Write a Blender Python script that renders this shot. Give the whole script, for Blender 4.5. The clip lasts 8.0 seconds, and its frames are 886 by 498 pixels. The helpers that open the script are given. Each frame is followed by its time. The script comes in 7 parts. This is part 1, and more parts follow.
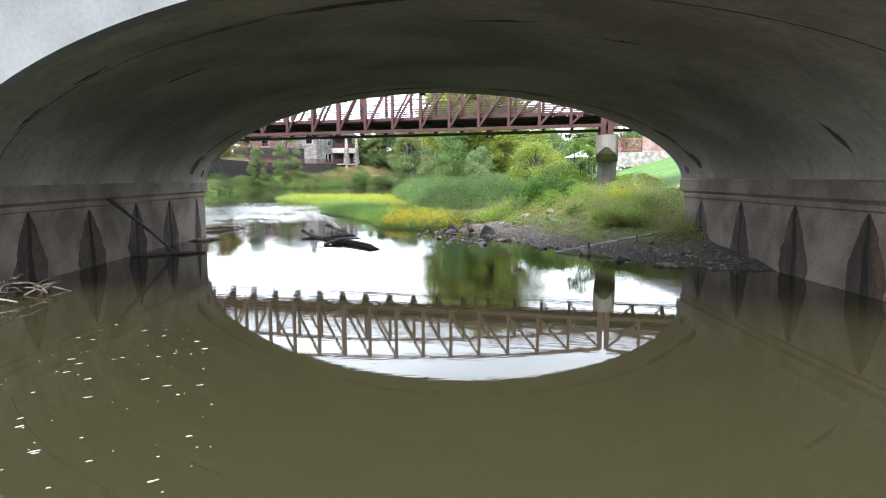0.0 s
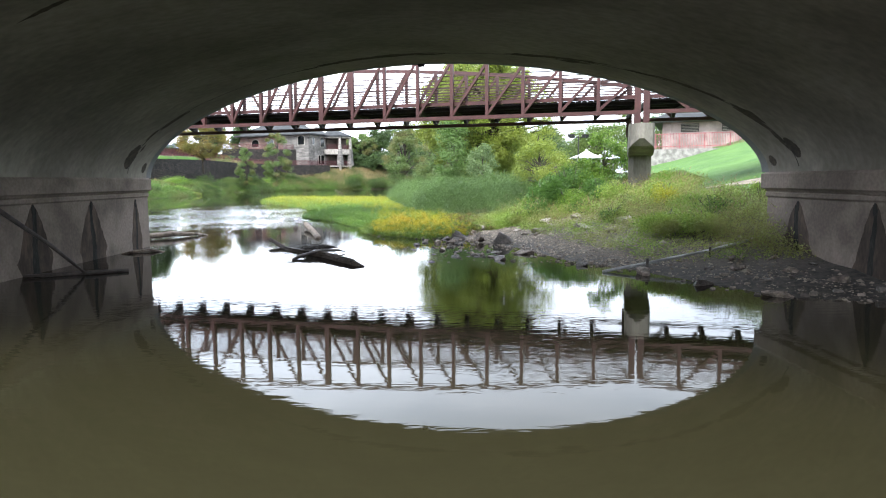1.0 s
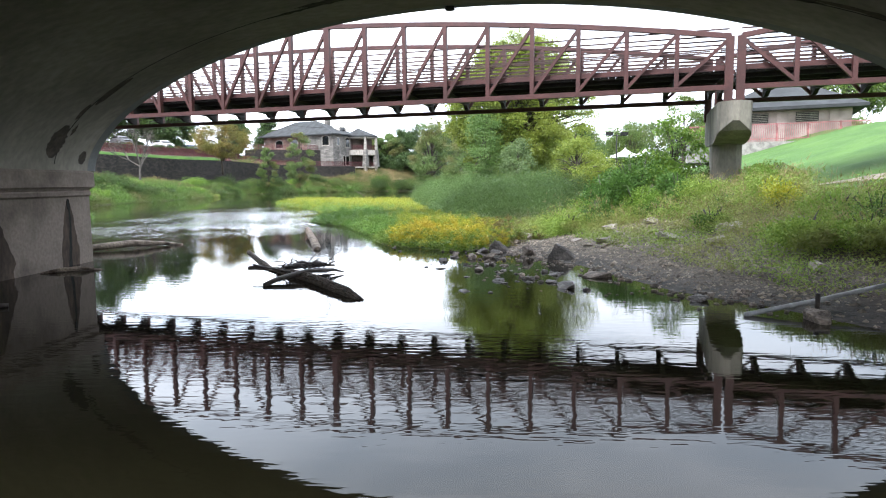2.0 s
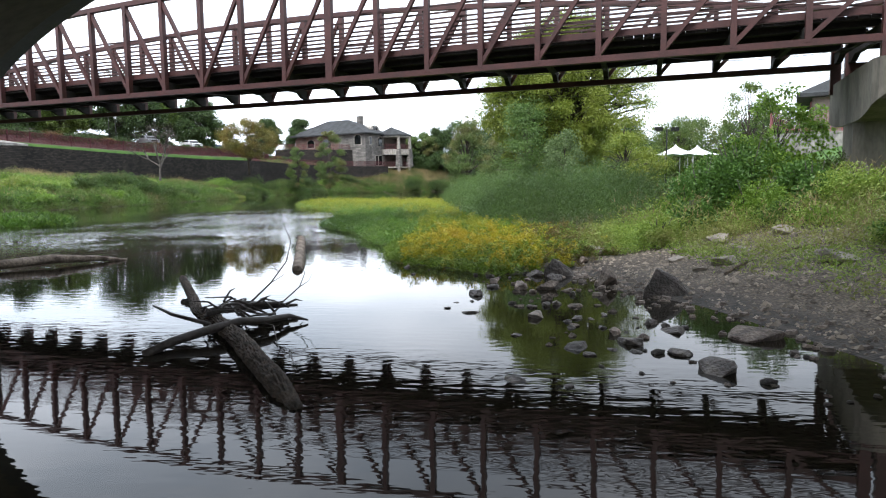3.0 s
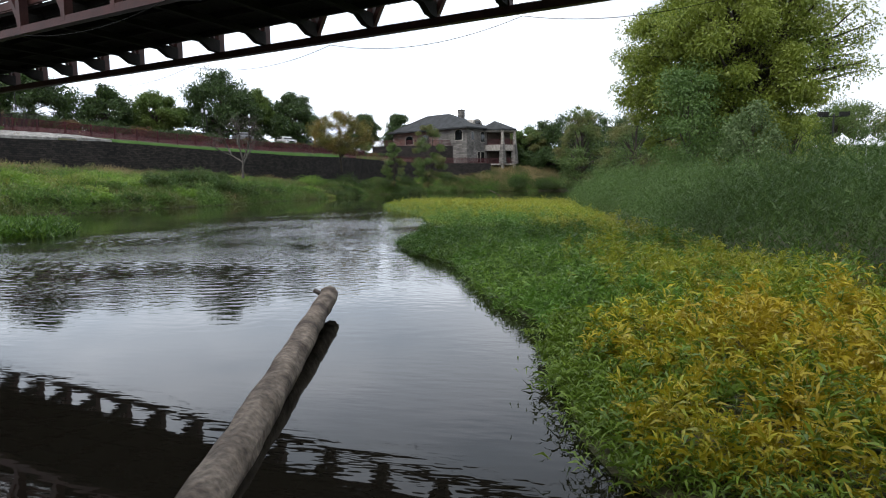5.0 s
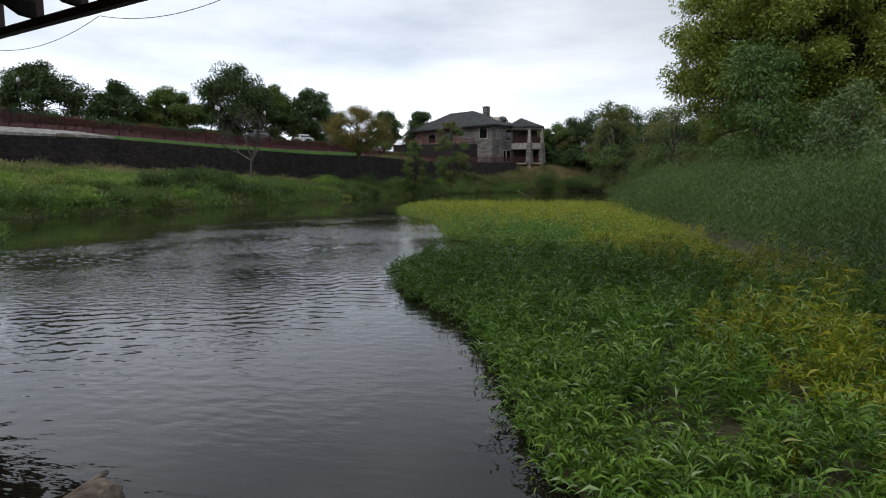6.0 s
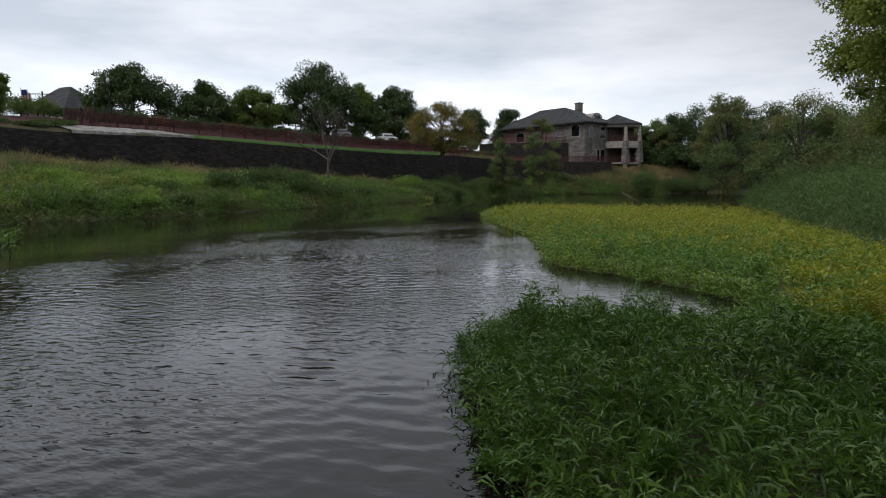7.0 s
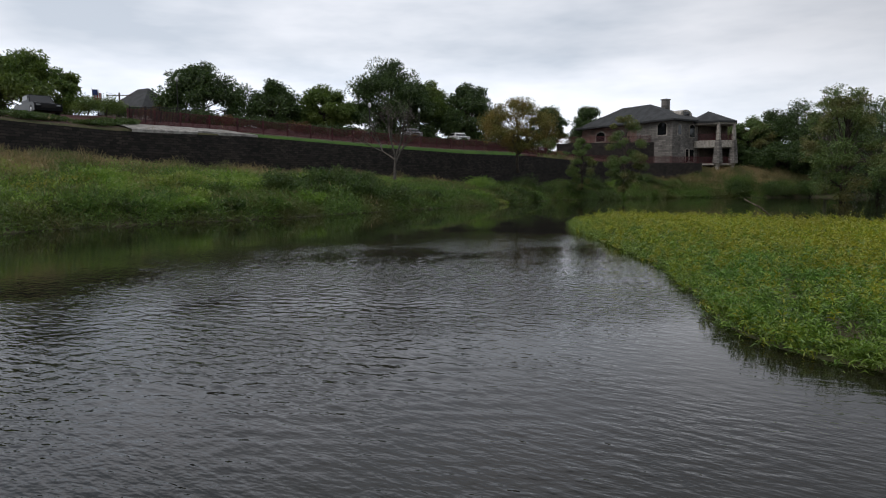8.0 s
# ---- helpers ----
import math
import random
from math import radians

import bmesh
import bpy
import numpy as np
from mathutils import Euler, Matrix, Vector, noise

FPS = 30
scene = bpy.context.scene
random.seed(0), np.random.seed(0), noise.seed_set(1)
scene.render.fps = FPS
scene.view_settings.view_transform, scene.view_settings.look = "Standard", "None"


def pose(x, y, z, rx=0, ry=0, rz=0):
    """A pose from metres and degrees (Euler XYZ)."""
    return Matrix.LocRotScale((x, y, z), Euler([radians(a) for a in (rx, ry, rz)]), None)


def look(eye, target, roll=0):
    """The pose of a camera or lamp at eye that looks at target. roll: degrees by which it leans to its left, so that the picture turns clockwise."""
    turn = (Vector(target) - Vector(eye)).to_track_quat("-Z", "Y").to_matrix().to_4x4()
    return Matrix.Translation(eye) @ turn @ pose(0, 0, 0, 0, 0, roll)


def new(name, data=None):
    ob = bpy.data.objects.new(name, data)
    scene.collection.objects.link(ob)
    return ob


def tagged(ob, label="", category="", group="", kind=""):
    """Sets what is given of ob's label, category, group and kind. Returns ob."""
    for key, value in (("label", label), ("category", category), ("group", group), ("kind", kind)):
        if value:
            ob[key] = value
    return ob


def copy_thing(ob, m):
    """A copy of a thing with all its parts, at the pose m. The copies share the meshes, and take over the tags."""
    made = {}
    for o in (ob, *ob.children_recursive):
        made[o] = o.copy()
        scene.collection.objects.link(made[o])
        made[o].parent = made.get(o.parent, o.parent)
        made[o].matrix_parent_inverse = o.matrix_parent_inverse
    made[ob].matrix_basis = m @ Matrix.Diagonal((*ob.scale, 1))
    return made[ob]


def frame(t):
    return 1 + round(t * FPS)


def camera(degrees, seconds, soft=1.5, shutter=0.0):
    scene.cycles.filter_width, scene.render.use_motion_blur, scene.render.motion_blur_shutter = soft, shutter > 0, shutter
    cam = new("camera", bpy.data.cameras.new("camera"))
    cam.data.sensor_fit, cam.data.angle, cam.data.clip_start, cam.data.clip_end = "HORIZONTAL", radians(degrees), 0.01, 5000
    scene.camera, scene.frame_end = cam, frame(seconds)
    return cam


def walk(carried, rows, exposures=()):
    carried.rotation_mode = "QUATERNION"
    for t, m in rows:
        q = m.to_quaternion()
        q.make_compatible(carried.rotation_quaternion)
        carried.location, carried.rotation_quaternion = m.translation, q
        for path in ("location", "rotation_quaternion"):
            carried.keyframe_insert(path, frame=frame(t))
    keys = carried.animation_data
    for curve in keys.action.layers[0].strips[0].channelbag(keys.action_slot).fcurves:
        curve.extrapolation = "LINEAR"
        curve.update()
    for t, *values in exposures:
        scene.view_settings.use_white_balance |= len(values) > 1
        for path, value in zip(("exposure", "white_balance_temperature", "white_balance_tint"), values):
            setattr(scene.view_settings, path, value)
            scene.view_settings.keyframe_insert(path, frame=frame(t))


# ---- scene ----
# the camera: a drone that glides under the arch, below the truss bridge and over the river
cam = camera(68.90, 8.0, 1.1)
# seconds, eye x, y, z, yaw, pitch, roll
PATH = [
    (0, 0.000, 0.000, 2.394, -0.91, -6.47, -0.47),
    (0.5, -0.094, 2.628, 2.264, -1.14, -6.32, -0.47),
    (1, -0.147, 5.300, 2.137, -1.26, -6.18, -0.44),
    (1.5, -0.199, 8.001, 2.024, -0.22, -6.05, -0.45),
    (3, -0.276, 16.448, 1.709, 4.42, -5.81, -0.70),
    (3.5, -0.615, 19.163, 1.658, 6.63, -5.77, -0.69),
    (4, -1.204, 21.786, 1.594, 8.95, -5.77, -0.69),
    (4.5, -1.930, 24.384, 1.530, 11.22, -5.76, -0.77),
    (5.8, -3.262, 30.915, 1.535, 15.11, -5.73, -0.74),
    (6, -3.516, 32.023, 1.536, 15.39, -5.72, -0.71),
    (6.5, -4.265, 34.659, 1.535, 18.86, -5.67, -0.61),
    (7, -5.182, 37.109, 1.548, 22.99, -5.56, -0.56),
    (7.5, -6.283, 39.436, 1.590, 26.47, -5.45, -0.44),
    (8, -7.521, 41.722, 1.648, 29.30, -5.39, -0.30),
]


def eye_pose(x, y, z, yaw, pitch, roll):
    a, b = radians(yaw), radians(pitch)
    ahead = Vector((-math.sin(a) * math.cos(b), math.cos(a) * math.cos(b), math.sin(b)))
    return look((x, y, z), Vector((x, y, z)) + ahead, roll)

# exposure: the clip's camera closes down as it comes out from under the arch
walk(cam, [(t, eye_pose(*row)) for t, *row in PATH],
     exposures=[(0, 2.74, 6100, 10), (0.5, 2.74, 6100, 10), (1.0, 2.60, 6050, 10), (1.5, 2.60, 6050, 10), (3.0, 1.64, 6150, 10), (4.5, 1.18, 6200, 10), (6.0, 0.15, 6300, 11), (8.0, -0.06, 6450, 12)])

# ---- world and light: a bright overcast sky ----
world = bpy.data.worlds.new("overcast_sky")
scene.world = world
world.use_nodes = True
wn, wl = world.node_tree.nodes, world.node_tree.links
wn.clear()
w_out, w_bg = wn.new("ShaderNodeOutputWorld"), wn.new("ShaderNodeBackground")
sky = wn.new("ShaderNodeTexSky")
sky.sky_type, sky.sun_disc = "NISHITA", False
sky.sun_elevation, sky.sun_rotation = radians(48), radians(200)
w_co, w_map = wn.new("ShaderNodeTexCoord"), wn.new("ShaderNodeMapping")
w_map.inputs["Scale"].default_value = (1.0, 1.0, 4.0)
w_noise, w_ramp = wn.new("ShaderNodeTexNoise"), wn.new("ShaderNodeValToRGB")
w_noise.inputs["Scale"].default_value, w_noise.inputs["Detail"].default_value = 2.2, 5.0
w_noise.inputs["Roughness"].default_value = 0.55
w_ramp.color_ramp.elements[0].position, w_ramp.color_ramp.elements[0].color = 0.36, (0.61, 0.67, 0.74, 1)
w_ramp.color_ramp.elements[1].position, w_ramp.color_ramp.elements[1].color = 0.62, (0.965, 0.99, 1.03, 1)
w_mix, w_scale = wn.new("ShaderNodeMixRGB"), wn.new("ShaderNodeMixRGB")
w_scale.blend_type = "MULTIPLY"
w_scale.inputs[0].default_value = 1.0
w_scale.inputs[2].default_value = (0.10, 0.10, 0.10, 1)
w_mix.inputs[0].default_value = 0.9
wl.new(sky.outputs[0], w_scale.inputs[1])
wl.new(w_co.outputs["Generated"], w_map.inputs[0])
wl.new(w_map.outputs[0], w_noise.inputs["Vector"])
wl.new(w_noise.outputs[0], w_ramp.inputs[0])
wl.new(w_scale.outputs[0], w_mix.inputs[1])
wl.new(w_ramp.outputs[0], w_mix.inputs[2])
# the cloud sheet: pale at the horizon, greyer banks above it, brightest overhead
w_sep, w_up, w_lift = wn.new("ShaderNodeSeparateXYZ"), wn.new("ShaderNodeValToRGB"), wn.new("ShaderNodeMixRGB")
for i, (pos, v) in enumerate(((0.0, 1.0), (0.08, 0.91), (0.20, 0.65), (0.45, 0.57), (1.0, 0.85))):
    el = w_up.color_ramp.elements[i] if i < 2 else w_up.color_ramp.elements.new(pos)
    el.position, el.color = pos, (v, v, v, 1)
w_lift.blend_type = "MULTIPLY"
w_lift.inputs[0].default_value = 1.0
wl.new(w_co.outputs["Generated"], w_sep.inputs[0])
wl.new(w_sep.outputs[2], w_up.inputs[0])
wl.new(w_mix.outputs[0], w_lift.inputs[1])
wl.new(w_up.outputs[0], w_lift.inputs[2])
# a touch brighter down the valley than over the park
w_side, w_rng, w_tilt = wn.new("ShaderNodeVectorMath"), wn.new("ShaderNodeMapRange"), wn.new("ShaderNodeMixRGB")
w_side.operation = "DOT_PRODUCT"
w_side.inputs[1].default_value = (-0.8, 0.6, 0.0)
w_rng.interpolation_type = "SMOOTHSTEP"
w_rng.inputs[1].default_value, w_rng.inputs[2].default_value, w_rng.inputs[3].default_value, w_rng.inputs[4].default_value = 0.35, 1.0, 0.75, 1.22
w_tilt.blend_type = "MULTIPLY"
w_tilt.inputs[0].default_value = 1.0
wl.new(w_co.outputs["Generated"], w_side.inputs[0])
wl.new(w_side.outputs["Value"], w_rng.inputs[0])
wl.new(w_lift.outputs[0], w_tilt.inputs[1])
wl.new(w_rng.outputs[0], w_tilt.inputs[2])
wl.new(w_tilt.outputs[0], w_bg.inputs[0])
w_bg.inputs[1].default_value = 1.4
wl.new(w_bg.outputs[0], w_out.inputs[0])

sun_data = bpy.data.lights.new("sun", "SUN")
sun_data.energy, sun_data.angle, sun_data.color = 1.15, radians(25), (1.0, 0.97, 0.92)
sun_ob = new("sun", sun_data)
sun_ob.matrix_world = look((-10, -30, 60), (10, 10, 0))


# ---- materials ----
def material(name, base, rough=0.8, metal=0.0, spread=0.25, scale=3.0, fine=30.0, bump=0.2, island=0.0, tint=None, ior=1.5, streak=None, rand=0.0):
    """A surface with broad and fine variation. tint: a second colour that broad patches take; island: brightness change from leaf to leaf; streak: stretch of the noise."""
    m = bpy.data.materials.new(name)
    m.use_nodes = True
    n, l = m.node_tree.nodes, m.node_tree.links
    b = n["Principled BSDF"]
    b.inputs["Roughness"].default_value, b.inputs["Metallic"].default_value, b.inputs["IOR"].default_value = rough, metal, ior
    co, mp = n.new("ShaderNodeTexCoord"), n.new("ShaderNodeMapping")
    mp.inputs["Scale"].default_value = streak or (1, 1, 1)
    l.new(co.outputs["Object"], mp.inputs[0])
    n1, n2 = n.new("ShaderNodeTexNoise"), n.new("ShaderNodeTexNoise")
    for k, s, d in ((n1, scale, 4.0), (n2, fine, 3.0)):
        k.inputs["Scale"].default_value, k.inputs["Detail"].default_value = s, d
        l.new(mp.outputs[0], k.inputs["Vector"])
    second = tint or tuple(c * 0.55 for c in base)
    ramp = n.new("ShaderNodeValToRGB")
    ramp.color_ramp.elements[0].position, ramp.color_ramp.elements[1].position = 0.38, 0.62
    ramp.color_ramp.elements[0].color, ramp.color_ramp.elements[1].color = (*second, 1), (*base, 1)
    l.new(n1.outputs[0], ramp.inputs[0])
    hsv = n.new("ShaderNodeHueSaturation")
    l.new(ramp.outputs[0], hsv.inputs["Color"])
    rng = n.new("ShaderNodeMapRange")
    rng.inputs[1].default_value, rng.inputs[2].default_value = 0.3, 0.7
    rng.inputs[3].default_value, rng.inputs[4].default_value = 1 - spread, 1 + spread
    l.new(n2.outputs[0], rng.inputs[0])
    value = rng.outputs[0]
    if island or rand:
        src = n.new("ShaderNodeNewGeometry").outputs["Random Per Island"] if island else n.new("ShaderNodeObjectInfo").outputs["Random"]
        amount = island or rand
        r2, mul = n.new("ShaderNodeMapRange"), n.new("ShaderNodeMath")
        r2.inputs[3].default_value, r2.inputs[4].default_value = 1 - amount, 1 + amount
        l.new(src, r2.inputs[0])
        mul.operation = "MULTIPLY"
        l.new(value, mul.inputs[0])
        l.new(r2.outputs[0], mul.inputs[1])
        value = mul.outputs[0]
    l.new(value, hsv.inputs["Value"])
    l.new(hsv.outputs[0], b.inputs["Base Color"])
    if bump:
        bp = n.new("ShaderNodeBump")
        bp.inputs["Strength"].default_value, bp.inputs["Distance"].default_value = bump, 0.03
        l.new(n2.outputs[0], bp.inputs["Height"])
        l.new(bp.outputs[0], b.inputs["Normal"])
    return m


def leaf_material(name, a, b_col, c=None, patch=0.6, through_light=0.35, rough=0.5):
    """Leaves whose colour runs from a to b_col (and to c in broad patches), from leaf to leaf; some light passes through them."""
    m = bpy.data.materials.new(name)
    m.use_nodes = True
    n, l = m.node_tree.nodes, m.node_tree.links
    out, b = n["Material Output"], n["Principled BSDF"]
    b.inputs["Roughness"].default_value = rough
    geo, ramp = n.new("ShaderNodeNewGeometry"), n.new("ShaderNodeValToRGB")
    ramp.color_ramp.elements[0].color, ramp.color_ramp.elements[1].color = (*a, 1), (*b_col, 1)
    l.new(geo.outputs["Random Per Island"], ramp.inputs[0])
    col = ramp.outputs[0]
    if c:
        co, nz, r2, mx = n.new("ShaderNodeTexCoord"), n.new("ShaderNodeTexNoise"), n.new("ShaderNodeValToRGB"), n.new("ShaderNodeMixRGB")
        nz.inputs["Scale"].default_value, nz.inputs["Detail"].default_value = patch, 5.0
        r2.color_ramp.elements[0].position, r2.color_ramp.elements[1].position = 0.45, 0.6
        l.new(co.outputs["Object"], nz.inputs["Vector"])
        l.new(nz.outputs[0], r2.inputs[0])
        l.new(r2.outputs[0], mx.inputs[0])
        l.new(col, mx.inputs[1])
        mx.inputs[2].default_value = (*c, 1)
        col = mx.outputs[0]
    l.new(col, b.inputs["Base Color"])
    tr, mix = n.new("ShaderNodeBsdfTranslucent"), n.new("ShaderNodeMixShader")
    mix.inputs[0].default_value = through_light
    l.new(col, tr.inputs[0])
    l.new(b.outputs[0], mix.inputs[1])
    l.new(tr.outputs[0], mix.inputs[2])
    l.new(mix.outputs[0], out.inputs[0])
    return m


M_BARREL = material("board_marked_concrete", (0.265, 0.244, 0.208), 0.95, spread=0.15, scale=0.6, fine=9, bump=0.15, tint=(0.175, 0.158, 0.132), streak=(0.5, 0.8, 0.6))
M_WALL = material("weathered_concrete", (0.225, 0.182, 0.152), 0.85, spread=0.16, scale=0.9, fine=14, bump=0.15, tint=(0.125, 0.098, 0.080))
M_FACE = material("pale_concrete", (0.175, 0.178, 0.178), 0.85, spread=0.08, scale=0.5, fine=12, bump=0.1, tint=(0.135, 0.138, 0.138))
M_PIER = material("grey_concrete", (0.225, 0.205, 0.170), 0.9, spread=0.15, scale=1.6, fine=16, bump=0.15, tint=(0.125, 0.115, 0.095), streak=(1, 1, 0.4))
M_STAIN = material("brown_seepage_stain", (0.078, 0.054, 0.040), 0.9, spread=0.3, scale=2.2, fine=16, bump=0.1, tint=(0.040, 0.027, 0.020), streak=(1, 1, 0.4))
M_STREAK = material("wet_black_seepage", (0.007, 0.008, 0.007), 0.95, spread=0.5, scale=5, fine=30, bump=0.3, tint=(0.020, 0.021, 0.018), streak=(1, 1, 0.3))
M_SEEP = material("dark_seepage", (0.062, 0.048, 0.037), 0.9, spread=0.3, scale=3, fine=14, bump=0.1, tint=(0.032, 0.025, 0.02))
M_BLACK = material("dark_hole", (0.015, 0.014, 0.013), 0.9, spread=0.2)
M_STEEL = material("brown_red_painted_steel", (0.076, 0.025, 0.022), 0.55, spread=0.18, scale=2, fine=25, bump=0.05, tint=(0.052, 0.018, 0.016))
M_RAIL = material("brown_rail_steel", (0.06, 0.025, 0.022), 0.55, spread=0.15, bump=0.0)
M_DECK = material("dark_deck_timber", (0.018, 0.014, 0.012), 0.9, spread=0.3, scale=2, fine=20)
M_BARK = material("grey_brown_bark", (0.075, 0.058, 0.045), 0.9, spread=0.35, scale=6, fine=25, bump=0.6, streak=(1, 1, 0.3))
M_PALEBARK = material("pale_bark", (0.21, 0.185, 0.16), 0.85, spread=0.25, scale=6, fine=25, bump=0.3)
M_LOG = material("bleached_driftwood", (0.25, 0.20, 0.155), 0.85, spread=0.4, scale=3.5, fine=24, bump=0.6, tint=(0.075, 0.054, 0.040))
M_SNAG = material("wet_ridged_bark", (0.095, 0.070, 0.050), 0.85, spread=0.35, scale=9, fine=40, bump=0.6, tint=(0.040, 0.029, 0.021))
M_BRANCH = material("wet_dark_branch", (0.055, 0.043, 0.036), 0.6, spread=0.3, scale=5, fine=25, bump=0.4)
M_ROCK = material("grey_brown_rock", (0.275, 0.220, 0.182), 0.85, spread=0.4, scale=5, fine=26, bump=1.0, tint=(0.105, 0.084, 0.068), rand=0.4)
M_WETROCK = material("wet_dark_rock", (0.120, 0.100, 0.086), 0.5, spread=0.4, scale=5, fine=26, bump=1.0, tint=(0.048, 0.038, 0.032), rand=0.4)
M_PALEROCK = material("pale_limestone", (0.34, 0.30, 0.26), 0.85, spread=0.18, scale=2.5, fine=18, bump=0.5, tint=(0.22, 0.19, 0.16), rand=0.2)
M_PIPE = material("galvanised_pipe", (0.42, 0.42, 0.41), 0.5, 0.3, spread=0.1, bump=0.05)

M_SHRUB = leaf_material("willow_leaves", (0.060, 0.125, 0.026), (0.140, 0.220, 0.055), (0.070, 0.120, 0.024), 0.4)
M_GREEN = leaf_material("smartweed_leaves", (0.032, 0.086, 0.010), (0.230, 0.380, 0.050), (0.110, 0.230, 0.026), 0.8, through_light=0.16, rough=0.40)
M_YELLOW = leaf_material("yellowing_leaves", (0.50, 0.43, 0.022), (0.25, 0.35, 0.024), (0.36, 0.37, 0.024), 1.1, through_light=0.25, rough=0.42)
M_LIME = leaf_material("lime_green_leaves", (0.080, 0.170, 0.016), (0.27, 0.350, 0.030), (0.30, 0.28, 0.024), 0.5, through_light=0.25, rough=0.42)
M_GOLD = leaf_material("gold_green_leaves", (0.40, 0.37, 0.022), (0.20, 0.31, 0.024), (0.30, 0.30, 0.024), 0.6, through_light=0.25, rough=0.42)
M_AMBER = leaf_material("amber_yellow_leaves", (0.56, 0.44, 0.022), (0.25, 0.33, 0.022), (0.46, 0.35, 0.022), 0.9, through_light=0.22, rough=0.42)
M_SHOALW = leaf_material("shoal_weed_leaves", (0.048, 0.105, 0.010), (0.26, 0.36, 0.036), (0.135, 0.215, 0.018), 0.6, through_light=0.18, rough=0.42)
M_BROWNW = leaf_material("browning_leaves", (0.19, 0.12, 0.045), (0.16, 0.15, 0.045), (0.12, 0.14, 0.04), 0.9)
M_WEED = leaf_material("bank_weed_leaves", (0.125, 0.22, 0.026), (0.33, 0.43, 0.080), (0.27, 0.28, 0.085), 0.5)
M_TALLG = leaf_material("bank_grass", (0.036, 0.092, 0.012), (0.165, 0.270, 0.046), (0.120, 0.138, 0.036), 0.32)
M_BRIGHT = leaf_material("fresh_green_leaves", (0.100, 0.195, 0.020), (0.25, 0.38, 0.055), (0.155, 0.265, 0.032), 0.7)
M_DRYG = leaf_material("dry_grass", (0.40, 0.29, 0.15), (0.27, 0.22, 0.10), (0.15, 0.15, 0.055), 0.25)
M_BUSH = leaf_material("deep_green_leaves", (0.026, 0.062, 0.010), (0.092, 0.158, 0.030), (0.066, 0.098, 0.020), 0.5)
M_OAK = leaf_material("dark_tree_leaves", (0.020, 0.046, 0.010), (0.072, 0.120, 0.024), through_light=0.25)
M_MAPLE = leaf_material("mid_green_leaves", (0.050, 0.100, 0.016), (0.14, 0.20, 0.036), (0.11, 0.155, 0.024), 0.3)
M_COTTON = leaf_material("yellow_green_leaves", (0.095, 0.150, 0.016), (0.295, 0.340, 0.050), (0.205, 0.245, 0.032), 0.25)
M_SILVER = leaf_material("silvery_leaves", (0.09, 0.145, 0.045), (0.20, 0.265, 0.11))
M_AUTUMN = leaf_material("autumn_leaves", (0.19, 0.165, 0.028), (0.12, 0.125, 0.028), (0.20, 0.14, 0.028), 0.6)
M_BROAD = leaf_material("broad_dark_leaves", (0.040, 0.100, 0.016), (0.135, 0.250, 0.048), (0.080, 0.170, 0.028), 0.8)
M_RED = leaf_material("reddish_leaves", (0.16, 0.055, 0.025), (0.11, 0.095, 0.03))
M_TWIG = leaf_material("bare_twigs", (0.10, 0.082, 0.072), (0.17, 0.135, 0.12), through_light=0.0)


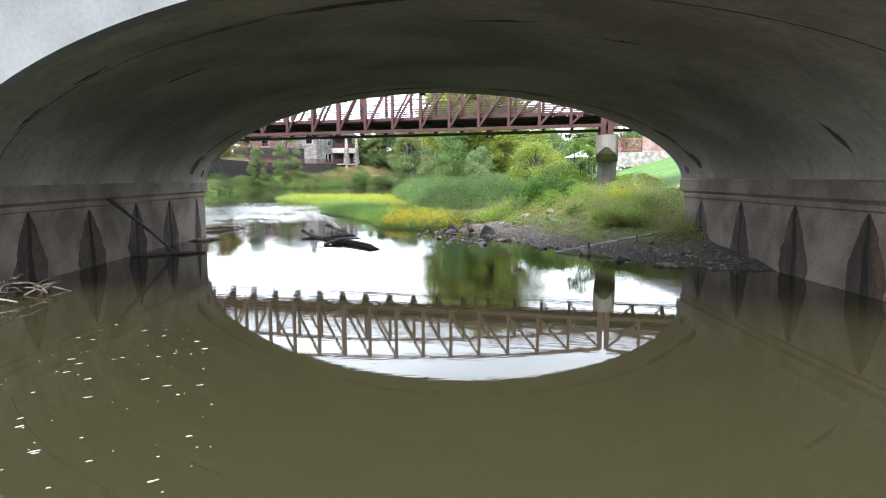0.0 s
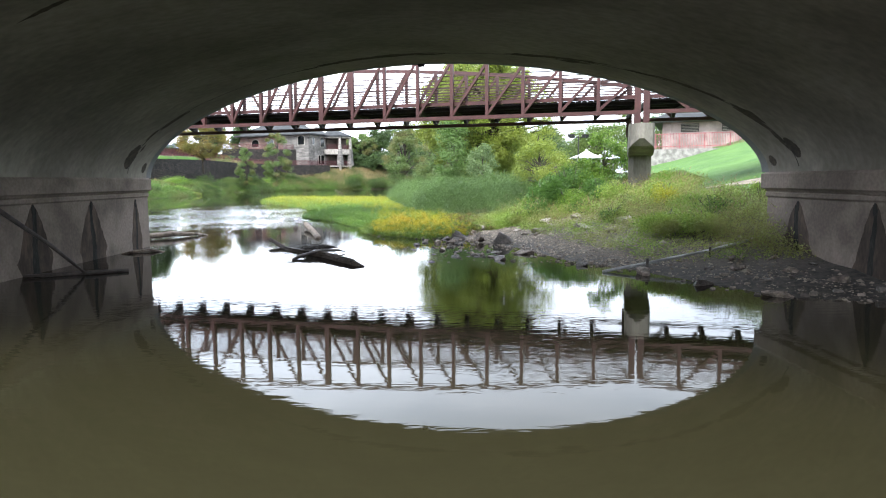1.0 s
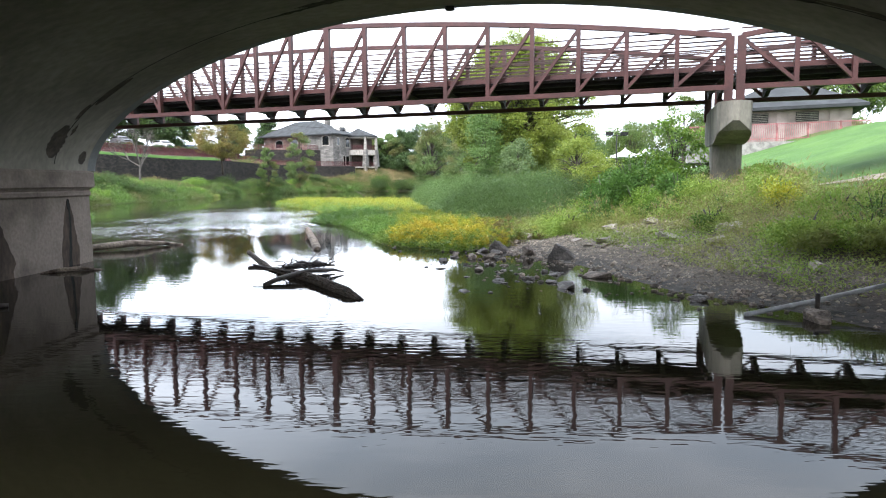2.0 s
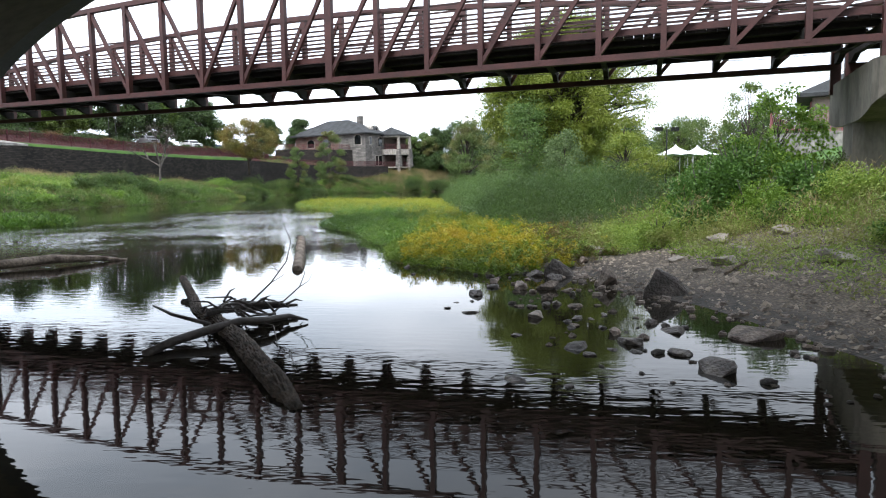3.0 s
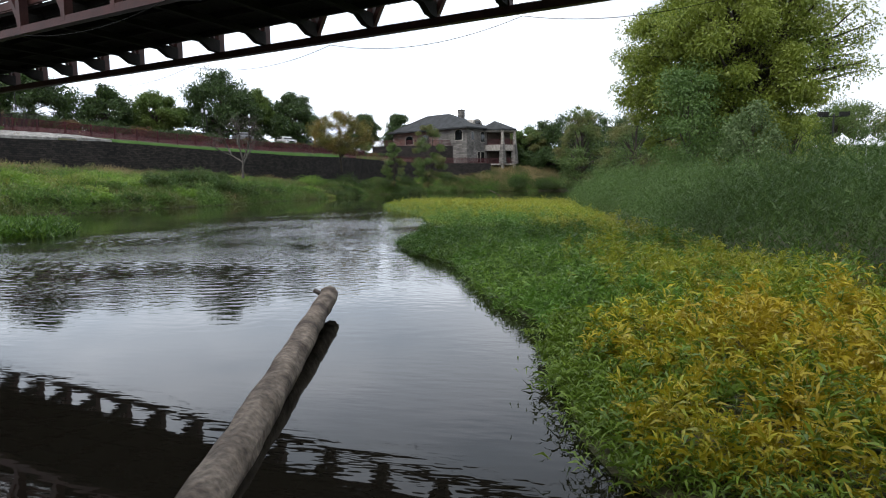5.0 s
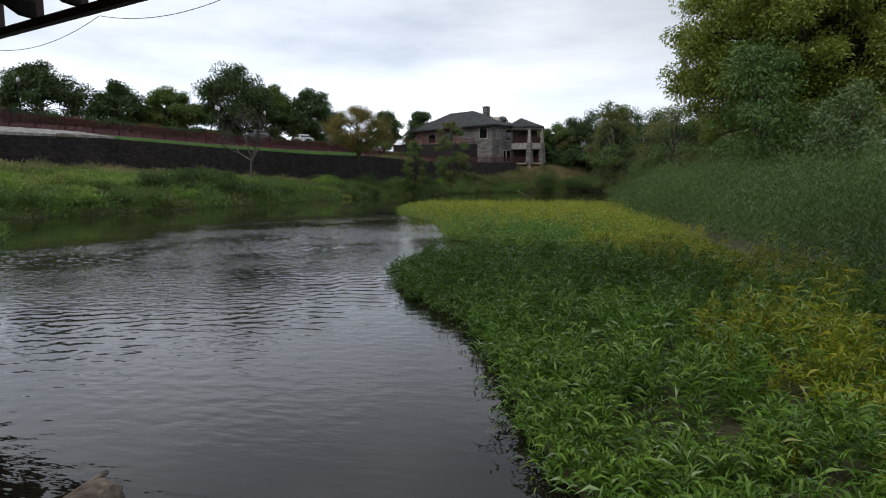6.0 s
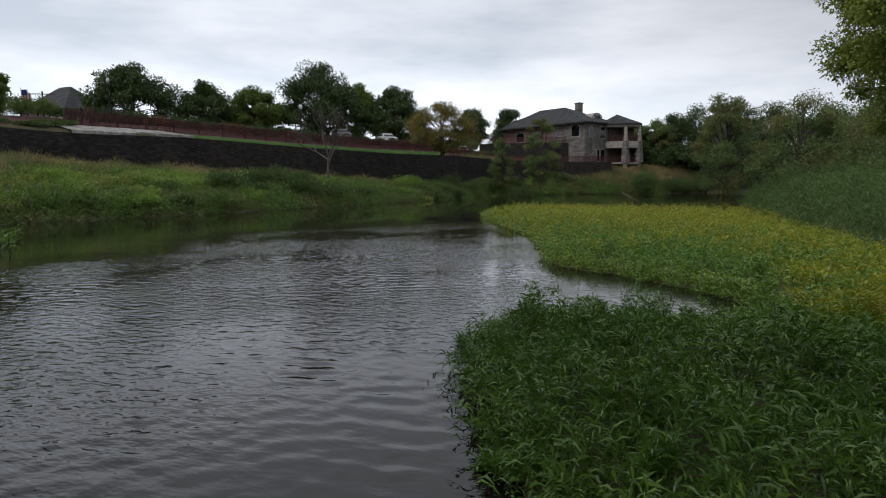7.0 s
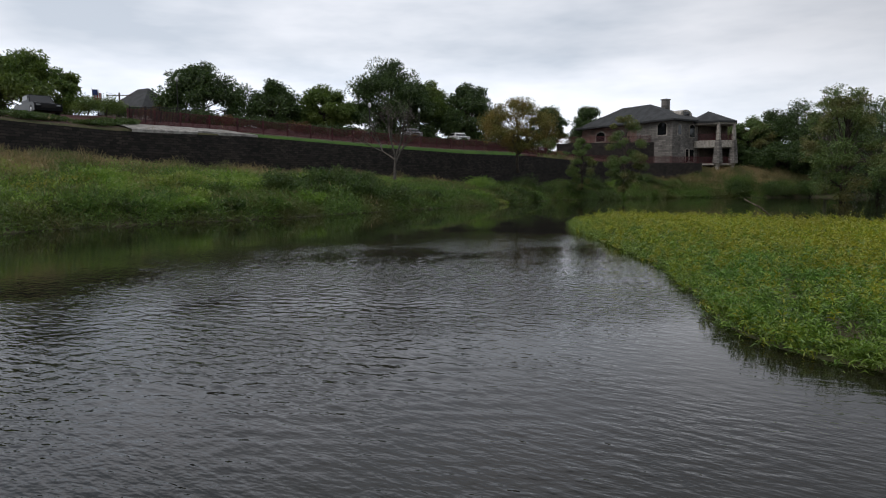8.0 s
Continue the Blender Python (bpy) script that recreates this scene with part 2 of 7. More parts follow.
# ---- geometry helpers ----
class Soup:
    """Vertices and faces gathered from tubes, boxes, slabs and leaves, made into one mesh in the end."""

    def __init__(self):
        self.v, self.f, self.n, self.smooth, self.marks = [], [], 0, [], []

    def add(self, verts, faces, smooth=False):
        verts = np.asarray(verts, float).reshape(-1, 3)
        self.v.append(verts)
        for f in faces:
            self.f.append([i + self.n for i in f])
            self.smooth.append(smooth)
        self.n += len(verts)
        return self

    def box(self, centre, size, m=None, bevel=0.0):
        """An upright box, its vertical edges cut by bevel; m: a pose applied to it."""
        x, y, z = (s / 2 for s in size)
        b = min(bevel, x * 0.9, y * 0.9)
        ring = [(-x + b, -y), (x - b, -y), (x, -y + b), (x, y - b), (x - b, y), (-x + b, y), (-x, y - b), (-x, -y + b)] if b else [(-x, -y), (x, -y), (x, y), (-x, y)]
        k = len(ring)
        vs = [Vector((px, py, -z)) for px, py in ring] + [Vector((px, py, z)) for px, py in ring]
        c = Vector(centre)
        vs = [(m @ (v + c)) if m else v + c for v in vs]
        fs = [tuple(reversed(range(k))), tuple(range(k, 2 * k))] + [(i, (i + 1) % k, k + (i + 1) % k, k + i) for i in range(k)]
        return self.add([tuple(v) for v in vs], fs)

    def beam(self, a, b, w, h, up=(0, 0, 1)):
        """A rectangular bar from a to b: w across, h along up."""
        a, b, up = Vector(a), Vector(b), Vector(up)
        ahead = (b - a).normalized()
        side = ahead.cross(up)
        if side.length < 1e-4:
            side = ahead.cross(Vector((0, 1, 0)))
        side.normalize()
        top = side.cross(ahead).normalized()
        vs = [p + side * sx * w / 2 + top * sz * h / 2 for p in (a, b) for sx, sz in ((-1, -1), (1, -1), (1, 1), (-1, 1))]
        return self.add([tuple(v) for v in vs], [(0, 1, 2, 3), (7, 6, 5, 4), (0, 4, 5, 1), (1, 5, 6, 2), (2, 6, 7, 3), (3, 7, 4, 0)])

    def tube(self, points, radii, sides=7, rough=0.0, rng=None, cap=True):
        """A round limb along points with a radius at each."""
        pts = [Vector(p) for p in points]
        vs, fs = [], []
        for i, p in enumerate(pts):
            d = (pts[min(i + 1, len(pts) - 1)] - pts[max(i - 1, 0)]).normalized()
            a = d.cross(Vector((0.31, 0.17, 0.93)))
            if a.length < 1e-3:
                a = d.cross(Vector((1, 0, 0)))
            a.normalize()
            b = d.cross(a)
            for k in range(sides):
                r = radii[i] * (1 + (rng.uniform(-rough, rough) if rng else 0))
                t = 2 * math.pi * k / sides
                vs.append(tuple(p + a * r * math.cos(t) + b * r * math.sin(t)))
        for i in range(len(pts) - 1):
            for k in range(sides):
                fs.append((i * sides + k, i * sides + (k + 1) % sides, (i + 1) * sides + (k + 1) % sides, (i + 1) * sides + k))
        if cap:
            fs += [tuple(reversed(range(sides))), tuple(range((len(pts) - 1) * sides, len(pts) * sides))]
        return self.add(vs, fs, True)

    def bark(self, points, radii, deep, along=9.0, round_=1.6, sides=44, step=0.025):
        """A limb whose surface is broken into ridges along its run, as thick bark is."""
        pts = [Vector(p) for p in points]
        run, fine, rad = 0.0, [], []
        for p, q, r0, r1 in zip(pts, pts[1:], radii, radii[1:]):
            k = max(2, int((q - p).length / step))
            for i in range(k):
                fine.append(p + (q - p) * (i / k))
                rad.append(r0 + (r1 - r0) * i / k)
        fine.append(pts[-1])
        rad.append(radii[-1])
        vs, fs = [], []
        for i, p in enumerate(fine):
            d = (fine[min(i + 6, len(fine) - 1)] - fine[max(i - 6, 0)]).normalized()
            a = d.cross(Vector((0.31, 0.17, 0.93))).normalized()
            b = d.cross(a)
            run += step
            for k in range(sides):
                t = 2 * math.pi * k / sides
                c = Vector((math.cos(t) * round_ * 2.2, math.sin(t) * round_ * 2.2, run * along))
                ridge = 1 - abs(noise.noise(c * 1.0)) * 2.2
                ridge = ridge * 0.7 + 0.3 * noise.noise(c * 2.7)
                lump = noise.noise(Vector((math.cos(t), math.sin(t), run * 1.6)))
                r = rad[i] * (1 + deep * (ridge - 0.4) + 0.10 * lump)
                vs.append(tuple(p + a * r * math.cos(t) + b * r * math.sin(t)))
        for i in range(len(fine) - 1):
            for k in range(sides):
                fs.append((i * sides + k, i * sides + (k + 1) % sides, (i + 1) * sides + (k + 1) % sides, (i + 1) * sides + k))
        fs += [tuple(reversed(range(sides))), tuple(range((len(fine) - 1) * sides, len(fine) * sides))]
        return self.add(vs, fs, True)

    def mesh(self, name):
        me = bpy.data.meshes.new(name)
        vs = np.concatenate(self.v) if self.v else np.zeros((0, 3))
        me.from_pydata(vs.tolist(), [], self.f)
        me.polygons.foreach_set("use_smooth", self.smooth)
        me.update()
        return me


def leaf_mesh(name, base, direction, length, width, sag=0.15, slim=False):
    """One mesh of many leaves: each a blade from its base along its direction, pointed at both ends or, if slim, at its tip. All arguments are arrays."""
    n = len(base)
    direction = direction / np.linalg.norm(direction, axis=1, keepdims=True)
    rnd = np.random.RandomState(n % 9973)
    side = np.cross(direction, rnd.normal(size=(n, 3)))
    side /= np.linalg.norm(side, axis=1, keepdims=True) + 1e-9
    length, width = np.broadcast_to(length, n)[:, None], np.broadcast_to(width, n)[:, None]
    mid = base + direction * length * 0.45
    tip = base + direction * length - np.array([0, 0, 1.0]) * length * sag
    ring = [base + side * width * 0.42, tip, base - side * width * 0.42] if slim else [base, mid + side * width / 2, tip, mid - side * width / 2]
    k = len(ring)
    co = np.stack(ring, 1).reshape(-1, 3)
    me = bpy.data.meshes.new(name)
    me.vertices.add(k * n)
    me.vertices.foreach_set("co", co.ravel())
    me.loops.add(k * n)
    me.loops.foreach_set("vertex_index", np.arange(k * n, dtype=np.int32))
    me.polygons.add(n)
    me.polygons.foreach_set("loop_start", np.arange(0, k * n, k, dtype=np.int32))
    me.update(calc_edges=True)
    return me


def part(name, shape, mat, parent=None, label=""):
    """Links a Soup or a mesh as one object, under a thing where one is given."""
    me = shape.mesh(name) if isinstance(shape, Soup) else shape
    me.materials.clear()
    me.materials.append(mat)
    ob = new(name, me)
    if parent:
        ob.parent = parent
    if label:
        ob["label"] = label
    return ob


def thing(name, label, category, at=(0, 0, 0), group="", kind=""):
    ob = new(name)
    ob.location = at
    ob.empty_display_size = 0.2
    return tagged(ob, label, category, group, kind)


def unit(rs, n):
    v = rs.normal(size=(n, 3))
    return v / np.linalg.norm(v, axis=1, keepdims=True)


# ---- the plan: shores, walls and heights ----
SHOAL = [(0.7, 28.6), (0.06, 28.35), (-0.4, 28.55), (-0.85, 29.0), (-1.4, 29.45), (-1.97, 29.85), (-2.35, 30.15), (-2.55, 30.7), (-2.68, 31.7), (-2.95, 33.7), (-3.65, 35.0), (-4.0, 35.8), (-4.35, 36.9), (-4.75, 38.1),
         (-5.2, 39.0), (-5.95, 40.0), (-6.7, 41.2), (-7.15, 42.2), (-7.3, 43.0), (-7.25, 43.6), (-6.9, 44.0), (-6.2, 44.1), (-5.3, 44.2), (-4.4, 45.3), (-5.3, 47.0), (-6.2, 47.9), (-6.9, 48.5), (-7.6, 48.9), (-8.2, 49.7),
         (-8.45, 50.4), (-8.75, 51.9), (-9.4, 53.3), (-9.95, 55.4), (-11.2, 57.8), (-12.9, 61.2), (-15.0, 65.5), (-16.6, 69.5), (-17.0, 72.0), (-14.4, 74.61), (-5.9, 73.61)]
SHORE_R = [(8.6, -80.0), (8.6, 15.4), (7.6, 15.9), (6.2, 16.5), (5.6, 17.8), (5.0, 19.2), (4.4, 20.6), (3.5, 21.8), (3.05, 23.6), (2.75, 24.7), (2.5, 25.5), (2.1, 26.1), (1.75, 26.6), (1.55, 27.2), (1.5, 28.3), (1.15, 28.75)] + SHOAL + [(0.0, 80.0), (4.0, 100.0), (9.0, 125.0), (16.0, 160.0), (40.0, 180.0), (200.0, 190.0)]
SHORE_L = [(-9.5, -80), (-9.5, 26.9), (-12.5, 28.5), (-22, 36), (-30, 45), (-34.3, 54.0), (-35.6, 59.5), (-34.4, 64.8), (-33.8, 72), (-34.3, 82), (-34.0, 93), (-34.6, 105), (-36.4, 115), (-36.0, 125), (-31.0, 136), (-25, 144), (-13, 149), (-2, 158), (8, 176), (30, 200), (200, 210)]
WALL_Y, WALL_Z = [40, 64, 74, 85, 98, 112, 125, 140, 160], [6.3, 5.9, 5.95, 6.3, 5.9, 5.65, 5.8, 5.2, 5.0]
BLOCK_WALL = [(-46, 44), (-51, 58), (-53.5, 72), (-52.6, 85), (-48.5, 98), (-44, 112), (-41, 124)]


def near_line(line, x, y):
    """Distance from points to a polyline, and the side: positive to its right as it runs."""
    best, side = np.full(x.shape, 1e9), np.zeros(x.shape)
    for (ax, ay), (bx, by) in zip(line, line[1:]):
        dx, dy = bx - ax, by - ay
        t = np.clip(((x - ax) * dx + (y - ay) * dy) / (dx * dx + dy * dy), 0, 1)
        px, py = ax + t * dx, ay + t * dy
        d = np.hypot(x - px, y - py)
        s = (x - px) * dy - (y - py) * dx
        closer = d < best - 1e-9
        best, side = np.where(closer, d, best), np.where(closer, np.sign(s), side)
    return best * np.where(side == 0, 1, side)


def inside(poly, x, y):
    hit = np.zeros(x.shape, bool)
    for (ax, ay), (bx, by) in zip(poly, poly[1:] + poly[:1]):
        if ay == by:
            continue
        hit ^= ((ay > y) != (by > y)) & (x < (bx - ax) * (y - ay) / (by - ay) + ax)
    return hit


LAND_R = SHORE_R + [(400, 190), (400, -80)]
LAND_L = SHORE_L + [(200, 600), (-400, 600), (-400, -80)]
TERRACE = BLOCK_WALL + [(-38, 136), (-31, 150), (-22, 158), (-10, 175), (0, 300), (-400, 300), (-400, -80), (-44, -80)]


def bump_noise(x, y, s):
    return np.sin(x * s * 1.7 + 1.3 * np.sin(y * s * 1.1)) * np.cos(y * s * 1.9 + 1.1 * np.sin(x * s * 0.8))


def height(x, y):
    """The ground's height: river bed below 0, banks, lawn and terrace above."""
    x, y = np.asarray(x, float), np.asarray(y, float)
    dr, dl = np.abs(near_line(SHORE_R, x, y)), np.abs(near_line(SHORE_L, x, y))
    on_r, on_l = inside(LAND_R, x, y), inside(LAND_L, x, y)
    bed = -np.minimum(0.14 * np.minimum(dr, dl), 0.7)
    # right bank: a low shelf by the water, then a slope up to the lawn
    toe = np.interp(y, [0, 16, 20, 22.5, 26, 31, 38, 46, 60, 80, 120], [9.5, 9.0, 6.2, 4.2, 2.9, 2.2, 2.4, 2.6, 3.0, 6, 14])
    s = x - toe
    rise = np.interp(s, [-20, 0, 2.2, 5.8, 9.7, 14.2, 21.2, 30, 80], [0.0, 0.06, 0.34, 1.05, 1.72, 3.0, 5.0, 5.6, 7.0]) * np.interp(y - 0.55 * np.maximum(x - 12, 0), [52, 66], [1.0, 0.5])
    pool = 0.3 * np.exp(-(((x + 7.42) / 0.55) ** 2 + ((y - 51.60) / 0.9) ** 2) ** 2)
    zr = np.minimum(0.10 * dr, 0.10) + rise * np.minimum(1, dr) + 0.04 * bump_noise(x, y, 1.3) * np.minimum(1, dr) - pool
    zl = np.interp(dl, [0, 0.8, 3, 8, 14, 20, 60], [0.0, 0.4, 0.85, 1.5, 2.45, 3.1, 4.5]) + 0.12 * bump_noise(x, y, 0.5)
    zl = zl + np.interp(y, [30, 50, 62, 75], [1.5, 1.5, 0.9, 0.0]) * np.clip((dl - 6) / 9, 0, 1)
    zl = np.maximum(zl, np.minimum(4.1 - 0.42 * np.maximum(0, np.hypot(x + 17, y - 156) - 6), 0.5 * dl))
    up = inside(TERRACE, x, y)
    dw = np.abs(near_line(BLOCK_WALL + [(-38, 136), (-31, 150), (-22, 158)], x, y))
    level = np.interp(y, WALL_Y, WALL_Z)
    top = level + np.interp(dw, [0, 2.5, 8, 14, 30, 60], [0.0, 0.78, 1.75, 2.9, 3.9, 5.2]) * np.interp(y, [55, 92], [0.75, 1.0])
    zl = np.where(up & ((dw > 1.0) | (y > 128)), top, zl)
    # the wooded slope beside the house comes down evenly to the water
    de = np.abs(near_line([(-31, 150), (-22, 158), (-10, 175), (-6, 200)], x, y))
    zl = np.where(~up & (x > -31) & (y > 140), np.maximum(zl, np.minimum(4.9 - 0.36 * de, 0.5 * dl)), zl)
    z = np.where(on_l, zl, np.where(on_r, zr, bed))
    return z


def ground_sheet():
    xs = np.concatenate([[-2500, -900, -400, -220, -130, -90, -72], np.arange(-62, -12, 1.0), np.arange(-12, 14, 0.3), np.arange(14, 45, 1.2), [50, 60, 80, 110, 160, 240, 420, 900, 2500]])
    ys = np.concatenate([[-2500, -700, -250, -120, -80, -50, -30, -15], np.arange(-5, 12, 1.5), np.arange(12, 52, 0.35), np.arange(52, 80, 0.8), np.arange(80, 165, 1.6), [170, 180, 200, 240, 300, 420, 800, 2500]])
    gx, gy = np.meshgrid(xs, ys)
    gz = height(gx.ravel(), gy.ravel()).reshape(gx.shape)
    nx, ny = len(xs), len(ys)
    idx = np.arange(nx * ny).reshape(ny, nx)
    faces = np.stack([idx[:-1, :-1], idx[:-1, 1:], idx[1:, 1:], idx[1:, :-1]], -1).reshape(-1, 4)
    me = bpy.data.meshes.new("ground")
    me.from_pydata(np.stack([gx, gy, gz], -1).reshape(-1, 3).tolist(), [], faces.tolist())
    me.polygons.foreach_set("use_smooth", [True] * len(me.polygons))
    x, y = gx.ravel(), gy.ravel()
    toe = np.interp(y, [0, 16, 20, 22.5, 26, 31, 38, 46, 60, 80, 120], [9.5, 9.0, 6.2, 4.2, 2.9, 2.2, 2.4, 2.6, 3.0, 6, 14])
    lawn = np.clip((x - toe - 7.0) / 0.8, 0, 1) * inside(LAND_R, x, y) + inside(TERRACE, x, y) * (np.abs(near_line(BLOCK_WALL, x, y)) < 2.4) * (y > 84)
    mulch = inside(TERRACE, x, y) * np.clip((np.abs(near_line(BLOCK_WALL, x, y)) - 2.2) / 0.8, 0, 1)
    gravel = np.clip((toe + 5.2 - x) / 2.5, 0, 1) * np.clip((31.5 - y) / 2, 0, 1) * (x > 0.2) * inside(LAND_R, x, y) + (~inside(LAND_R, x, y) & ~inside(LAND_L, x, y)) * (x > -14) * (y < 27)
    mud = np.clip((21.5 - y) / 3.5, 0, 1) * np.clip((x - 3) / 1, 0, 1) * np.clip((1.0 - height(x, y)) / 0.5, 0, 1) + np.clip((0.16 - height(x, y)) / 0.1, 0, 1)
    mud = np.clip(mud, 0, 1) * (y < 33) * (x > 0.2)
    for key, val in (("lawn", lawn), ("gravel", gravel), ("mulch", mulch), ("mud", mud)):
        att = me.attributes.new(key, "FLOAT", "POINT")
        att.data.foreach_set("value", np.clip(val, 0, 1).astype(np.float32))
    return me


def ground_material():
    m = bpy.data.materials.new("bank_ground")
    m.use_nodes = True
    n, l = m.node_tree.nodes, m.node_tree.links
    b = n["Principled BSDF"]
    b.inputs["Roughness"].default_value = 0.95
    co = n.new("ShaderNodeTexCoord")

    def noise_ramp(scale, detail, lo, hi, c0, c1):
        k, r = n.new("ShaderNodeTexNoise"), n.new("ShaderNodeValToRGB")
        k.inputs["Scale"].default_value, k.inputs["Detail"].default_value = scale, detail
        l.new(co.outputs["Object"], k.inputs["Vector"])
        r.color_ramp.elements[0].position, r.color_ramp.elements[1].position = lo, hi
        r.color_ramp.elements[0].color, r.color_ramp.elements[1].color = (*c0, 1), (*c1, 1)
        l.new(k.outputs[0], r.inputs[0])
        return k, r

    _, soil = noise_ramp(1.2, 6, 0.4, 0.62, (0.05, 0.06, 0.018), (0.085, 0.072, 0.036))
    _, grass = noise_ramp(0.6, 8, 0.35, 0.65, (0.042, 0.100, 0.014), (0.070, 0.142, 0.022))
    vor, r_vor = n.new("ShaderNodeTexVoronoi"), n.new("ShaderNodeValToRGB")
    vor.inputs["Scale"].default_value = 26
    l.new(co.outputs["Object"], vor.inputs["Vector"])
    r_vor.color_ramp.elements[0].color, r_vor.color_ramp.elements[1].color = (0.215, 0.175, 0.132, 1), (0.070, 0.056, 0.042, 1)
    r_vor.color_ramp.elements[0].position, r_vor.color_ramp.elements[1].position = 0.05, 0.6
    l.new(vor.outputs["Distance"], r_vor.inputs[0])
    _, mulch = noise_ramp(2.0, 6, 0.4, 0.62, (0.040, 0.010, 0.009), (0.075, 0.020, 0.017))
    col = soil.outputs[0]
    _, mud = noise_ramp(7.0, 6, 0.35, 0.65, (0.022, 0.020, 0.018), (0.070, 0.060, 0.050))
    for key, src in (("gravel", r_vor.outputs[0]), ("mud", mud.outputs[0]), ("mulch", mulch.outputs[0]), ("lawn", grass.outputs[0])):
        at, mx = n.new("ShaderNodeAttribute"), n.new("ShaderNodeMixRGB")
        at.attribute_name = key
        l.new(at.outputs["Fac"], mx.inputs[0])
        l.new(col, mx.inputs[1])
        l.new(src, mx.inputs[2])
        col = mx.outputs[0]
    l.new(col, b.inputs["Base Color"])
    bp = n.new("ShaderNodeBump")
    bp.inputs["Strength"].default_value, bp.inputs["Distance"].default_value = 0.5, 0.03
    bp.invert = True
    l.new(vor.outputs["Distance"], bp.inputs["Height"])
    l.new(bp.outputs[0], b.inputs["Normal"])
    return m


ground = part("ground", ground_sheet(), ground_material())
tagged(ground, "river bed, gravel shore, weedy banks and mown lawn", "ground", kind="structure")


def water_material():
    m = bpy.data.materials.new("river_water")
    m.use_nodes = True
    n, l = m.node_tree.nodes, m.node_tree.links
    b = n["Principled BSDF"]
    b.inputs["Roughness"].default_value, b.inputs["IOR"].default_value = 0.02, 1.33
    co = n.new("ShaderNodeTexCoord")

    def waves(scale, stretch, detail, turn):
        mp, k = n.new("ShaderNodeMapping"), n.new("ShaderNodeTexNoise")
        mp.inputs["Scale"].default_value, mp.inputs["Rotation"].default_value = stretch, (0, 0, radians(turn))
        k.inputs["Scale"].default_value, k.inputs["Detail"].default_value = scale, detail
        l.new(co.outputs["Object"], mp.inputs[0])
        l.new(mp.outputs[0], k.inputs["Vector"])
        return k.outputs[0]

    a, c, fine = waves(9.0, (0.6, 1.2, 1), 2.5, 20), waves(0.22, (1, 1, 1), 3.0, 0), waves(6.5, (0.42, 1.3, 1), 2.0, 8)
    sep = n.new("ShaderNodeSeparateXYZ")
    l.new(co.outputs["Object"], sep.inputs[0])

    def ranged(src, lo, hi, to_lo, to_hi):
        r = n.new("ShaderNodeMapRange")
        r.interpolation_type = "SMOOTHSTEP"
        for i, v in enumerate((lo, hi, to_lo, to_hi)):
            r.inputs[i + 1].default_value = v
        l.new(src, r.inputs[0])
        return r.outputs[0]

    def times(p, q):
        k = n.new("ShaderNodeMath")
        k.operation = "MULTIPLY"
        l.new(p, k.inputs[0])
        if isinstance(q, float):
            k.inputs[1].default_value = q
        else:
            l.new(q, k.inputs[1])
        return k.outputs[0]

    # base colour: olive up to y 11, darker and more neutral beyond y 23
    base_mix = n.new("ShaderNodeMixRGB")
    base_mix.inputs[1].default_value, base_mix.inputs[2].default_value = (0.024, 0.0215, 0.0100, 1), (0.0128, 0.0108, 0.0074, 1)
    l.new(ranged(sep.outputs[1], 11.0, 23.0, 0.0, 1.0), base_mix.inputs[0])
    l.new(base_mix.outputs[0], b.inputs["Base Color"])
    # calm under the arch and along the far bank, livelier over the shallows and down the open reach
    reach = times(times(ranged(sep.outputs[1], 30.0, 42.0, 0.03, 1.0), ranged(sep.outputs[1], 53.0, 66.0, 1.0, 0.08)), times(ranged(sep.outputs[0], -24.0, -14.5, 0.10, 1.0), ranged(sep.outputs[0], -10.5, -6.5, 1.0, 0.3)))
    big = times(a, times(reach, ranged(c, 0.38, 0.62, 0.15, 0.6)))
    small = times(fine, times(times(ranged(sep.outputs[1], 50.0, 64.0, 1.0, 0.2), times(ranged(sep.outputs[0], -26.0, -15.0, 0.2, 1.0), ranged(sep.outputs[0], -10.0, -5.5, 1.0, 0.45))), times(times(ranged(sep.outputs[1], 4.0, 40.0, 0.013, 0.085), times(ranged(sep.outputs[1], 9.0, 14.0, 1.0, 2.4), ranged(sep.outputs[1], 18.0, 27.0, 1.0, 0.42))), ranged(c, 0.38, 0.6, 0.4, 1.5))))
    both = n.new("ShaderNodeMath")
    l.new(big, both.inputs[0])
    l.new(small, both.inputs[1])
    bp = n.new("ShaderNodeBump")
    bp.inputs["Strength"].default_value, bp.inputs["Distance"].default_value = 1.0, 0.040
    l.new(both.outputs[0], bp.inputs["Height"])
    l.new(bp.outputs[0], b.inputs["Normal"])
    return m


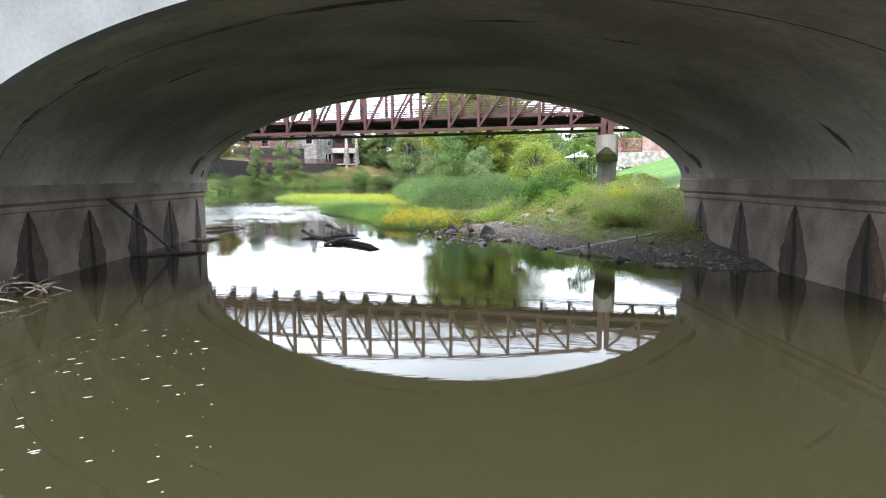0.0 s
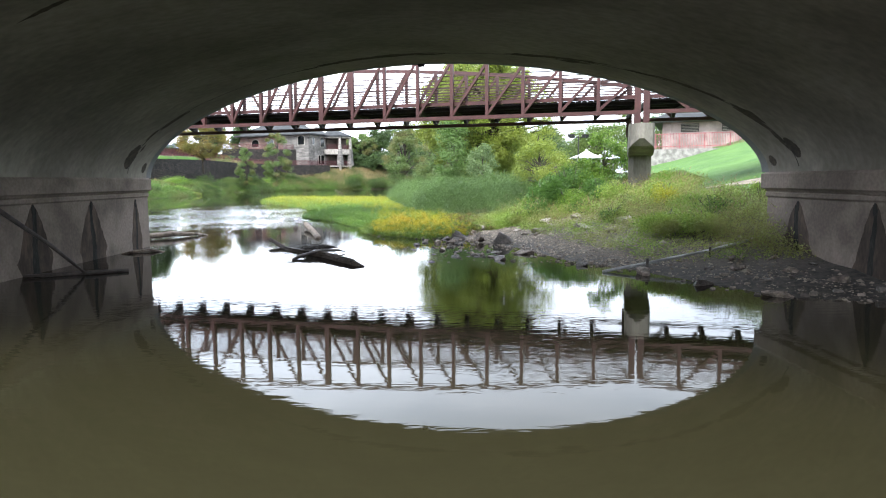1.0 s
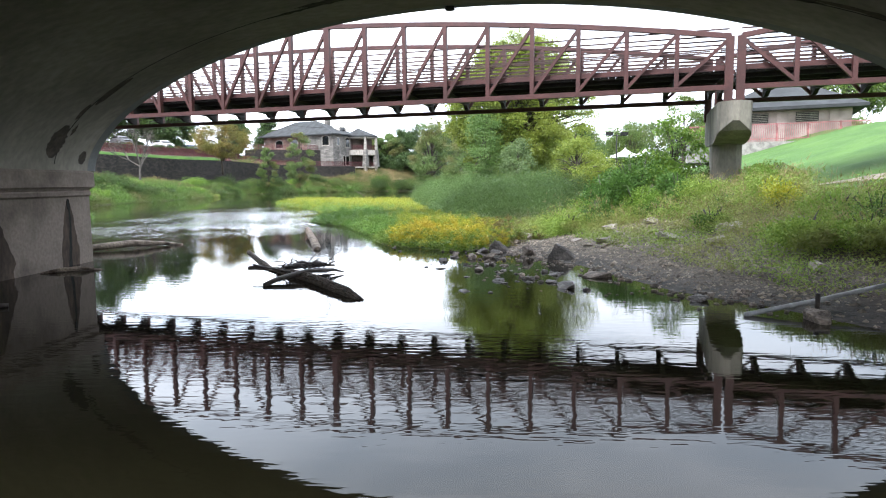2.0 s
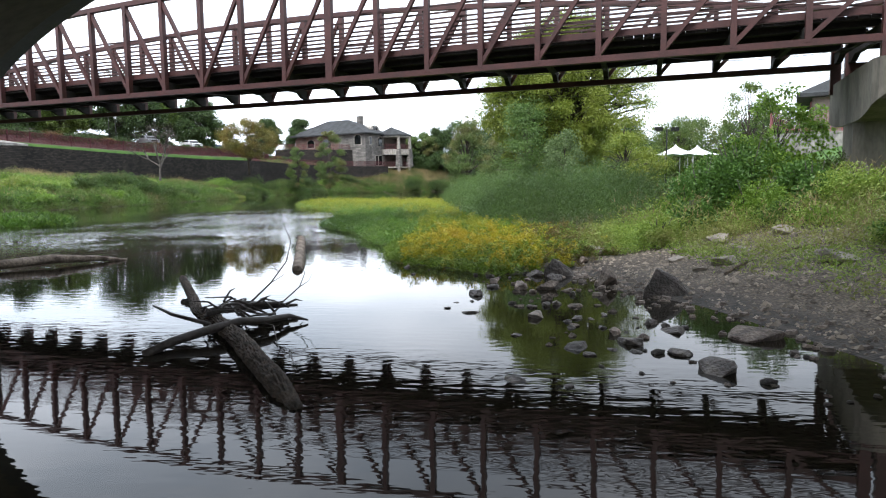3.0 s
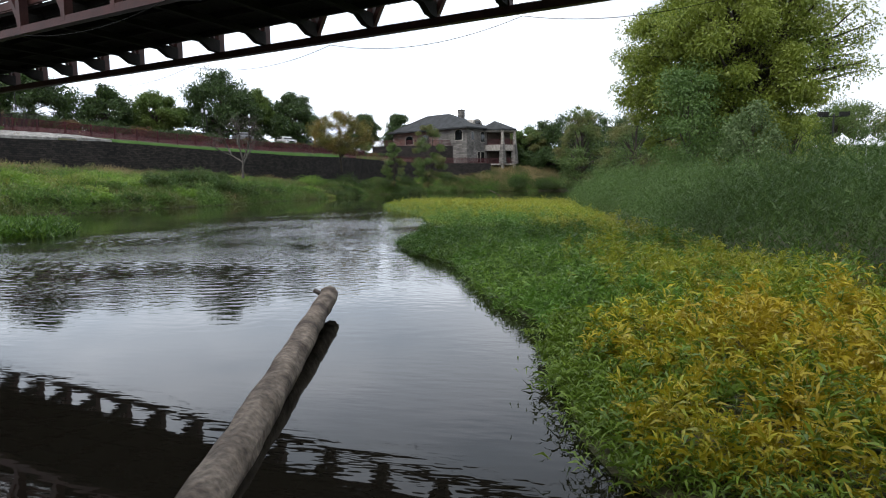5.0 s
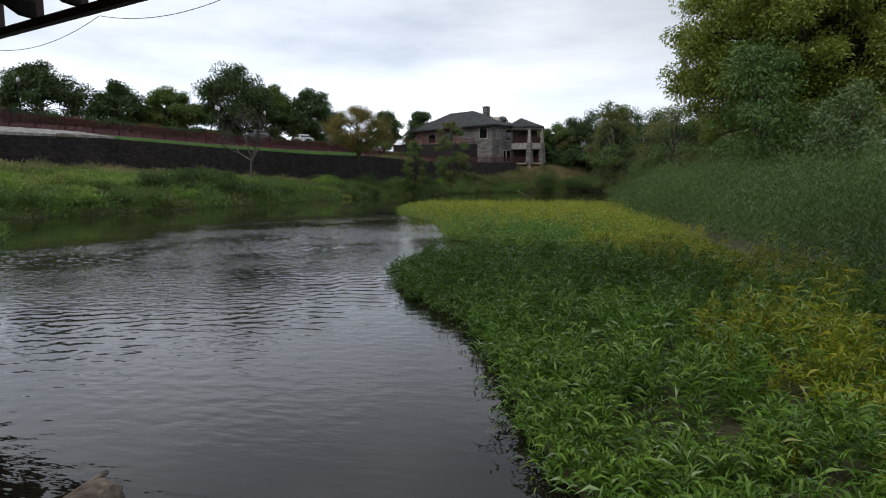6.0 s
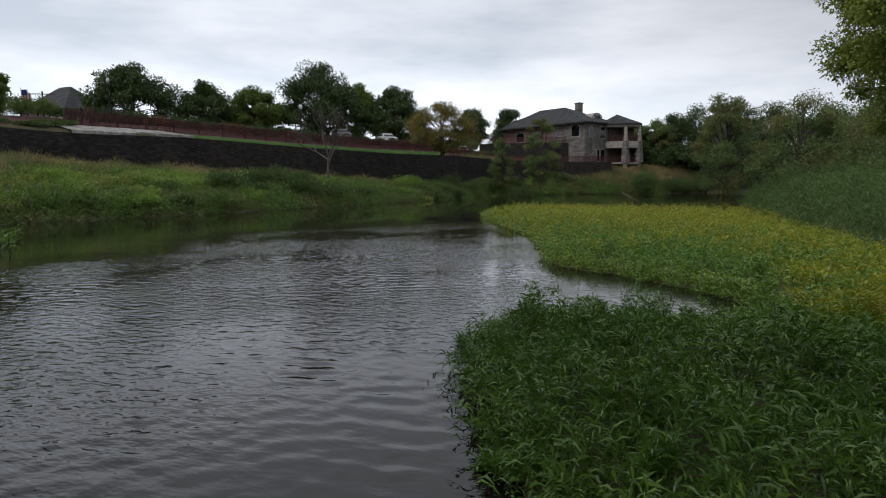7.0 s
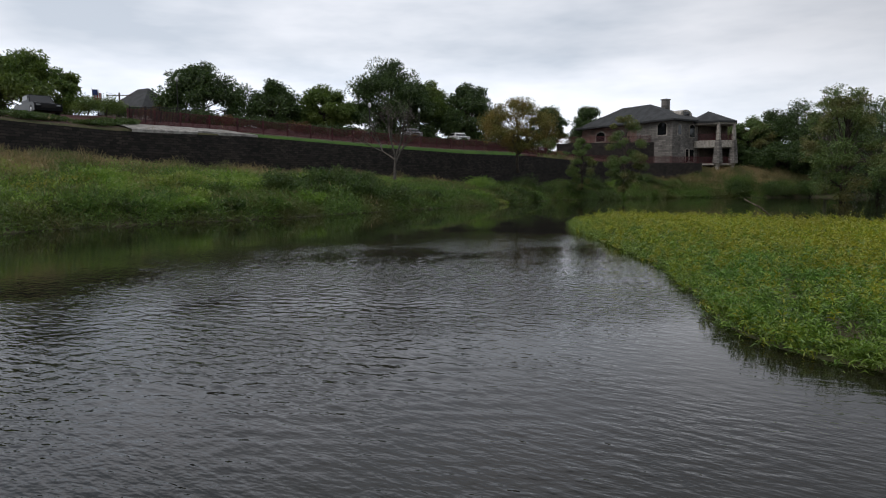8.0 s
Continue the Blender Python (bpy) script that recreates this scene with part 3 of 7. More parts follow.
def water_sheet():
    """One sheet: flat and wide, with a finely divided patch of real ripples over the open reach."""
    step = 0.052
    xs, ys = np.arange(-23.0, -2.4, step), np.arange(30.5, 64.5, step)
    gx, gy = np.meshgrid(xs, ys)
    rs = np.random.RandomState(5)
    z = np.zeros_like(gx)
    for i in range(30):
        lam = 0.14 * (2.3 ** rs.uniform(0, 1))
        a = radians(105) + rs.normal() * 0.75
        k = 2 * math.pi / lam
        bend = 0.5 * np.sin(gx * 0.31 + i) * np.cos(gy * 0.23 + 2 * i)
        z += 0.016 / k * np.sin(k * (gx * math.cos(a) + gy * math.sin(a)) + 6.28 * rs.uniform() + 2.0 * bend) * (1 + 0.6 * np.sin(gx * rs.uniform(0.3, 1.1) + gy * rs.uniform(-0.9, 0.9) + i))

    def ramp(v, lo, hi):
        t = np.clip((v - lo) / (hi - lo), 0, 1)
        return t * t * (3 - 2 * t)

    patch = np.clip(0.75 + 0.45 * bump_noise(gx, gy, 0.21) + 0.35 * bump_noise(gx + 9, gy, 0.55), 0.15, 1.5)
    live = ramp(gy, 31.0, 37.0) * ramp(gy, 63.5, 55.0) * ramp(gx, -22.5, -14.0) * (0.25 + 0.75 * ramp(gx, -3.5, -9.0)) * ramp(gx, -2.5, -4.0)
    lee = 0.10 + 0.90 * ramp(gx + 0.55 * (gy - 40), -3.2, -7.6)
    z *= patch * live * lee
    nx, ny = len(xs), len(ys)
    idx = np.arange(nx * ny).reshape(ny, nx)
    faces = np.stack([idx[:-1, :-1], idx[:-1, 1:], idx[1:, 1:], idx[1:, :-1]], -1).reshape(-1, 4).tolist()
    vs = np.stack([gx, gy, z], -1).reshape(-1, 3).tolist()
    x0, x1, y0, y1, n = xs[0], xs[-1], ys[0], ys[-1], len(vs)
    vs += [(-300, -400, 0), (300, -400, 0), (300, y0, 0), (-300, y0, 0), (-300, y1, 0), (300, y1, 0), (300, 400, 0), (-300, 400, 0), (x0, y0, 0), (x1, y0, 0), (x1, y1, 0), (x0, y1, 0)]
    faces += [(n, n + 1, n + 2, n + 3), (n + 4, n + 5, n + 6, n + 7), (n + 3, n + 8, n + 11, n + 4), (n + 9, n + 2, n + 5, n + 10)]
    me = bpy.data.meshes.new("water")
    me.from_pydata(vs, [], faces)
    me.polygons.foreach_set("use_smooth", [True] * len(me.polygons))
    me.update()
    return me


water = part("water", water_sheet(), water_material())
tagged(water, "murky olive-brown river water with ripples and reflections", "river", kind="structure")


# ---- the arch bridge ----
AX, HALF, SPRING, RISE, SKEW = -0.465, 8.885, 2.25, 3.15, -0.2967
Y_NEAR, Y_FAR = 9.9, 24.1


def arch_z(u):
    return SPRING + RISE * (1 - min(1.0, abs(u)) ** 2) ** 0.58


def face_y(x, near):
    return (Y_NEAR if near else Y_FAR) + SKEW * (x - AX)


def arch_bridge():
    top = thing("arch_bridge", "pale concrete arch bridge with a dark curved underside", "bridge")
    us = [-math.cos(math.pi * i / 72) for i in range(73)]
    line = [(AX + HALF * u, arch_z(u)) for u in us]
    k = len(line)
    # the curved underside, in strips along the barrel
    s, rows = Soup(), 14
    vs, fs = [], []
    for j in range(rows + 1):
        for x, z in line:
            a, b = face_y(x, True), face_y(x, False)
            vs.append((x, a + (b - a) * j / rows, z))
    for j in range(rows):
        for i in range(k - 1):
            fs.append((j * k + i, (j + 1) * k + i, (j + 1) * k + i + 1, j * k + i + 1))
    s.add(vs, fs, True)
    part("barrel", s, M_BARREL, top, "dark board-marked concrete underside with stains")
    # construction joints a little in from either face, with dark seepage along them
    def on_barrel(u, share, drop):
        x, z = AX + HALF * u, arch_z(u)
        a, b = face_y(x, True), face_y(x, False)
        return (x + drop * 0.3 * (1 if u < 0 else -1), a + (b - a) * share, z - drop)

    rs = random.Random(8)
    for share in (0.10, 0.905):
        s = Soup()
        for i in range(3, 141):
            u0, u1 = -math.cos(math.pi * i / 144), -math.cos(math.pi * (i + 1) / 144)
            s.add([on_barrel(u0, share - 0.0012, 0.006), on_barrel(u1, share - 0.0012, 0.006), on_barrel(u1, share + 0.0012, 0.006), on_barrel(u0, share + 0.0012, 0.006)], [(0, 1, 2, 3)])
        part("joint", s, M_STREAK, top)
    for i in range(26):
        share = rs.choice([0.10, 0.905, 0.905, rs.uniform(0.15, 0.85)]) + rs.uniform(-0.012, 0.012)
        i0, run = rs.uniform(6, 128), rs.uniform(4, 14)
        wide = rs.uniform(0.004, 0.014)
        s, n = Soup(), 12
        left, right = [], []
        for j in range(n + 1):
            u = -math.cos(math.pi * (i0 + run * j / n) / 144)
            w = wide * math.sin(math.pi * (j + 0.15) / (n + 0.3)) * rs.uniform(0.5, 1.2)
            left.append(on_barrel(u, share - w * rs.uniform(0.3, 1), 0.004))
            right.append(on_barrel(u, share + w, 0.004))
        for j in range(n):
            s.add([left[j], left[j + 1], right[j + 1], right[j]], [(0, 1, 2, 3)])
        part("seepage_stain", s, M_SEEP, top)
    # broad wet bands down the haunches beside the far joint, and wedges at the far edge
    for i0, i1, share, wide in ((5.5, 17, 0.893, 0.022), (19, 24, 0.900, 0.006), (24, 33, 0.912, 0.010), (3.5, 9, 0.978, 0.012), (130, 137.5, 0.895, 0.016), (118, 127, 0.910, 0.008), (136, 140.5, 0.978, 0.012), (108, 116, 0.900, 0.005)):
        s, n, left, right = Soup(), 16, [], []
        for j in range(n + 1):
            u = -math.cos(math.pi * (i0 + (i1 - i0) * j / n) / 144)
            w = wide * math.sin(math.pi * (j + 0.6) / (n + 1.2)) ** 0.6
            left.append(on_barrel(u, share - w * rs.uniform(0.8, 1.05), 0.008))
            right.append(on_barrel(u, share + w * rs.uniform(0.7, 1.0), 0.008))
        for j in range(n):
            s.add([left[j], left[j + 1], right[j + 1], right[j]], [(0, 1, 2, 3)])
        part("seepage_stain", s, M_SEEP, top)
    # the two faces above the arch
    for near, name in ((True, "spandrel_wall"), (False, "spandrel_wall")):
        s, top_z = Soup(), 7.1
        out = -0.35 if near else 0.35
        vs = []
        for x, z in line:
            y = face_y(x, near)
            vs += [(x, y, z), (x, y + out, z + 0.02), (x, y + out, top_z), (x, y, top_z)]
        fs = []
        for i in range(k - 1):
            a, b = 4 * i, 4 * i + 4
            for c in range(4):
                d = (c + 1) % 4
                fs.append((a + c, b + c, b + d, a + d) if near else (a + d, b + d, b + c, a + c))
        s.add(vs, fs)
        for side in (-1, 1):
            x0 = AX + side * HALF
            x1 = x0 + side * 16
            ya, yb = face_y(x0, near), face_y(x1, near)
            lo = min(x0, x1)
            s.add([(x0, ya, SPRING), (x1, yb, SPRING), (x1, yb, top_z), (x0, ya, top_z), (x0, ya + out, SPRING), (x1, yb + out, SPRING), (x1, yb + out, top_z), (x0, ya + out, top_z)],
                  [(0, 1, 2, 3), (7, 6, 5, 4), (0, 4, 5, 1), (3, 2, 6, 7), (1, 5, 6, 2), (0, 3, 7, 4)])
        part(name, s, M_FACE, top)
    # deck and parapets
    s = Soup()
    c0, c1 = AX - HALF - 16, AX + HALF + 16
    for z0, z1, ins in ((7.1, 7.45, 0.6),):
        vs = [(x, face_y(x, nr) + (-ins if nr else ins), z) for z in (z0, z1) for x, nr in ((c0, True), (c1, True), (c1, False), (c0, False))]
        s.add(vs, [(3, 2, 1, 0), (4, 5, 6, 7), (0, 1, 5, 4), (1, 2, 6, 5), (2, 3, 7, 6), (3, 0, 4, 7)])
    part("deck", s, M_FACE, top)
    for near in (True, False):
        s = Soup()
        o = -0.45 if near else 0.25
        vs = [(x, face_y(x, near) + o + w, z) for z in (7.45, 8.4) for x, w in ((c0, 0), (c1, 0), (c1, 0.22), (c0, 0.22))]
        s.add(vs, [(3, 2, 1, 0), (4, 5, 6, 7), (0, 1, 5, 4), (1, 2, 6, 5), (2, 3, 7, 6), (3, 0, 4, 7)])
        part("parapet", s, M_FACE, top)
    # side walls with a moulded ledge at the springing
    for side in (-1, 1):
        s = Soup()
        x0, x1 = AX + side * HALF, AX + side * (HALF + 1.6)
        prof = [(0.0, -1.2), (0.0, 1.62), (0.05, 1.66), (0.05, 1.74), (0.02, 1.77), (0.06, 1.82), (0.12, 1.86), (0.12, 2.20), (0.07, 2.25), (-1.6, 2.25), (-1.6, -1.2)]
        vs, m = [], len(prof)
        for near in (True, False):
            for inn, z in prof:
                x = x0 - side * inn
                ext = (0.10 if inn >= 0.1 else 0.0) * (-1 if near else 1)
                vs.append((x, face_y(x, near) + ext, z))
        fs = [(i, (i + 1) % m, m + (i + 1) % m, m + i) for i in range(m)]
        fs += [tuple(range(m)), tuple(reversed(range(m, 2 * m)))]
        if side > 0:
            fs = [tuple(reversed(f)) for f in fs]
        s.add(vs, fs)
        part("side_wall", s, M_WALL, top)
    s = Soup()
    s.tube([(AX + 0.15, Y_FAR + 0.12, 5.62), (AX + 0.15, Y_FAR + 0.12, 5.34)], [0.10, 0.10], 10)
    part("drain_spout", s, M_BLACK, top, "dark drain spout at the crown")
    # weep slots with long seepage stains below and round them
    rs = random.Random(5)
    for side, ys in ((-1, (15.07, 17.75, 20.54, 23.16, 25.82, 12.6)), (1, (20.1, 17.5, 14.85, 12.3, 10.0))):
        for y in ys:
            x = AX + side * (HALF - 0.004)
            wide = rs.uniform(0.55, 0.75)
            hi, lo = rs.uniform(1.55, 1.64), -0.15
            if abs(y - 25.82) < 0.1:
                wide = 0.35
            s, n = Soup(), 12
            left, right = [], []
            for i in range(n + 1):
                t = i / n
                z = hi + (lo - hi) * t
                w = wide * (t * 1.25) ** 0.75 * (1.0 - 0.35 * max(0, t - 0.75) / 0.25) + 0.03
                left.append((x, y - w * rs.uniform(0.9, 1.08), z))
                right.append((x, y + w * rs.uniform(0.9, 1.08), z))
            for i in range(n):
                q = [left[i], left[i + 1], right[i + 1], right[i]]
                s.add(q, [(0, 1, 2, 3) if side > 0 else (3, 2, 1, 0)])
            part("seepage_stain", s, M_STAIN, top)
            s, n = Soup(), 14
            left, right = [], []
            for i in range(n + 1):
                t = i / n
                z = hi - 0.10 + (lo - hi + 0.10) * t
                w = wide * (0.10 + 0.10 * t)
                sway = 0.04 * math.sin(4 * t + y)
                left.append((x - side * 0.004, y + sway - w * rs.uniform(0.7, 1.2), z))
                right.append((x - side * 0.004, y + sway + w * rs.uniform(0.7, 1.2), z))
            for i in range(n):
                s.add([left[i], left[i + 1], right[i + 1], right[i]], [(0, 1, 2, 3) if side > 0 else (3, 2, 1, 0)])
            part("seepage_streak", s, M_STREAK, top)
            hole = [(y + 0.055 * math.cos(0.5236 * k), hi - 0.13 + 0.13 * math.sin(0.5236 * k)) for k in range(12)]
            vs = [(x - side * 0.002, py, pz) for py, pz in hole] + [(x - side * 0.011, py, pz) for py, pz in hole]
            fs = [tuple(range(12)), tuple(reversed(range(12, 24)))] + [(k, 12 + k, 12 + (k + 1) % 12, (k + 1) % 12) for k in range(12)]
            part("weep_slot", Soup().add(vs, fs), M_BLACK, top)


arch_bridge()

# ---- the truss footbridge ----
N0 = Vector((-5.0, 35.49, 0))
ALONG, ACROSS, PANEL, GAUGE = Vector((0.9587, -0.2845, 0)), Vector((0.2845, 0.9587, 0)), 1.542, 3.96
Z_CHORD, Z_DECK = 4.755, 5.22
FAR_SHIFT = -0.18  # the far truss stands a little behind along the span


def truss_span(k0, k1, name_label):
    top = thing("truss_footbridge", name_label, "bridge", group="spans of the footbridge")
    mid, half = (k0 + k1) / 2, (k1 - k0) / 2

    def at(k, off, z):
        p = N0 + ALONG * (PANEL * (k + FAR_SHIFT * off / GAUGE)) + ACROSS * off
        return (p.x, p.y, z)

    def crown(k):
        return Z_CHORD + 1.55 + 1.45 * (1 - ((k - mid) / half) ** 2) * min(1, half / 12)

    up = (0, 0, 1)
    for off in (0.0, GAUGE):
        s = Soup()
        s.beam(at(k0, off, Z_CHORD), at(k1, off, Z_CHORD), 0.16, 0.155)
        part("bottom_chord", s, M_STEEL, top)
        n = int(k1 - k0)
        for i in range(n):
            part("top_chord", Soup().beam(at(k0 + i, off, crown(k0 + i)), at(k0 + i + 1.02, off, crown(k0 + i + 1)), 0.16, 0.155), M_STEEL, top)
        for i in range(n + 1):
            k = k0 + i
            wide = 0.25 if i in (0, n) else 0.22 if abs(abs(k - mid) - 3) < 0.1 and half > 10 and k > mid else 0.135
            s = Soup()
            s.beam(at(k, off, Z_CHORD - (0.75 if i in (0, n) else 0.0)), at(k, off, crown(k)), wide, 0.17, ACROSS)
            part("post", s, M_STEEL, top)
        for i in range(n):
            k = k0 + i
            a, b = (k, k + 1) if k >= mid else (k + 1, k)
            s = Soup()
            s.beam(at(a, off, Z_CHORD + 0.1), at(b, off, crown(b) - 0.06), 0.105, 0.11, ACROSS)
            part("diagonal", s, M_STEEL, top)
        inner = off + (0.14 if off == 0 else -0.14)
        for h in (0.18, 0.29, 0.40, 0.51, 0.62, 0.74, 0.87, 1.02, 1.22):
            s = Soup()
            s.beam(at(k0, inner, Z_DECK + 0.12 + h), at(k1, inner, Z_DECK + 0.12 + h), 0.04, 0.045)
            part("rail", s, M_RAIL, top)
        s = Soup()
        s.beam(at(k0, inner, Z_DECK + 0.16), at(k1, inner, Z_DECK + 0.16), 0.05, 0.16)
        part("toe_board", s, M_STEEL, top)
    # floor beams with haunched ends, stringers and planks
    for i in range(int(k1 - k0) + 1):
        k = k0 + i
        s = Soup()
        prof = [(0.06, -0.30), (0.34, -0.28), (0.62, -0.13), (GAUGE - 0.62, -0.13), (GAUGE - 0.34, -0.28), (GAUGE - 0.06, -0.30), (GAUGE - 0.06, 0.0), (0.06, 0.0)]
        m = len(prof)
        vs = [at(k + dk, o, Z_DECK - 0.10 + z) for dk in (-0.045, 0.045) for o, z in prof]
        s.add(vs, [tuple(range(m)), tuple(reversed(range(m, 2 * m)))] + [(j, m + j, m + (j + 1) % m, (j + 1) % m) for j in range(m)])
        part("floor_beam", s, M_DECK, top)
    for off in (0.45, 1.4, 2.4, 3.4):
        s = Soup()
        s.beam(at(k0, off, Z_DECK - 0.06), at(k1, off, Z_DECK - 0.06), 0.09, 0.14)
        part("stringer", s, M_DECK, top)
    step = 0.24
    n = int((k1 - k0) * PANEL / step)
    for i in range(n):
        k = k0 + (i + 0.5) * step / PANEL
        part("deck_board", Soup().beam(at(k, 0.18, Z_DECK + 0.04), at(k, GAUGE - 0.18, Z_DECK + 0.04), step - 0.012, 0.07), M_DECK, top)
    return top


truss_span(-15, 9, "brown-red steel truss footbridge with bowed top chord")
truss_span(9.22, 21.22, "brown-red steel truss footbridge, shorter span to the lawn")


def hammer_pier(k):
    c = N0 + ALONG * (PANEL * k) + ACROSS * (GAUGE / 2)
    m = Matrix.Translation((c.x, c.y, 0)) @ Matrix.Rotation(math.atan2(ACROSS.y, ACROSS.x), 4, "Z")
    top = thing("bridge_pier", "grey concrete hammerhead pier under the footbridge", "pier", group="piers")
    # cap: long across the bridge, its underside curved up to rounded ends
    s, half, n = Soup(), 2.75, 24
    vs, fs = [], []
    for i in range(n + 1):
        x = -half + 2 * half * i / n
        e = max(0.0, (abs(x) - 0.75) / (half - 0.75))
        low = 3.05 + 0.62 * (1 - math.sqrt(max(0.0, 1 - e * e)))
        w = 0.5 * math.sqrt(max(0.02, 1 - max(0, (abs(x) - half + 0.5) / 0.5) ** 2 * 0.96))
        vs += [(x, -w, low), (x, w, low), (x, w, 4.27), (x, -w, 4.27)]
    for i in range(n):
        a, b = 4 * i, 4 * i + 4
        fs += [(a + j, b + j, b + (j + 1) % 4, a + (j + 1) % 4) for j in range(4)]
    fs += [(3, 2, 1, 0), (4 * n, 4 * n + 1, 4 * n + 2, 4 * n + 3)]
    s.add([tuple(m @ Vector(v)) for v in vs], [tuple(reversed(f)) for f in fs])
    part("pier_cap", s, M_PIER, top)
    s = Soup()
    s.box((0, 0, 1.3), (1.5, 0.92, 3.6), m, 0.2)
    part("column", s, M_PIER, top)


hammer_pier(9.11)
hammer_pier(-15)

# ---- the left bank: block wall, fence, building ----
def strip_wall(name, line, low, high, thick, mat, label, category, samples=3, kind=""):
    """An upright wall along a line; low and high give its foot and top at a share of its length."""
    s, pts = Soup(), []
    for (ax, ay), (bx, by) in zip(line, line[1:]):
        for i in range(samples):
            t = i / samples
            pts.append((ax + (bx - ax) * t, ay + (by - ay) * t))
    pts.append(line[-1])
    n, vs, fs = len(pts), [], []
    for i, (x, y) in enumerate(pts):
        a, b = pts[max(i - 1, 0)], pts[min(i + 1, n - 1)]
        d = Vector((b[0] - a[0], b[1] - a[1], 0)).normalized()
        o = Vector((-d.y, d.x, 0)) * thick
        t = i / (n - 1)
        for q in ((x, y), (x + o.x, y + o.y)):
            vs += [(q[0], q[1], low(t, *q)), (q[0], q[1], high(t, *q))]
    for i in range(n - 1):
        a, b = 4 * i, 4 * i + 4
        fs += [(a, b, b + 1, a + 1), (a + 2, a + 3, b + 3, b + 2), (a + 1, b + 1, b + 3, a + 3), (a, a + 2, b + 2, b)]
    fs += [(0, 1, 3, 2), (4 * n - 4, 4 * n - 2, 4 * n - 1, 4 * n - 3)]
    s.add(vs, fs)
    ob = part(name, s, mat)
    return tagged(ob, label, category, kind=kind)


def course_material(name, base, dark, joint, bw, bh, bump=0.6, ragged=0.0):
    """Coursed masonry: blocks of bw by bh metres with recessed joints, laid along the wall's run."""
    m = bpy.data.materials.new(name)
    m.use_nodes = True
    n, l = m.node_tree.nodes, m.node_tree.links
    b = n["Principled BSDF"]
    b.inputs["Roughness"].default_value = 0.9
    co, sep, add, com = n.new("ShaderNodeTexCoord"), n.new("ShaderNodeSeparateXYZ"), n.new("ShaderNodeMath"), n.new("ShaderNodeCombineXYZ")
    l.new(co.outputs["Object"], sep.inputs[0])
    add.operation = "ADD"
    l.new(sep.outputs[0], add.inputs[0])
    l.new(sep.outputs[1], add.inputs[1])
    l.new(add.outputs[0], com.inputs[0])
    l.new(sep.outputs[2], com.inputs[1])
    br = n.new("ShaderNodeTexBrick")
    br.inputs["Color1"].default_value, br.inputs["Color2"].default_value, br.inputs["Mortar"].default_value = (*base, 1), (*dark, 1), (*joint, 1)
    br.inputs["Scale"].default_value, br.inputs["Mortar Size"].default_value = 1.0, 0.02
    br.inputs["Brick Width"].default_value, br.inputs["Row Height"].default_value = bw, bh
    if ragged:
        # joints wander, as in rough-laid stone
        wz, off = n.new("ShaderNodeTexNoise"), n.new("ShaderNodeVectorMath")
        wz.inputs["Scale"].default_value, wz.inputs["Detail"].default_value = 3.2, 3.0
        l.new(com.outputs[0], wz.inputs["Vector"])
        off.operation = "MULTIPLY_ADD"
        off.inputs[1].default_value = (ragged * 2.5, ragged, 0)
        l.new(wz.outputs["Color"], off.inputs[0])
        l.new(com.outputs[0], off.inputs[2])
        l.new(off.outputs[0], br.inputs["Vector"])
    else:
        l.new(com.outputs[0], br.inputs["Vector"])
    nz, mx = n.new("ShaderNodeTexNoise"), n.new("ShaderNodeMixRGB")
    nz.inputs["Scale"].default_value, nz.inputs["Detail"].default_value = 0.6, 6.0
    l.new(co.outputs["Object"], nz.inputs["Vector"])
    mx.blend_type = "OVERLAY"
    mx.inputs[0].default_value = 0.85
    l.new(br.outputs[0], mx.inputs[1])
    l.new(nz.outputs[0], mx.inputs[2])
    l.new(mx.outputs[0], b.inputs["Base Color"])
    bp = n.new("ShaderNodeBump")
    bp.inputs["Strength"].default_value, bp.inputs["Distance"].default_value = bump, 0.05
    bp.invert = True
    l.new(br.outputs["Fac"], bp.inputs["Height"])
    l.new(bp.outputs[0], b.inputs["Normal"])
    return m


M_BLOCK = course_material("dark_stone_blocks", (0.044, 0.034, 0.028), (0.010, 0.008, 0.007), (0.005, 0.0045, 0.004), 0.52, 0.19, ragged=0.16)
M_STONE = course_material("grey_building_stone", (0.23, 0.21, 0.19), (0.12, 0.11, 0.10), (0.10, 0.095, 0.09), 0.6, 0.28)
M_BRICK = course_material("red_brown_brick", (0.26, 0.14, 0.10), (0.20, 0.10, 0.075), (0.22, 0.18, 0.16), 0.24, 0.08)
M_ROOF = material("grey_shingles", (0.040, 0.042, 0.044), 0.85, spread=0.2, scale=1, fine=12, bump=0.3)
M_TRIM = material("cream_trim", (0.42, 0.38, 0.33), 0.7, spread=0.06, bump=0.05)
M_REDF = material("dark_red_fence_paint", (0.085, 0.012, 0.015), 0.6, spread=0.12, bump=0.0)
M_GLASS = material("dark_window_glass", (0.012, 0.013, 0.015), 0.08, spread=0.1, bump=0.0)
M_SHADE = material("brown_porch_shade", (0.10, 0.075, 0.06), 0.8)
M_GRAVEL = material("white_gravel", (0.34, 0.32, 0.29), 0.9, spread=0.25, scale=2, fine=9, bump=0.6)

strip_wall("retaining_wall", BLOCK_WALL, lambda t, x, y: 1.2,
           lambda t, x, y: np.interp(y, WALL_Y, WALL_Z) + 0.12, -0.5, M_BLOCK, "dark stone block retaining wall above the weedy bank", "wall", 4, "structure")


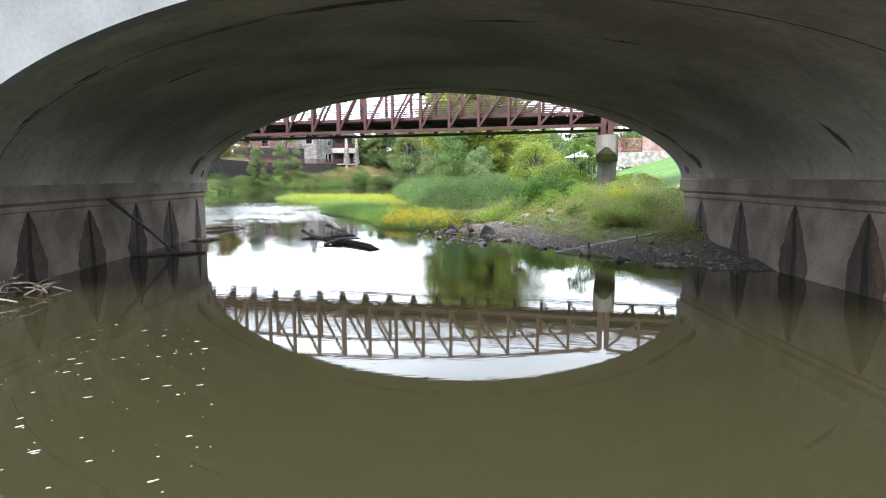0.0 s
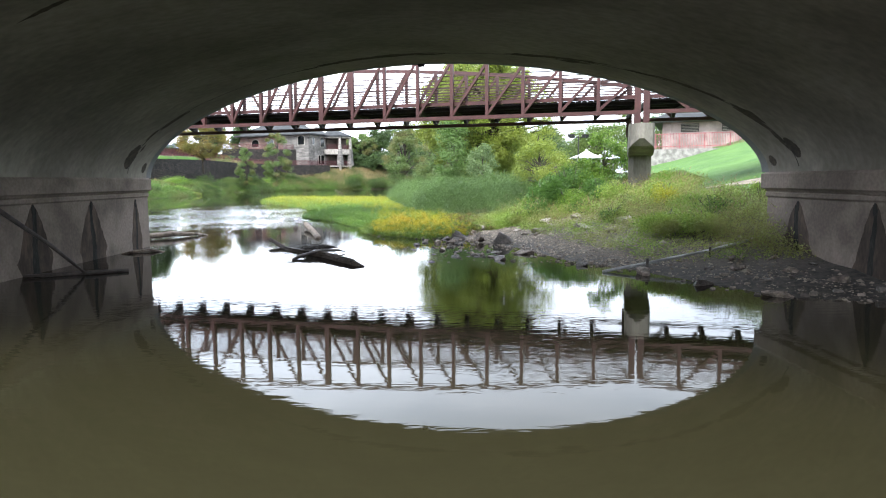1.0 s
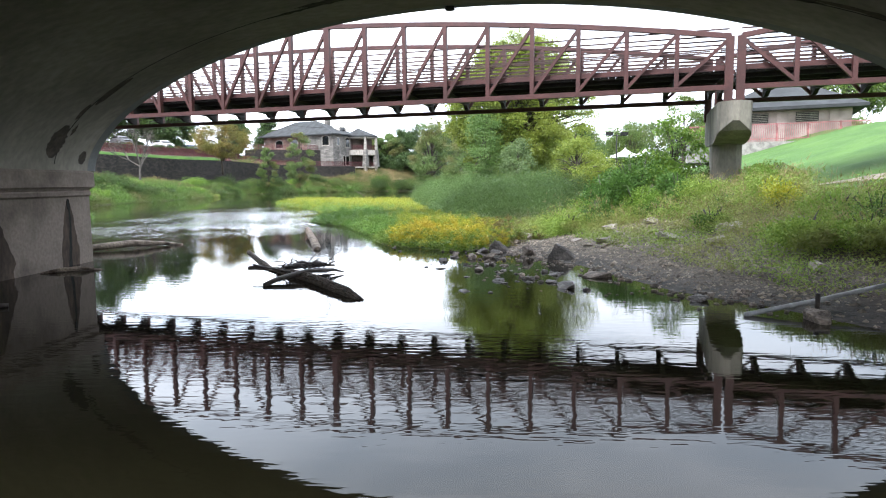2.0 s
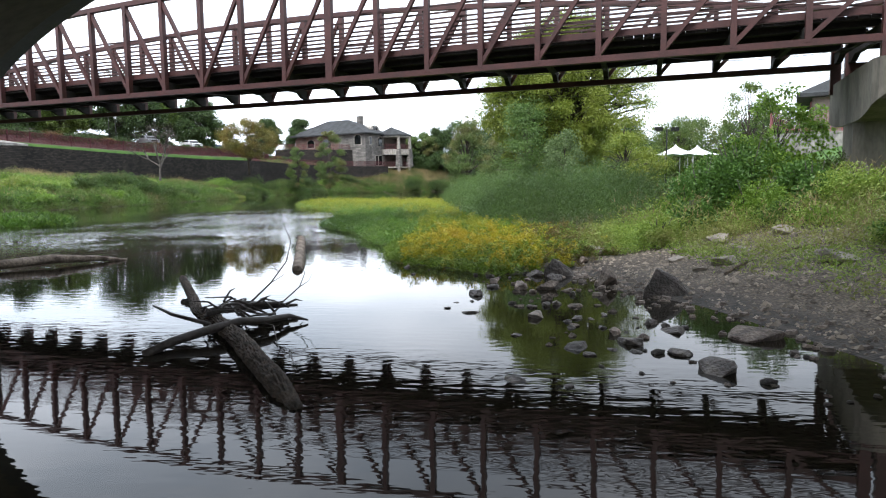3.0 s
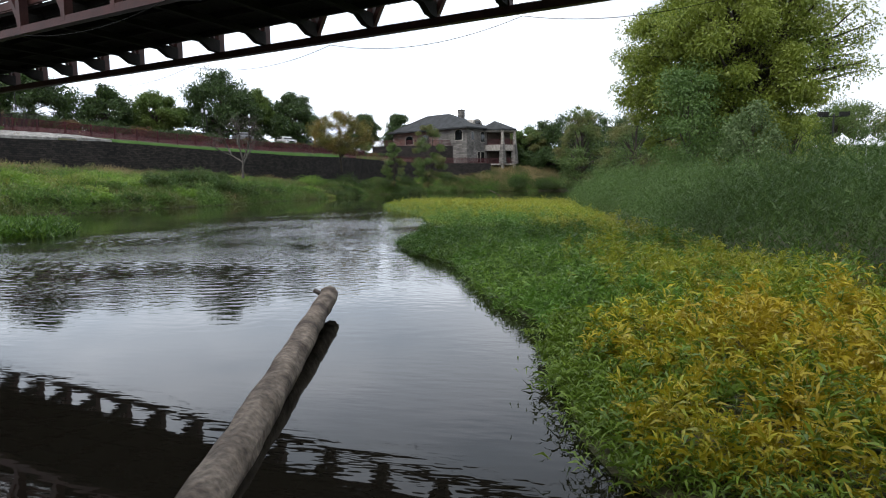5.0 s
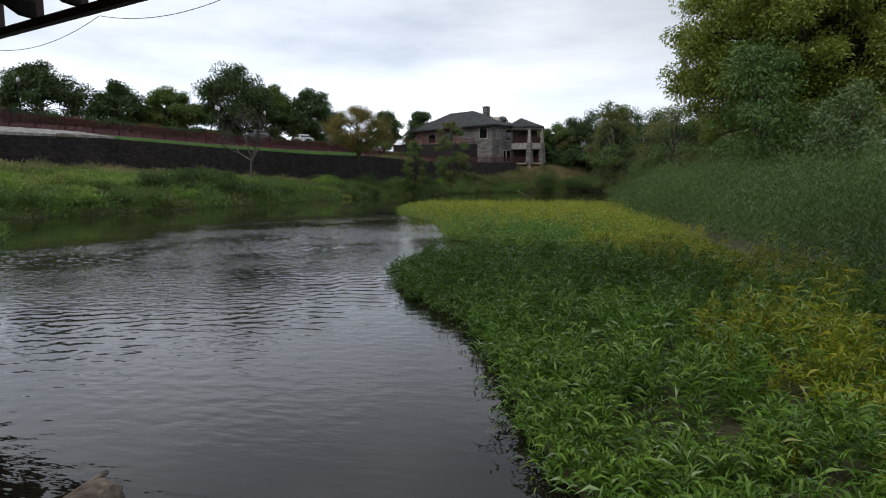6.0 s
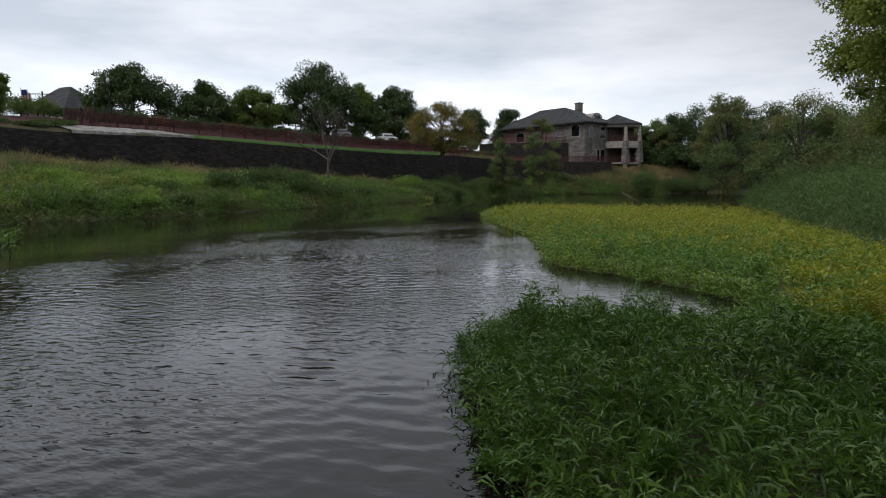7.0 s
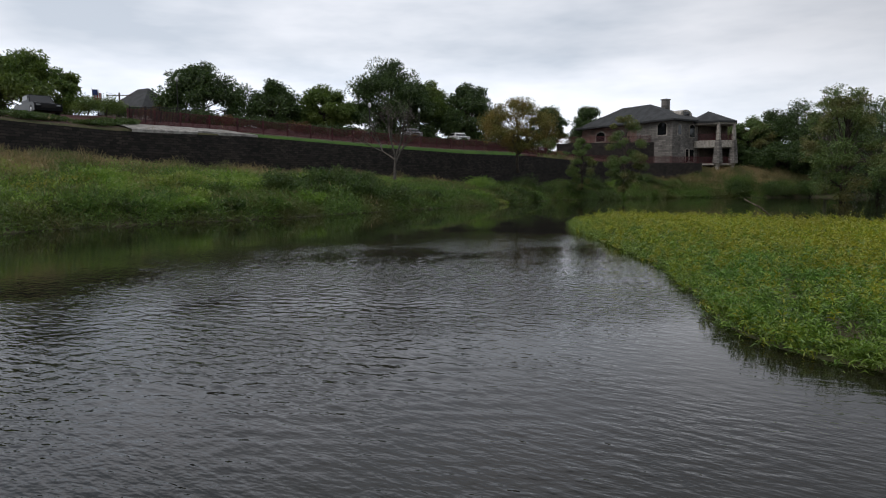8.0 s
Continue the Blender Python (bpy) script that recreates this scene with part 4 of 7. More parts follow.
def picket_fence(line, base, high, label, gap=0.12, mat=None, group="red fences"):
    """A metal fence along a line: posts every 2.4 m, two rails, and pickets."""
    top = thing("fence", label, "fence", group=group)
    pts = [Vector((x, y, 0)) for x, y in line]
    mat = mat or M_REDF
    s_p = Soup()
    for a, b in zip(pts, pts[1:]):
        run = (b - a).length
        n = max(1, round(run / 2.4))
        for i in range(n):
            p, q = a + (b - a) * (i / n), a + (b - a) * ((i + 1) / n)
            zp, zq = base(p.x, p.y), base(q.x, q.y)
            part("post", Soup().box((p.x, p.y, zp + high / 2 - 0.1), (0.09, 0.09, high + 0.3)), mat, top)
            for h in (0.12, high - 0.08):
                part("rail", Soup().beam((p.x, p.y, zp + h), (q.x, q.y, zq + h), 0.05, 0.05), mat, top)
            k = int((q - p).length / gap)
            for j in range(1, k):
                c = p + (q - p) * (j / k)
                z = zp + (zq - zp) * j / k
                s_p.beam((c.x, c.y, z + 0.1), (c.x, c.y, z + high - 0.05), 0.045, 0.03)
    ob = part("picket_infill", s_p, mat, top)
    ob["kind"] = "stuff"
    return top


def ground_z(x, y):
    return float(height(np.array([x]), np.array([y]))[0])


picket_fence([(-59.2, 78.0), (-57.4, 82), (-55.0, 86.5), (-50.8, 99), (-46.3, 113), (-43.2, 124.5), (-41, 133)], lambda x, y: ground_z(x, y) - 0.02, 1.35, "dark red metal fence above the retaining wall", 0.10)
picket_fence([(-59.2, 78.2), (-61.5, 83.0), (-63.0, 88.0)], lambda x, y: ground_z(x, y) - 0.02, 1.5, "black metal gate fence beside the gravel", 0.22, M_BLACK, "")
gs, vs, fs = Soup(), [], []
for i in range(25):
    t = i / 24
    yy = 75.0 + 12.5 * t
    x0 = float(np.interp(yy, [58, 72, 85, 98], [-51, -53.5, -52.6, -48.5])) - 0.45
    x1 = x0 - 0.5 - 4.6 * (1 - t) ** 0.8
    for k in range(7):
        xx = x0 + (x1 - x0) * k / 6
        vs.append((xx, yy + 0.3 * (k / 6), ground_z(xx, yy) + 0.14 + 0.05 * noise.noise(Vector((xx * 2, yy * 2, 0)))))
fs = [(7 * i + k, 7 * i + k + 1, 7 * i + k + 8, 7 * i + k + 7) for i in range(24) for k in range(6)]
gs.add(vs, fs)
tagged(part("gravel_strip", gs, M_GRAVEL), "sloping strip of white gravel above the wall", "gravel", kind="structure")


def stone_house():
    top = thing("stone_house", "grey stone riverside house with dark hipped roof and corner balconies", "house")
    # local x runs along the short front, local y along the long side; the stone corner stands at the origin
    m = Matrix.Translation((-26.5, 150.3, 0)) @ Matrix.Rotation(radians(62), 4, "Z")
    z_low, z_mid, z_eave = 5.4, 9.1, 12.4
    part("front_wall", Soup().box((3.2, 3.6, (z_low + z_eave) / 2 - 0.6), (6.4, 7.2, z_eave - z_low + 1.2), m), M_STONE, top)
    part("side_wall", Soup().box((4.2, 13.7, (8.0 + z_eave) / 2), (8.0, 13.0, z_eave - 8.0), m), M_BRICK, top, "red-brown brick side wall")

    def hip(x0, x1, y0, y1, z0, z1, r0, r1):
        vs = [(x0, y0, z0), (x1, y0, z0), (x1, y1, z0), (x0, y1, z0), r0 + (z1,), r1 + (z1,)]
        vs += [(x, y, z0 - 0.25) for x, y in ((x0, y0), (x1, y0), (x1, y1), (x0, y1))]
        return Soup().add([tuple(m @ Vector(v)) for v in vs], [(0, 1, 4), (1, 2, 5, 4), (2, 3, 5), (3, 0, 4, 5), (6, 7, 1, 0), (7, 8, 2, 1), (8, 9, 3, 2), (9, 6, 0, 3), (9, 8, 7, 6)])

    part("roof", hip(-0.9, 8.0, -0.9, 21.0, z_eave, z_eave + 3.3, (3.55, 7.4), (3.55, 13.5)), M_ROOF, top)
    s = Soup()
    s.box((5.6, 5.9, z_eave + 2.3), (1.0, 1.0, 3.4), m)
    s.box((5.6, 5.9, z_eave + 4.05), (1.2, 1.2, 0.14), m)
    part("chimney", s, M_STONE, top)
    s = Soup()
    pts = [(math.cos(math.pi * i / 10) * 1.5, math.sin(math.pi * i / 10) * 1.0) for i in range(11)]
    vs = [tuple(m @ Vector((5.2 + px, yy, z_eave + 0.9 + pz))) for yy in (1.4, 5.0) for px, pz in pts]
    s.add(vs, [tuple(range(11)), tuple(reversed(range(11, 22)))] + [(i + 1, i, 11 + i, 12 + i) for i in range(10)])
    dormer = part("dormer", s, M_TRIM, top)
    part("pane", Soup().box((5.2, 1.38, z_eave + 1.25), (1.5, 0.04, 0.6), m), M_GLASS, dormer)

    def window(x, y, z, w, h, side, arched=True):
        n = 10
        rise = w * 0.28 if arched else 0.0

        def outline(g):
            ring = [(-w / 2 - g, -g), (w / 2 + g, -g), (w / 2 + g, h)]
            ring += [((w / 2 + g) * math.cos(math.pi * i / n), h + (rise + g) * math.sin(math.pi * i / n)) for i in range(1, n)]
            return ring + [(-w / 2 - g, h)]

        def place(px, pz, out):
            v = Vector((x + px, y - out, z + pz)) if side == "front" else Vector((x - out, y - px, z + pz))
            return tuple(m @ v)

        for ring, out, mat, nm in ((outline(0.16), 0.05, M_TRIM, "window"), (outline(0.0), 0.07, M_GLASS, "pane")):
            k = len(ring)
            sp = Soup().add([place(px, pz, o) for o in (out, -0.05) for px, pz in ring], [tuple(range(k)), tuple(reversed(range(k, 2 * k)))] + [(i, k + i, k + (i + 1) % k, (i + 1) % k) for i in range(k)])
            if nm == "window":
                frame_ob = part(nm, sp, mat, top)
            else:
                part(nm, sp, mat, frame_ob)

    window(1.7, 0.0, z_mid + 0.9, 0.75, 1.4, "front")
    window(4.9, 0.0, z_mid + 0.6, 1.3, 1.6, "front")
    window(3.7, 0.0, z_low + 0.3, 0.6, 2.0, "front", False)
    window(4.9, 0.0, z_low + 0.3, 1.0, 2.0, "front", False)
    window(0.0, 2.0, z_mid + 0.9, 1.7, 1.5, "side")
    window(0.2, 11.0, z_mid + 0.7, 1.8, 1.1, "side")
    window(0.2, 15.5, z_mid + 0.7, 2.0, 1.1, "side")
    # the balcony bay at the end of the front, its outer corners cut off
    ring = [(5.4, -0.6), (7.0, -3.4), (9.6, -4.4), (12.0, -2.8), (12.6, 0.5), (6.6, 2.0)]
    n = len(ring)

    def slab(grow, z0, z1):
        cx, cy = 8.9, -1.4
        pts = [(cx + (x - cx) * grow, cy + (y - cy) * grow) for x, y in ring]
        vs = [tuple(m @ Vector((x, y, z))) for z in (z0, z1) for x, y in pts]
        return Soup().add(vs, [tuple(reversed(range(n))), tuple(range(n, 2 * n))] + [(i, (i + 1) % n, n + (i + 1) % n, n + i) for i in range(n)])

    g = 1.14
    eaves = [(8.9 + (x - 8.9) * g, -1.4 + (y + 1.4) * g) for x, y in ring]
    vs = [tuple(m @ Vector((x, y, z))) for z in (z_eave - 0.45, z_eave - 0.2) for x, y in eaves] + [tuple(m @ Vector((8.2, -0.6, z_eave + 1.6)))]
    part("roof", Soup().add(vs, [tuple(reversed(range(n)))] + [(i, (i + 1) % n, n + (i + 1) % n, n + i) for i in range(n)] + [(n + i, n + (i + 1) % n, 2 * n) for i in range(n)]), M_ROOF, top)
    # back walls of the bay: the porch's shade is put into their dark brown
    part("back_wall", Soup().box((9.4, 0.6, (z_low + z_eave) / 2 - 0.2), (5.6, 1.6, z_eave - z_low - 0.4), m), M_SHADE, top)
    part("back_wall", Soup().box((11.2, -0.8, (z_low + z_eave) / 2 - 0.2), (2.0, 1.4, z_eave - z_low - 0.4), m), M_SHADE, top)
    part("bay_ceiling", slab(1.04, z_eave - 0.75, z_eave - 0.25), M_TRIM, top)
    for z, nm in ((z_low, "lower_deck"), (z_mid, "upper_deck")):
        deck = part(nm, slab(1.06, z - 0.25 if z == z_low else z - 1.15, z), M_TRIM, top)
        s = Soup()
        for (ax, ay), (bx, by) in zip(ring[:4], ring[1:5]):
            a, b = m @ Vector((ax, ay, z)), m @ Vector((bx, by, z))
            for h in (0.1, 1.0):
                s.beam(tuple(a + Vector((0, 0, h))), tuple(b + Vector((0, 0, h))), 0.06, 0.06)
            k = int((b - a).length / 0.14)
            for q in range(1, k):
                c = a + (b - a) * (q / k)
                s.beam(tuple(c), tuple(c + Vector((0, 0, 1.0))), 0.04, 0.04)
        part("railing", s, M_REDF, deck, "dark red railing")
    for x, y in ring[1:5]:
        def taper(z0, z1, w0, w1):
            vs = [tuple(m @ Vector((x + sx * w / 2, y + sy * w / 2, z))) for z, w in ((z0, w0), (z1, w1)) for sx, sy in ((-1, -1), (1, -1), (1, 1), (-1, 1))]
            return Soup().add(vs, [(3, 2, 1, 0), (4, 5, 6, 7), (0, 1, 5, 4), (1, 2, 6, 5), (2, 3, 7, 6), (3, 0, 4, 7)])
        part("stone_column", taper(z_low, z_mid + 0.05, 1.1, 0.7), M_STONE, top)
        part("upper_column", taper(z_mid + 0.05, z_eave - 0.3, 0.55, 0.3), M_TRIM, top)
        g = m @ Vector((x, y, 0))
        gz = ground_z(g.x, g.y) - 0.4
        part("footing", Soup().box((x, y, (gz + z_low) / 2), (0.5, 0.5, z_low - gz), m), M_TRIM, top)
    return m


HOUSE = stone_house()
picket_fence([(-41, 133.5), (-36.5, 140), (-31, 147.2), (-26.6, 149.6), (-22.9, 153.4)], lambda x, y: np.interp(y, [133, 141, 148], [5.7, 5.5, 5.4]), 1.1, "dark red metal fence along the lower path")
picket_fence([(-44.5, 147), (-36.5, 149.5), (-29.4, 152.6)], lambda x, y: 9.0, 1.1, "dark red metal fence of the upper terrace")
strip_wall("terrace_wall", [(-44.5, 147), (-36.5, 149.5), (-29.4, 152.6)], lambda t, x, y: 3.0, lambda t, x, y: 8.97, -0.5, M_BLOCK, "dark stone terrace wall beside the house", "wall", 2, "structure")
strip_wall("path_wall", [(-41, 124), (-38, 136), (-31, 146.6), (-26.4, 149.0), (-22.6, 152.9)], lambda t, x, y: 1.5, lambda t, x, y: np.interp(y, [124, 133, 141, 148], [5.9, 5.7, 5.5, 5.4]), -0.5, M_BLOCK, "low dark stone wall under the lower path", "wall", 3, "structure")


# ---- trees ----
def tree(name, label, x, y, base, top_z, width, leaves, n_leaf, leaf, bark=M_BARK, trunk_r=0.22, low=0.25, seed=1, lump=0.55, parts=26, group="", lean=0.0, shape=1.0, leaf_w=0.62, weight=None):
    """A tapered trunk with limbs to clumps of leaves. low: where the crown begins, as a share of the height; lump: how big the clumps are."""
    rs, rr = np.random.RandomState(seed), random.Random(seed)
    ob = thing(name, label, "tree", (x, y, base), group)
    h = top_z - base
    cz, ch, r = h * (low + 1) / 2, h * (1 - low) / 2, width / 2
    s = Soup()
    tip = (lean * h * 0.3, 0, h * 0.86)
    path = [(tip[0] * t + rr.uniform(-0.03, 0.03) * h * t, rr.uniform(-0.02, 0.02) * h, h * 0.86 * t - 0.3 * (t == 0)) for t in (0, 0.15, 0.35, 0.6, 1)]
    s.tube(path, [trunk_r * 1.25, trunk_r, trunk_r * 0.8, trunk_r * 0.5, trunk_r * 0.12], 8)
    d = unit(rs, parts)
    q = rs.uniform(0.45, 0.95, parts)[:, None] ** 0.7
    cl = d * q * [r, r, ch] + [0, 0, cz]
    cl[:, :2] *= np.clip(1.15 - shape * 0.5 * ((cl[:, 2:3] - cz) / ch), 0.45, 1.4)
    cl[:, 0] += lean * cl[:, 2] * 0.3
    share = np.ones(parts) if weight is None else weight(cl)
    for c in cl[share > 0.01]:
        t0 = rr.uniform(0.25, 0.7)
        z0 = min(h * 0.8, max(h * low * 0.8, c[2] * t0 + h * 0.05))
        p0 = (lean * z0 * 0.3, 0, z0)
        midp = ((p0[0] + c[0]) / 2 + rr.uniform(-0.1, 0.1) * r, (p0[1] + c[1]) / 2, (z0 + c[2]) / 2 + 0.06 * h)
        s.tube([p0, midp, tuple(c)], [trunk_r * 0.35, trunk_r * 0.22, trunk_r * 0.05], 5, cap=False)
    part("trunk", s, bark, ob)
    pick = rs.choice(parts, n_leaf, p=share / share.sum())
    size = rs.uniform(0.6, 1.25, parts)[:, None] * min(r, ch) * lump
    off = unit(rs, n_leaf) * (rs.uniform(0, 1, n_leaf)[:, None] ** 0.6)
    pos = cl[pick] + off * size[pick] * [1.1, 1.1, 0.75]
    direction = off + rs.normal(size=(n_leaf, 3)) * 0.7 + [0, 0, -0.15]
    part("crown", leaf_mesh("crown", pos, direction, leaf * rs.uniform(0.7, 1.3, n_leaf), leaf * leaf_w * 1.1, slim=leaf > 0.12), leaves, ob)
    return ob


TERRACE_TREES = "trees on the upper terrace"
tree("oak_tree", "dark green broad tree behind the red fence", -80.5, 104.6, 10.4, 18.6, 10.5, M_OAK, 28979, 0.33, seed=3, low=-0.08, group=TERRACE_TREES, parts=60, lump=0.34)
tree("oak_tree", "small dark green tree behind the red fence", -74.3, 111.3, 10.3, 16.9, 6.5, M_OAK, 19318, 0.33, seed=4, low=-0.08, group=TERRACE_TREES, parts=60, lump=0.34)
tree("maple_tree", "green maple turning red behind the fence", -70.8, 118.5, 10.3, 16.7, 7.6, M_MAPLE, 22538, 0.33, seed=5, low=-0.08, group=TERRACE_TREES, parts=60, lump=0.34)
tree("oak_tree", "tall dark green tree on the terrace", -63.9, 126.1, 9.4, 21.4, 11.0, M_OAK, 38638, 0.33, seed=6, low=-0.08, group=TERRACE_TREES, parts=60, lump=0.34)
tree("maple_tree", "mid-green tree beside the car park", -63.0, 136.2, 9.8, 19.0, 8.0, M_MAPLE, 22538, 0.33, seed=7, low=0.0, group=TERRACE_TREES, parts=60, lump=0.34)
tree("oak_tree", "dark green tree beside the car park", -56.0, 136.7, 9.3, 18.5, 8.8, M_OAK, 28979, 0.33, seed=8, low=-0.08, group=TERRACE_TREES, parts=60, lump=0.34)
tree("oak_tree", "dark tree behind the car park", -49.4, 155.9, 9.5, 16.6, 6.0, M_OAK, 16099, 0.33, seed=9, low=-0.08, group=TERRACE_TREES, parts=60, lump=0.34)
tree("oak_tree", "dark round tree beside the house", -43.9, 163.0, 9.5, 16.7, 6.2, M_OAK, 19318, 0.33, seed=10, low=-0.08, group=TERRACE_TREES, parts=60, lump=0.34)
tree("maple_tree", "green tree beside the road", -76.5, 79.0, 8.8, 15.2, 9.5, M_MAPLE, 25760, 0.33, seed=11, low=0.0, group=TERRACE_TREES, parts=60, lump=0.34)
tree("willow_tree", "yellowing tree at the foot of the block wall", -35.6, 108.8, 3.6, 12.2, 7.4, M_AUTUMN, 22000, 0.17, seed=12, low=0.22, trunk_r=0.16, parts=60, lump=0.32)


def bare_tree(x, y, base, top_z):
    ob = thing("bare_tree", "nearly leafless pale-barked tree in front of the wall", "tree", (x, y, base))
    rr, thick, thin, tips = random.Random(13), Soup(), Soup(), []
    h = top_z - base

    def grow(p, d, length, r, level):
        q = p + d * length * 0.5 + Vector((rr.uniform(-1, 1), rr.uniform(-1, 1), 0)) * length * 0.06
        e = p + d * length
        (thick if level < 3 else thin).tube([tuple(p), tuple(q), tuple(e)], [r, r * 0.85, r * 0.62], 6 if level < 3 else 4, cap=False)
        if level >= 6:
            tips.append(e)
            return
        for k in range(3 if level in (0, 1, 3) else 2):
            nd = (d + Vector((rr.uniform(-1, 1), rr.uniform(-1, 1), rr.uniform(-0.25, 0.55))) * (0.75 if level else 0.6)).normalized()
            grow(e if k else q + (e - q) * rr.uniform(0.3, 1), nd, length * rr.uniform(0.62, 0.86), r * 0.63, level + 1)

    grow(Vector((0, 0, -0.3)), Vector((0.05, 0, 1)), h * 0.27, 0.15, 0)
    grow(Vector((0, 0, h * 0.20)), Vector((-0.9, 0.1, 0.5)).normalized(), h * 0.22, 0.08, 1)
    part("trunk", thick, M_GREYBARK, ob)
    haze = part("twig_haze", thin, M_TWIGS, ob, "fine grey-brown twigs")
    haze["kind"] = "stuff"
    rs = np.random.RandomState(13)
    pos = np.array([tuple(t) for t in tips])
    pos = np.repeat(pos, 3, 0) + rs.normal(size=(3 * len(pos), 3)) * 0.18
    part("sparse_leaf_tips", leaf_mesh("leaf", pos, rs.normal(size=pos.shape), 0.10, 0.05), M_TWIG, ob)


M_YOUNG = leaf_material("dull_green_leaves", (0.060, 0.115, 0.028), (0.160, 0.225, 0.056), (0.160, 0.155, 0.048), 0.25)
M_GREYBARK = material("grey_bark", (0.125, 0.108, 0.094), 0.85, spread=0.25, scale=6, fine=25, bump=0.3)
M_TWIGS = material("grey_brown_twigs", (0.075, 0.060, 0.052), 0.9, spread=0.15, bump=0.0)
M_POPLAR = leaf_material("grey_green_leaves", (0.065, 0.130, 0.028), (0.15, 0.235, 0.060), (0.11, 0.18, 0.04), 0.5)
bare_tree(-37.9, 87.6, 2.7, 9.6)
tree("young_tree", "young tree with reddening leaves on the bank", -34.0, 127.3, 1.6, 9.0, 2.9, M_YOUNG, 9000, 0.18, seed=14, low=-0.12, trunk_r=0.1, parts=40, lump=0.34)
tree("young_tree", "young green tree on the bank", -28.7, 128.8, 1.2, 12.6, 4.4, M_YOUNG, 18000, 0.18, seed=15, low=-0.12, trunk_r=0.12, parts=44, lump=0.32)
WOOD = "wood across the river"
for i, (x, y, zt, w) in enumerate(((-16.4, 166, 13.4, 7), (-12.7, 168, 14.6, 8), (-8.4, 167, 16.4, 9), (-1.5, 172, 16.3, 10), (5, 178, 17, 11), (14, 182, 17, 12), (-20, 172, 13, 8), (24, 190, 18, 13), (-4.5, 180, 15, 10), (36, 200, 18, 14), (-11, 161, 9, 8), (-4, 163, 8.5, 8), (3, 170, 9, 9), (-16, 160.5, 8, 6), (-20, 164, 9.5, 7), (10, 180, 9, 10))):
    tree("broadleaf_tree", "dark green tree of the riverside wood", x, y, ground_z(x, y), zt, w, M_OAK if i % 4 else M_YOUNG, 20000, 0.29, seed=20 + i, low=0.02, parts=60, lump=0.34, group=WOOD, trunk_r=0.3)
tree("poplar_tree", "light green tree at the water's edge", -5.0, 156, 0.8, 16.6, 8.0, M_YOUNG, 8000, 0.22, M_PALEBARK, 0.2, seed=40, low=0.2, group=WOOD, parts=90, lump=0.19)
tree("cottonwood_tree", "large yellow-green cottonwood with broad crown", 5.5, 67.5, 1.6, 14.6, 11.8, M_COTTON, 160000, 0.16, seed=41, low=0.04, trunk_r=0.5, parts=380, lump=0.165, shape=0.35,
     weight=lambda c: np.where(c[:, 0] > 2.6, np.where(c[:, 2] < 5.2, 0.0, 0.35), 1.0))
tree("poplar_tree", "slender grey-green poplar in the thicket", 2.2, 62.0, 1.0, 7.8, 4.0, M_POPLAR, 14000, 0.14, seed=42, low=0.1, trunk_r=0.08, lump=0.42, parts=40)
tree("silver_poplar", "small silvery-leaved poplar in the thicket", 4.3, 57.9, 1.0, 5.1, 2.3, M_SILVER, 5000, 0.13, seed=43, low=0.1, trunk_r=0.06, lump=0.5)
for i, (x, y, zt, w, mt) in enumerate(((-4.3, 119, 12.8, 6, M_YOUNG), (2.5, 112, 11, 8, M_YOUNG), (10, 108, 10.5, 9, M_YOUNG), (18, 112, 10, 8, M_COTTON), (24, 135, 12, 10, M_OAK), (34, 140, 14, 11, M_MAPLE), (45, 130, 15, 12, M_OAK), (14, 88, 9, 7, M_COTTON), (52, 118, 15, 12, M_MAPLE), (0, 135, 13, 9, M_OAK), (60, 145, 16, 14, M_OAK))):
    tree("broadleaf_tree", "green tree beyond the thicket", x, y, max(0.3, ground_z(x, y)), zt, w, mt, 20000, 0.21, seed=60 + i, low=-0.12, group="trees beyond the thicket", trunk_r=0.22, parts=50, lump=0.34)
for i in range(15):
    x = 6 + 5.2 * i
    y = 148 + 6 * math.sin(i * 2.1)
    tree("broadleaf_tree", "dull green tree of the wood behind the park", x, y, max(0.3, ground_z(x, y)), 12.5 + 3.0 * ((i * 7) % 5) / 5, 12, (M_OAK, M_YOUNG, M_MAPLE)[i % 3], 11000, 0.34, seed=640 + i, low=-0.08, group="wood behind the park", trunk_r=0.25, parts=50, lump=0.36)
tree("sapling", "leafy sapling beside the bridge pier", 8.6, 37.5, 1.4, 4.6, 2.6, M_BRIGHT, 2600, 0.13, seed=44, low=0.25, trunk_r=0.04, parts=26, lump=0.3)
tree("sapling", "broad-leaved shrub beside the bridge pier", 6.6, 34.0, 0.9, 2.9, 2.8, M_BRIGHT, 9000, 0.10, seed=45, low=0.02, trunk_r=0.04, lump=0.5)


# ---- low plants ----
def scatter(rs, poly, n):
    xs, ys = [p[0] for p in poly], [p[1] for p in poly]
    x, y = rs.uniform(min(xs), max(xs), n * 4), rs.uniform(min(ys), max(ys), n * 4)
    keep = inside(poly, x, y)
    return x[keep][:n], y[keep][:n]


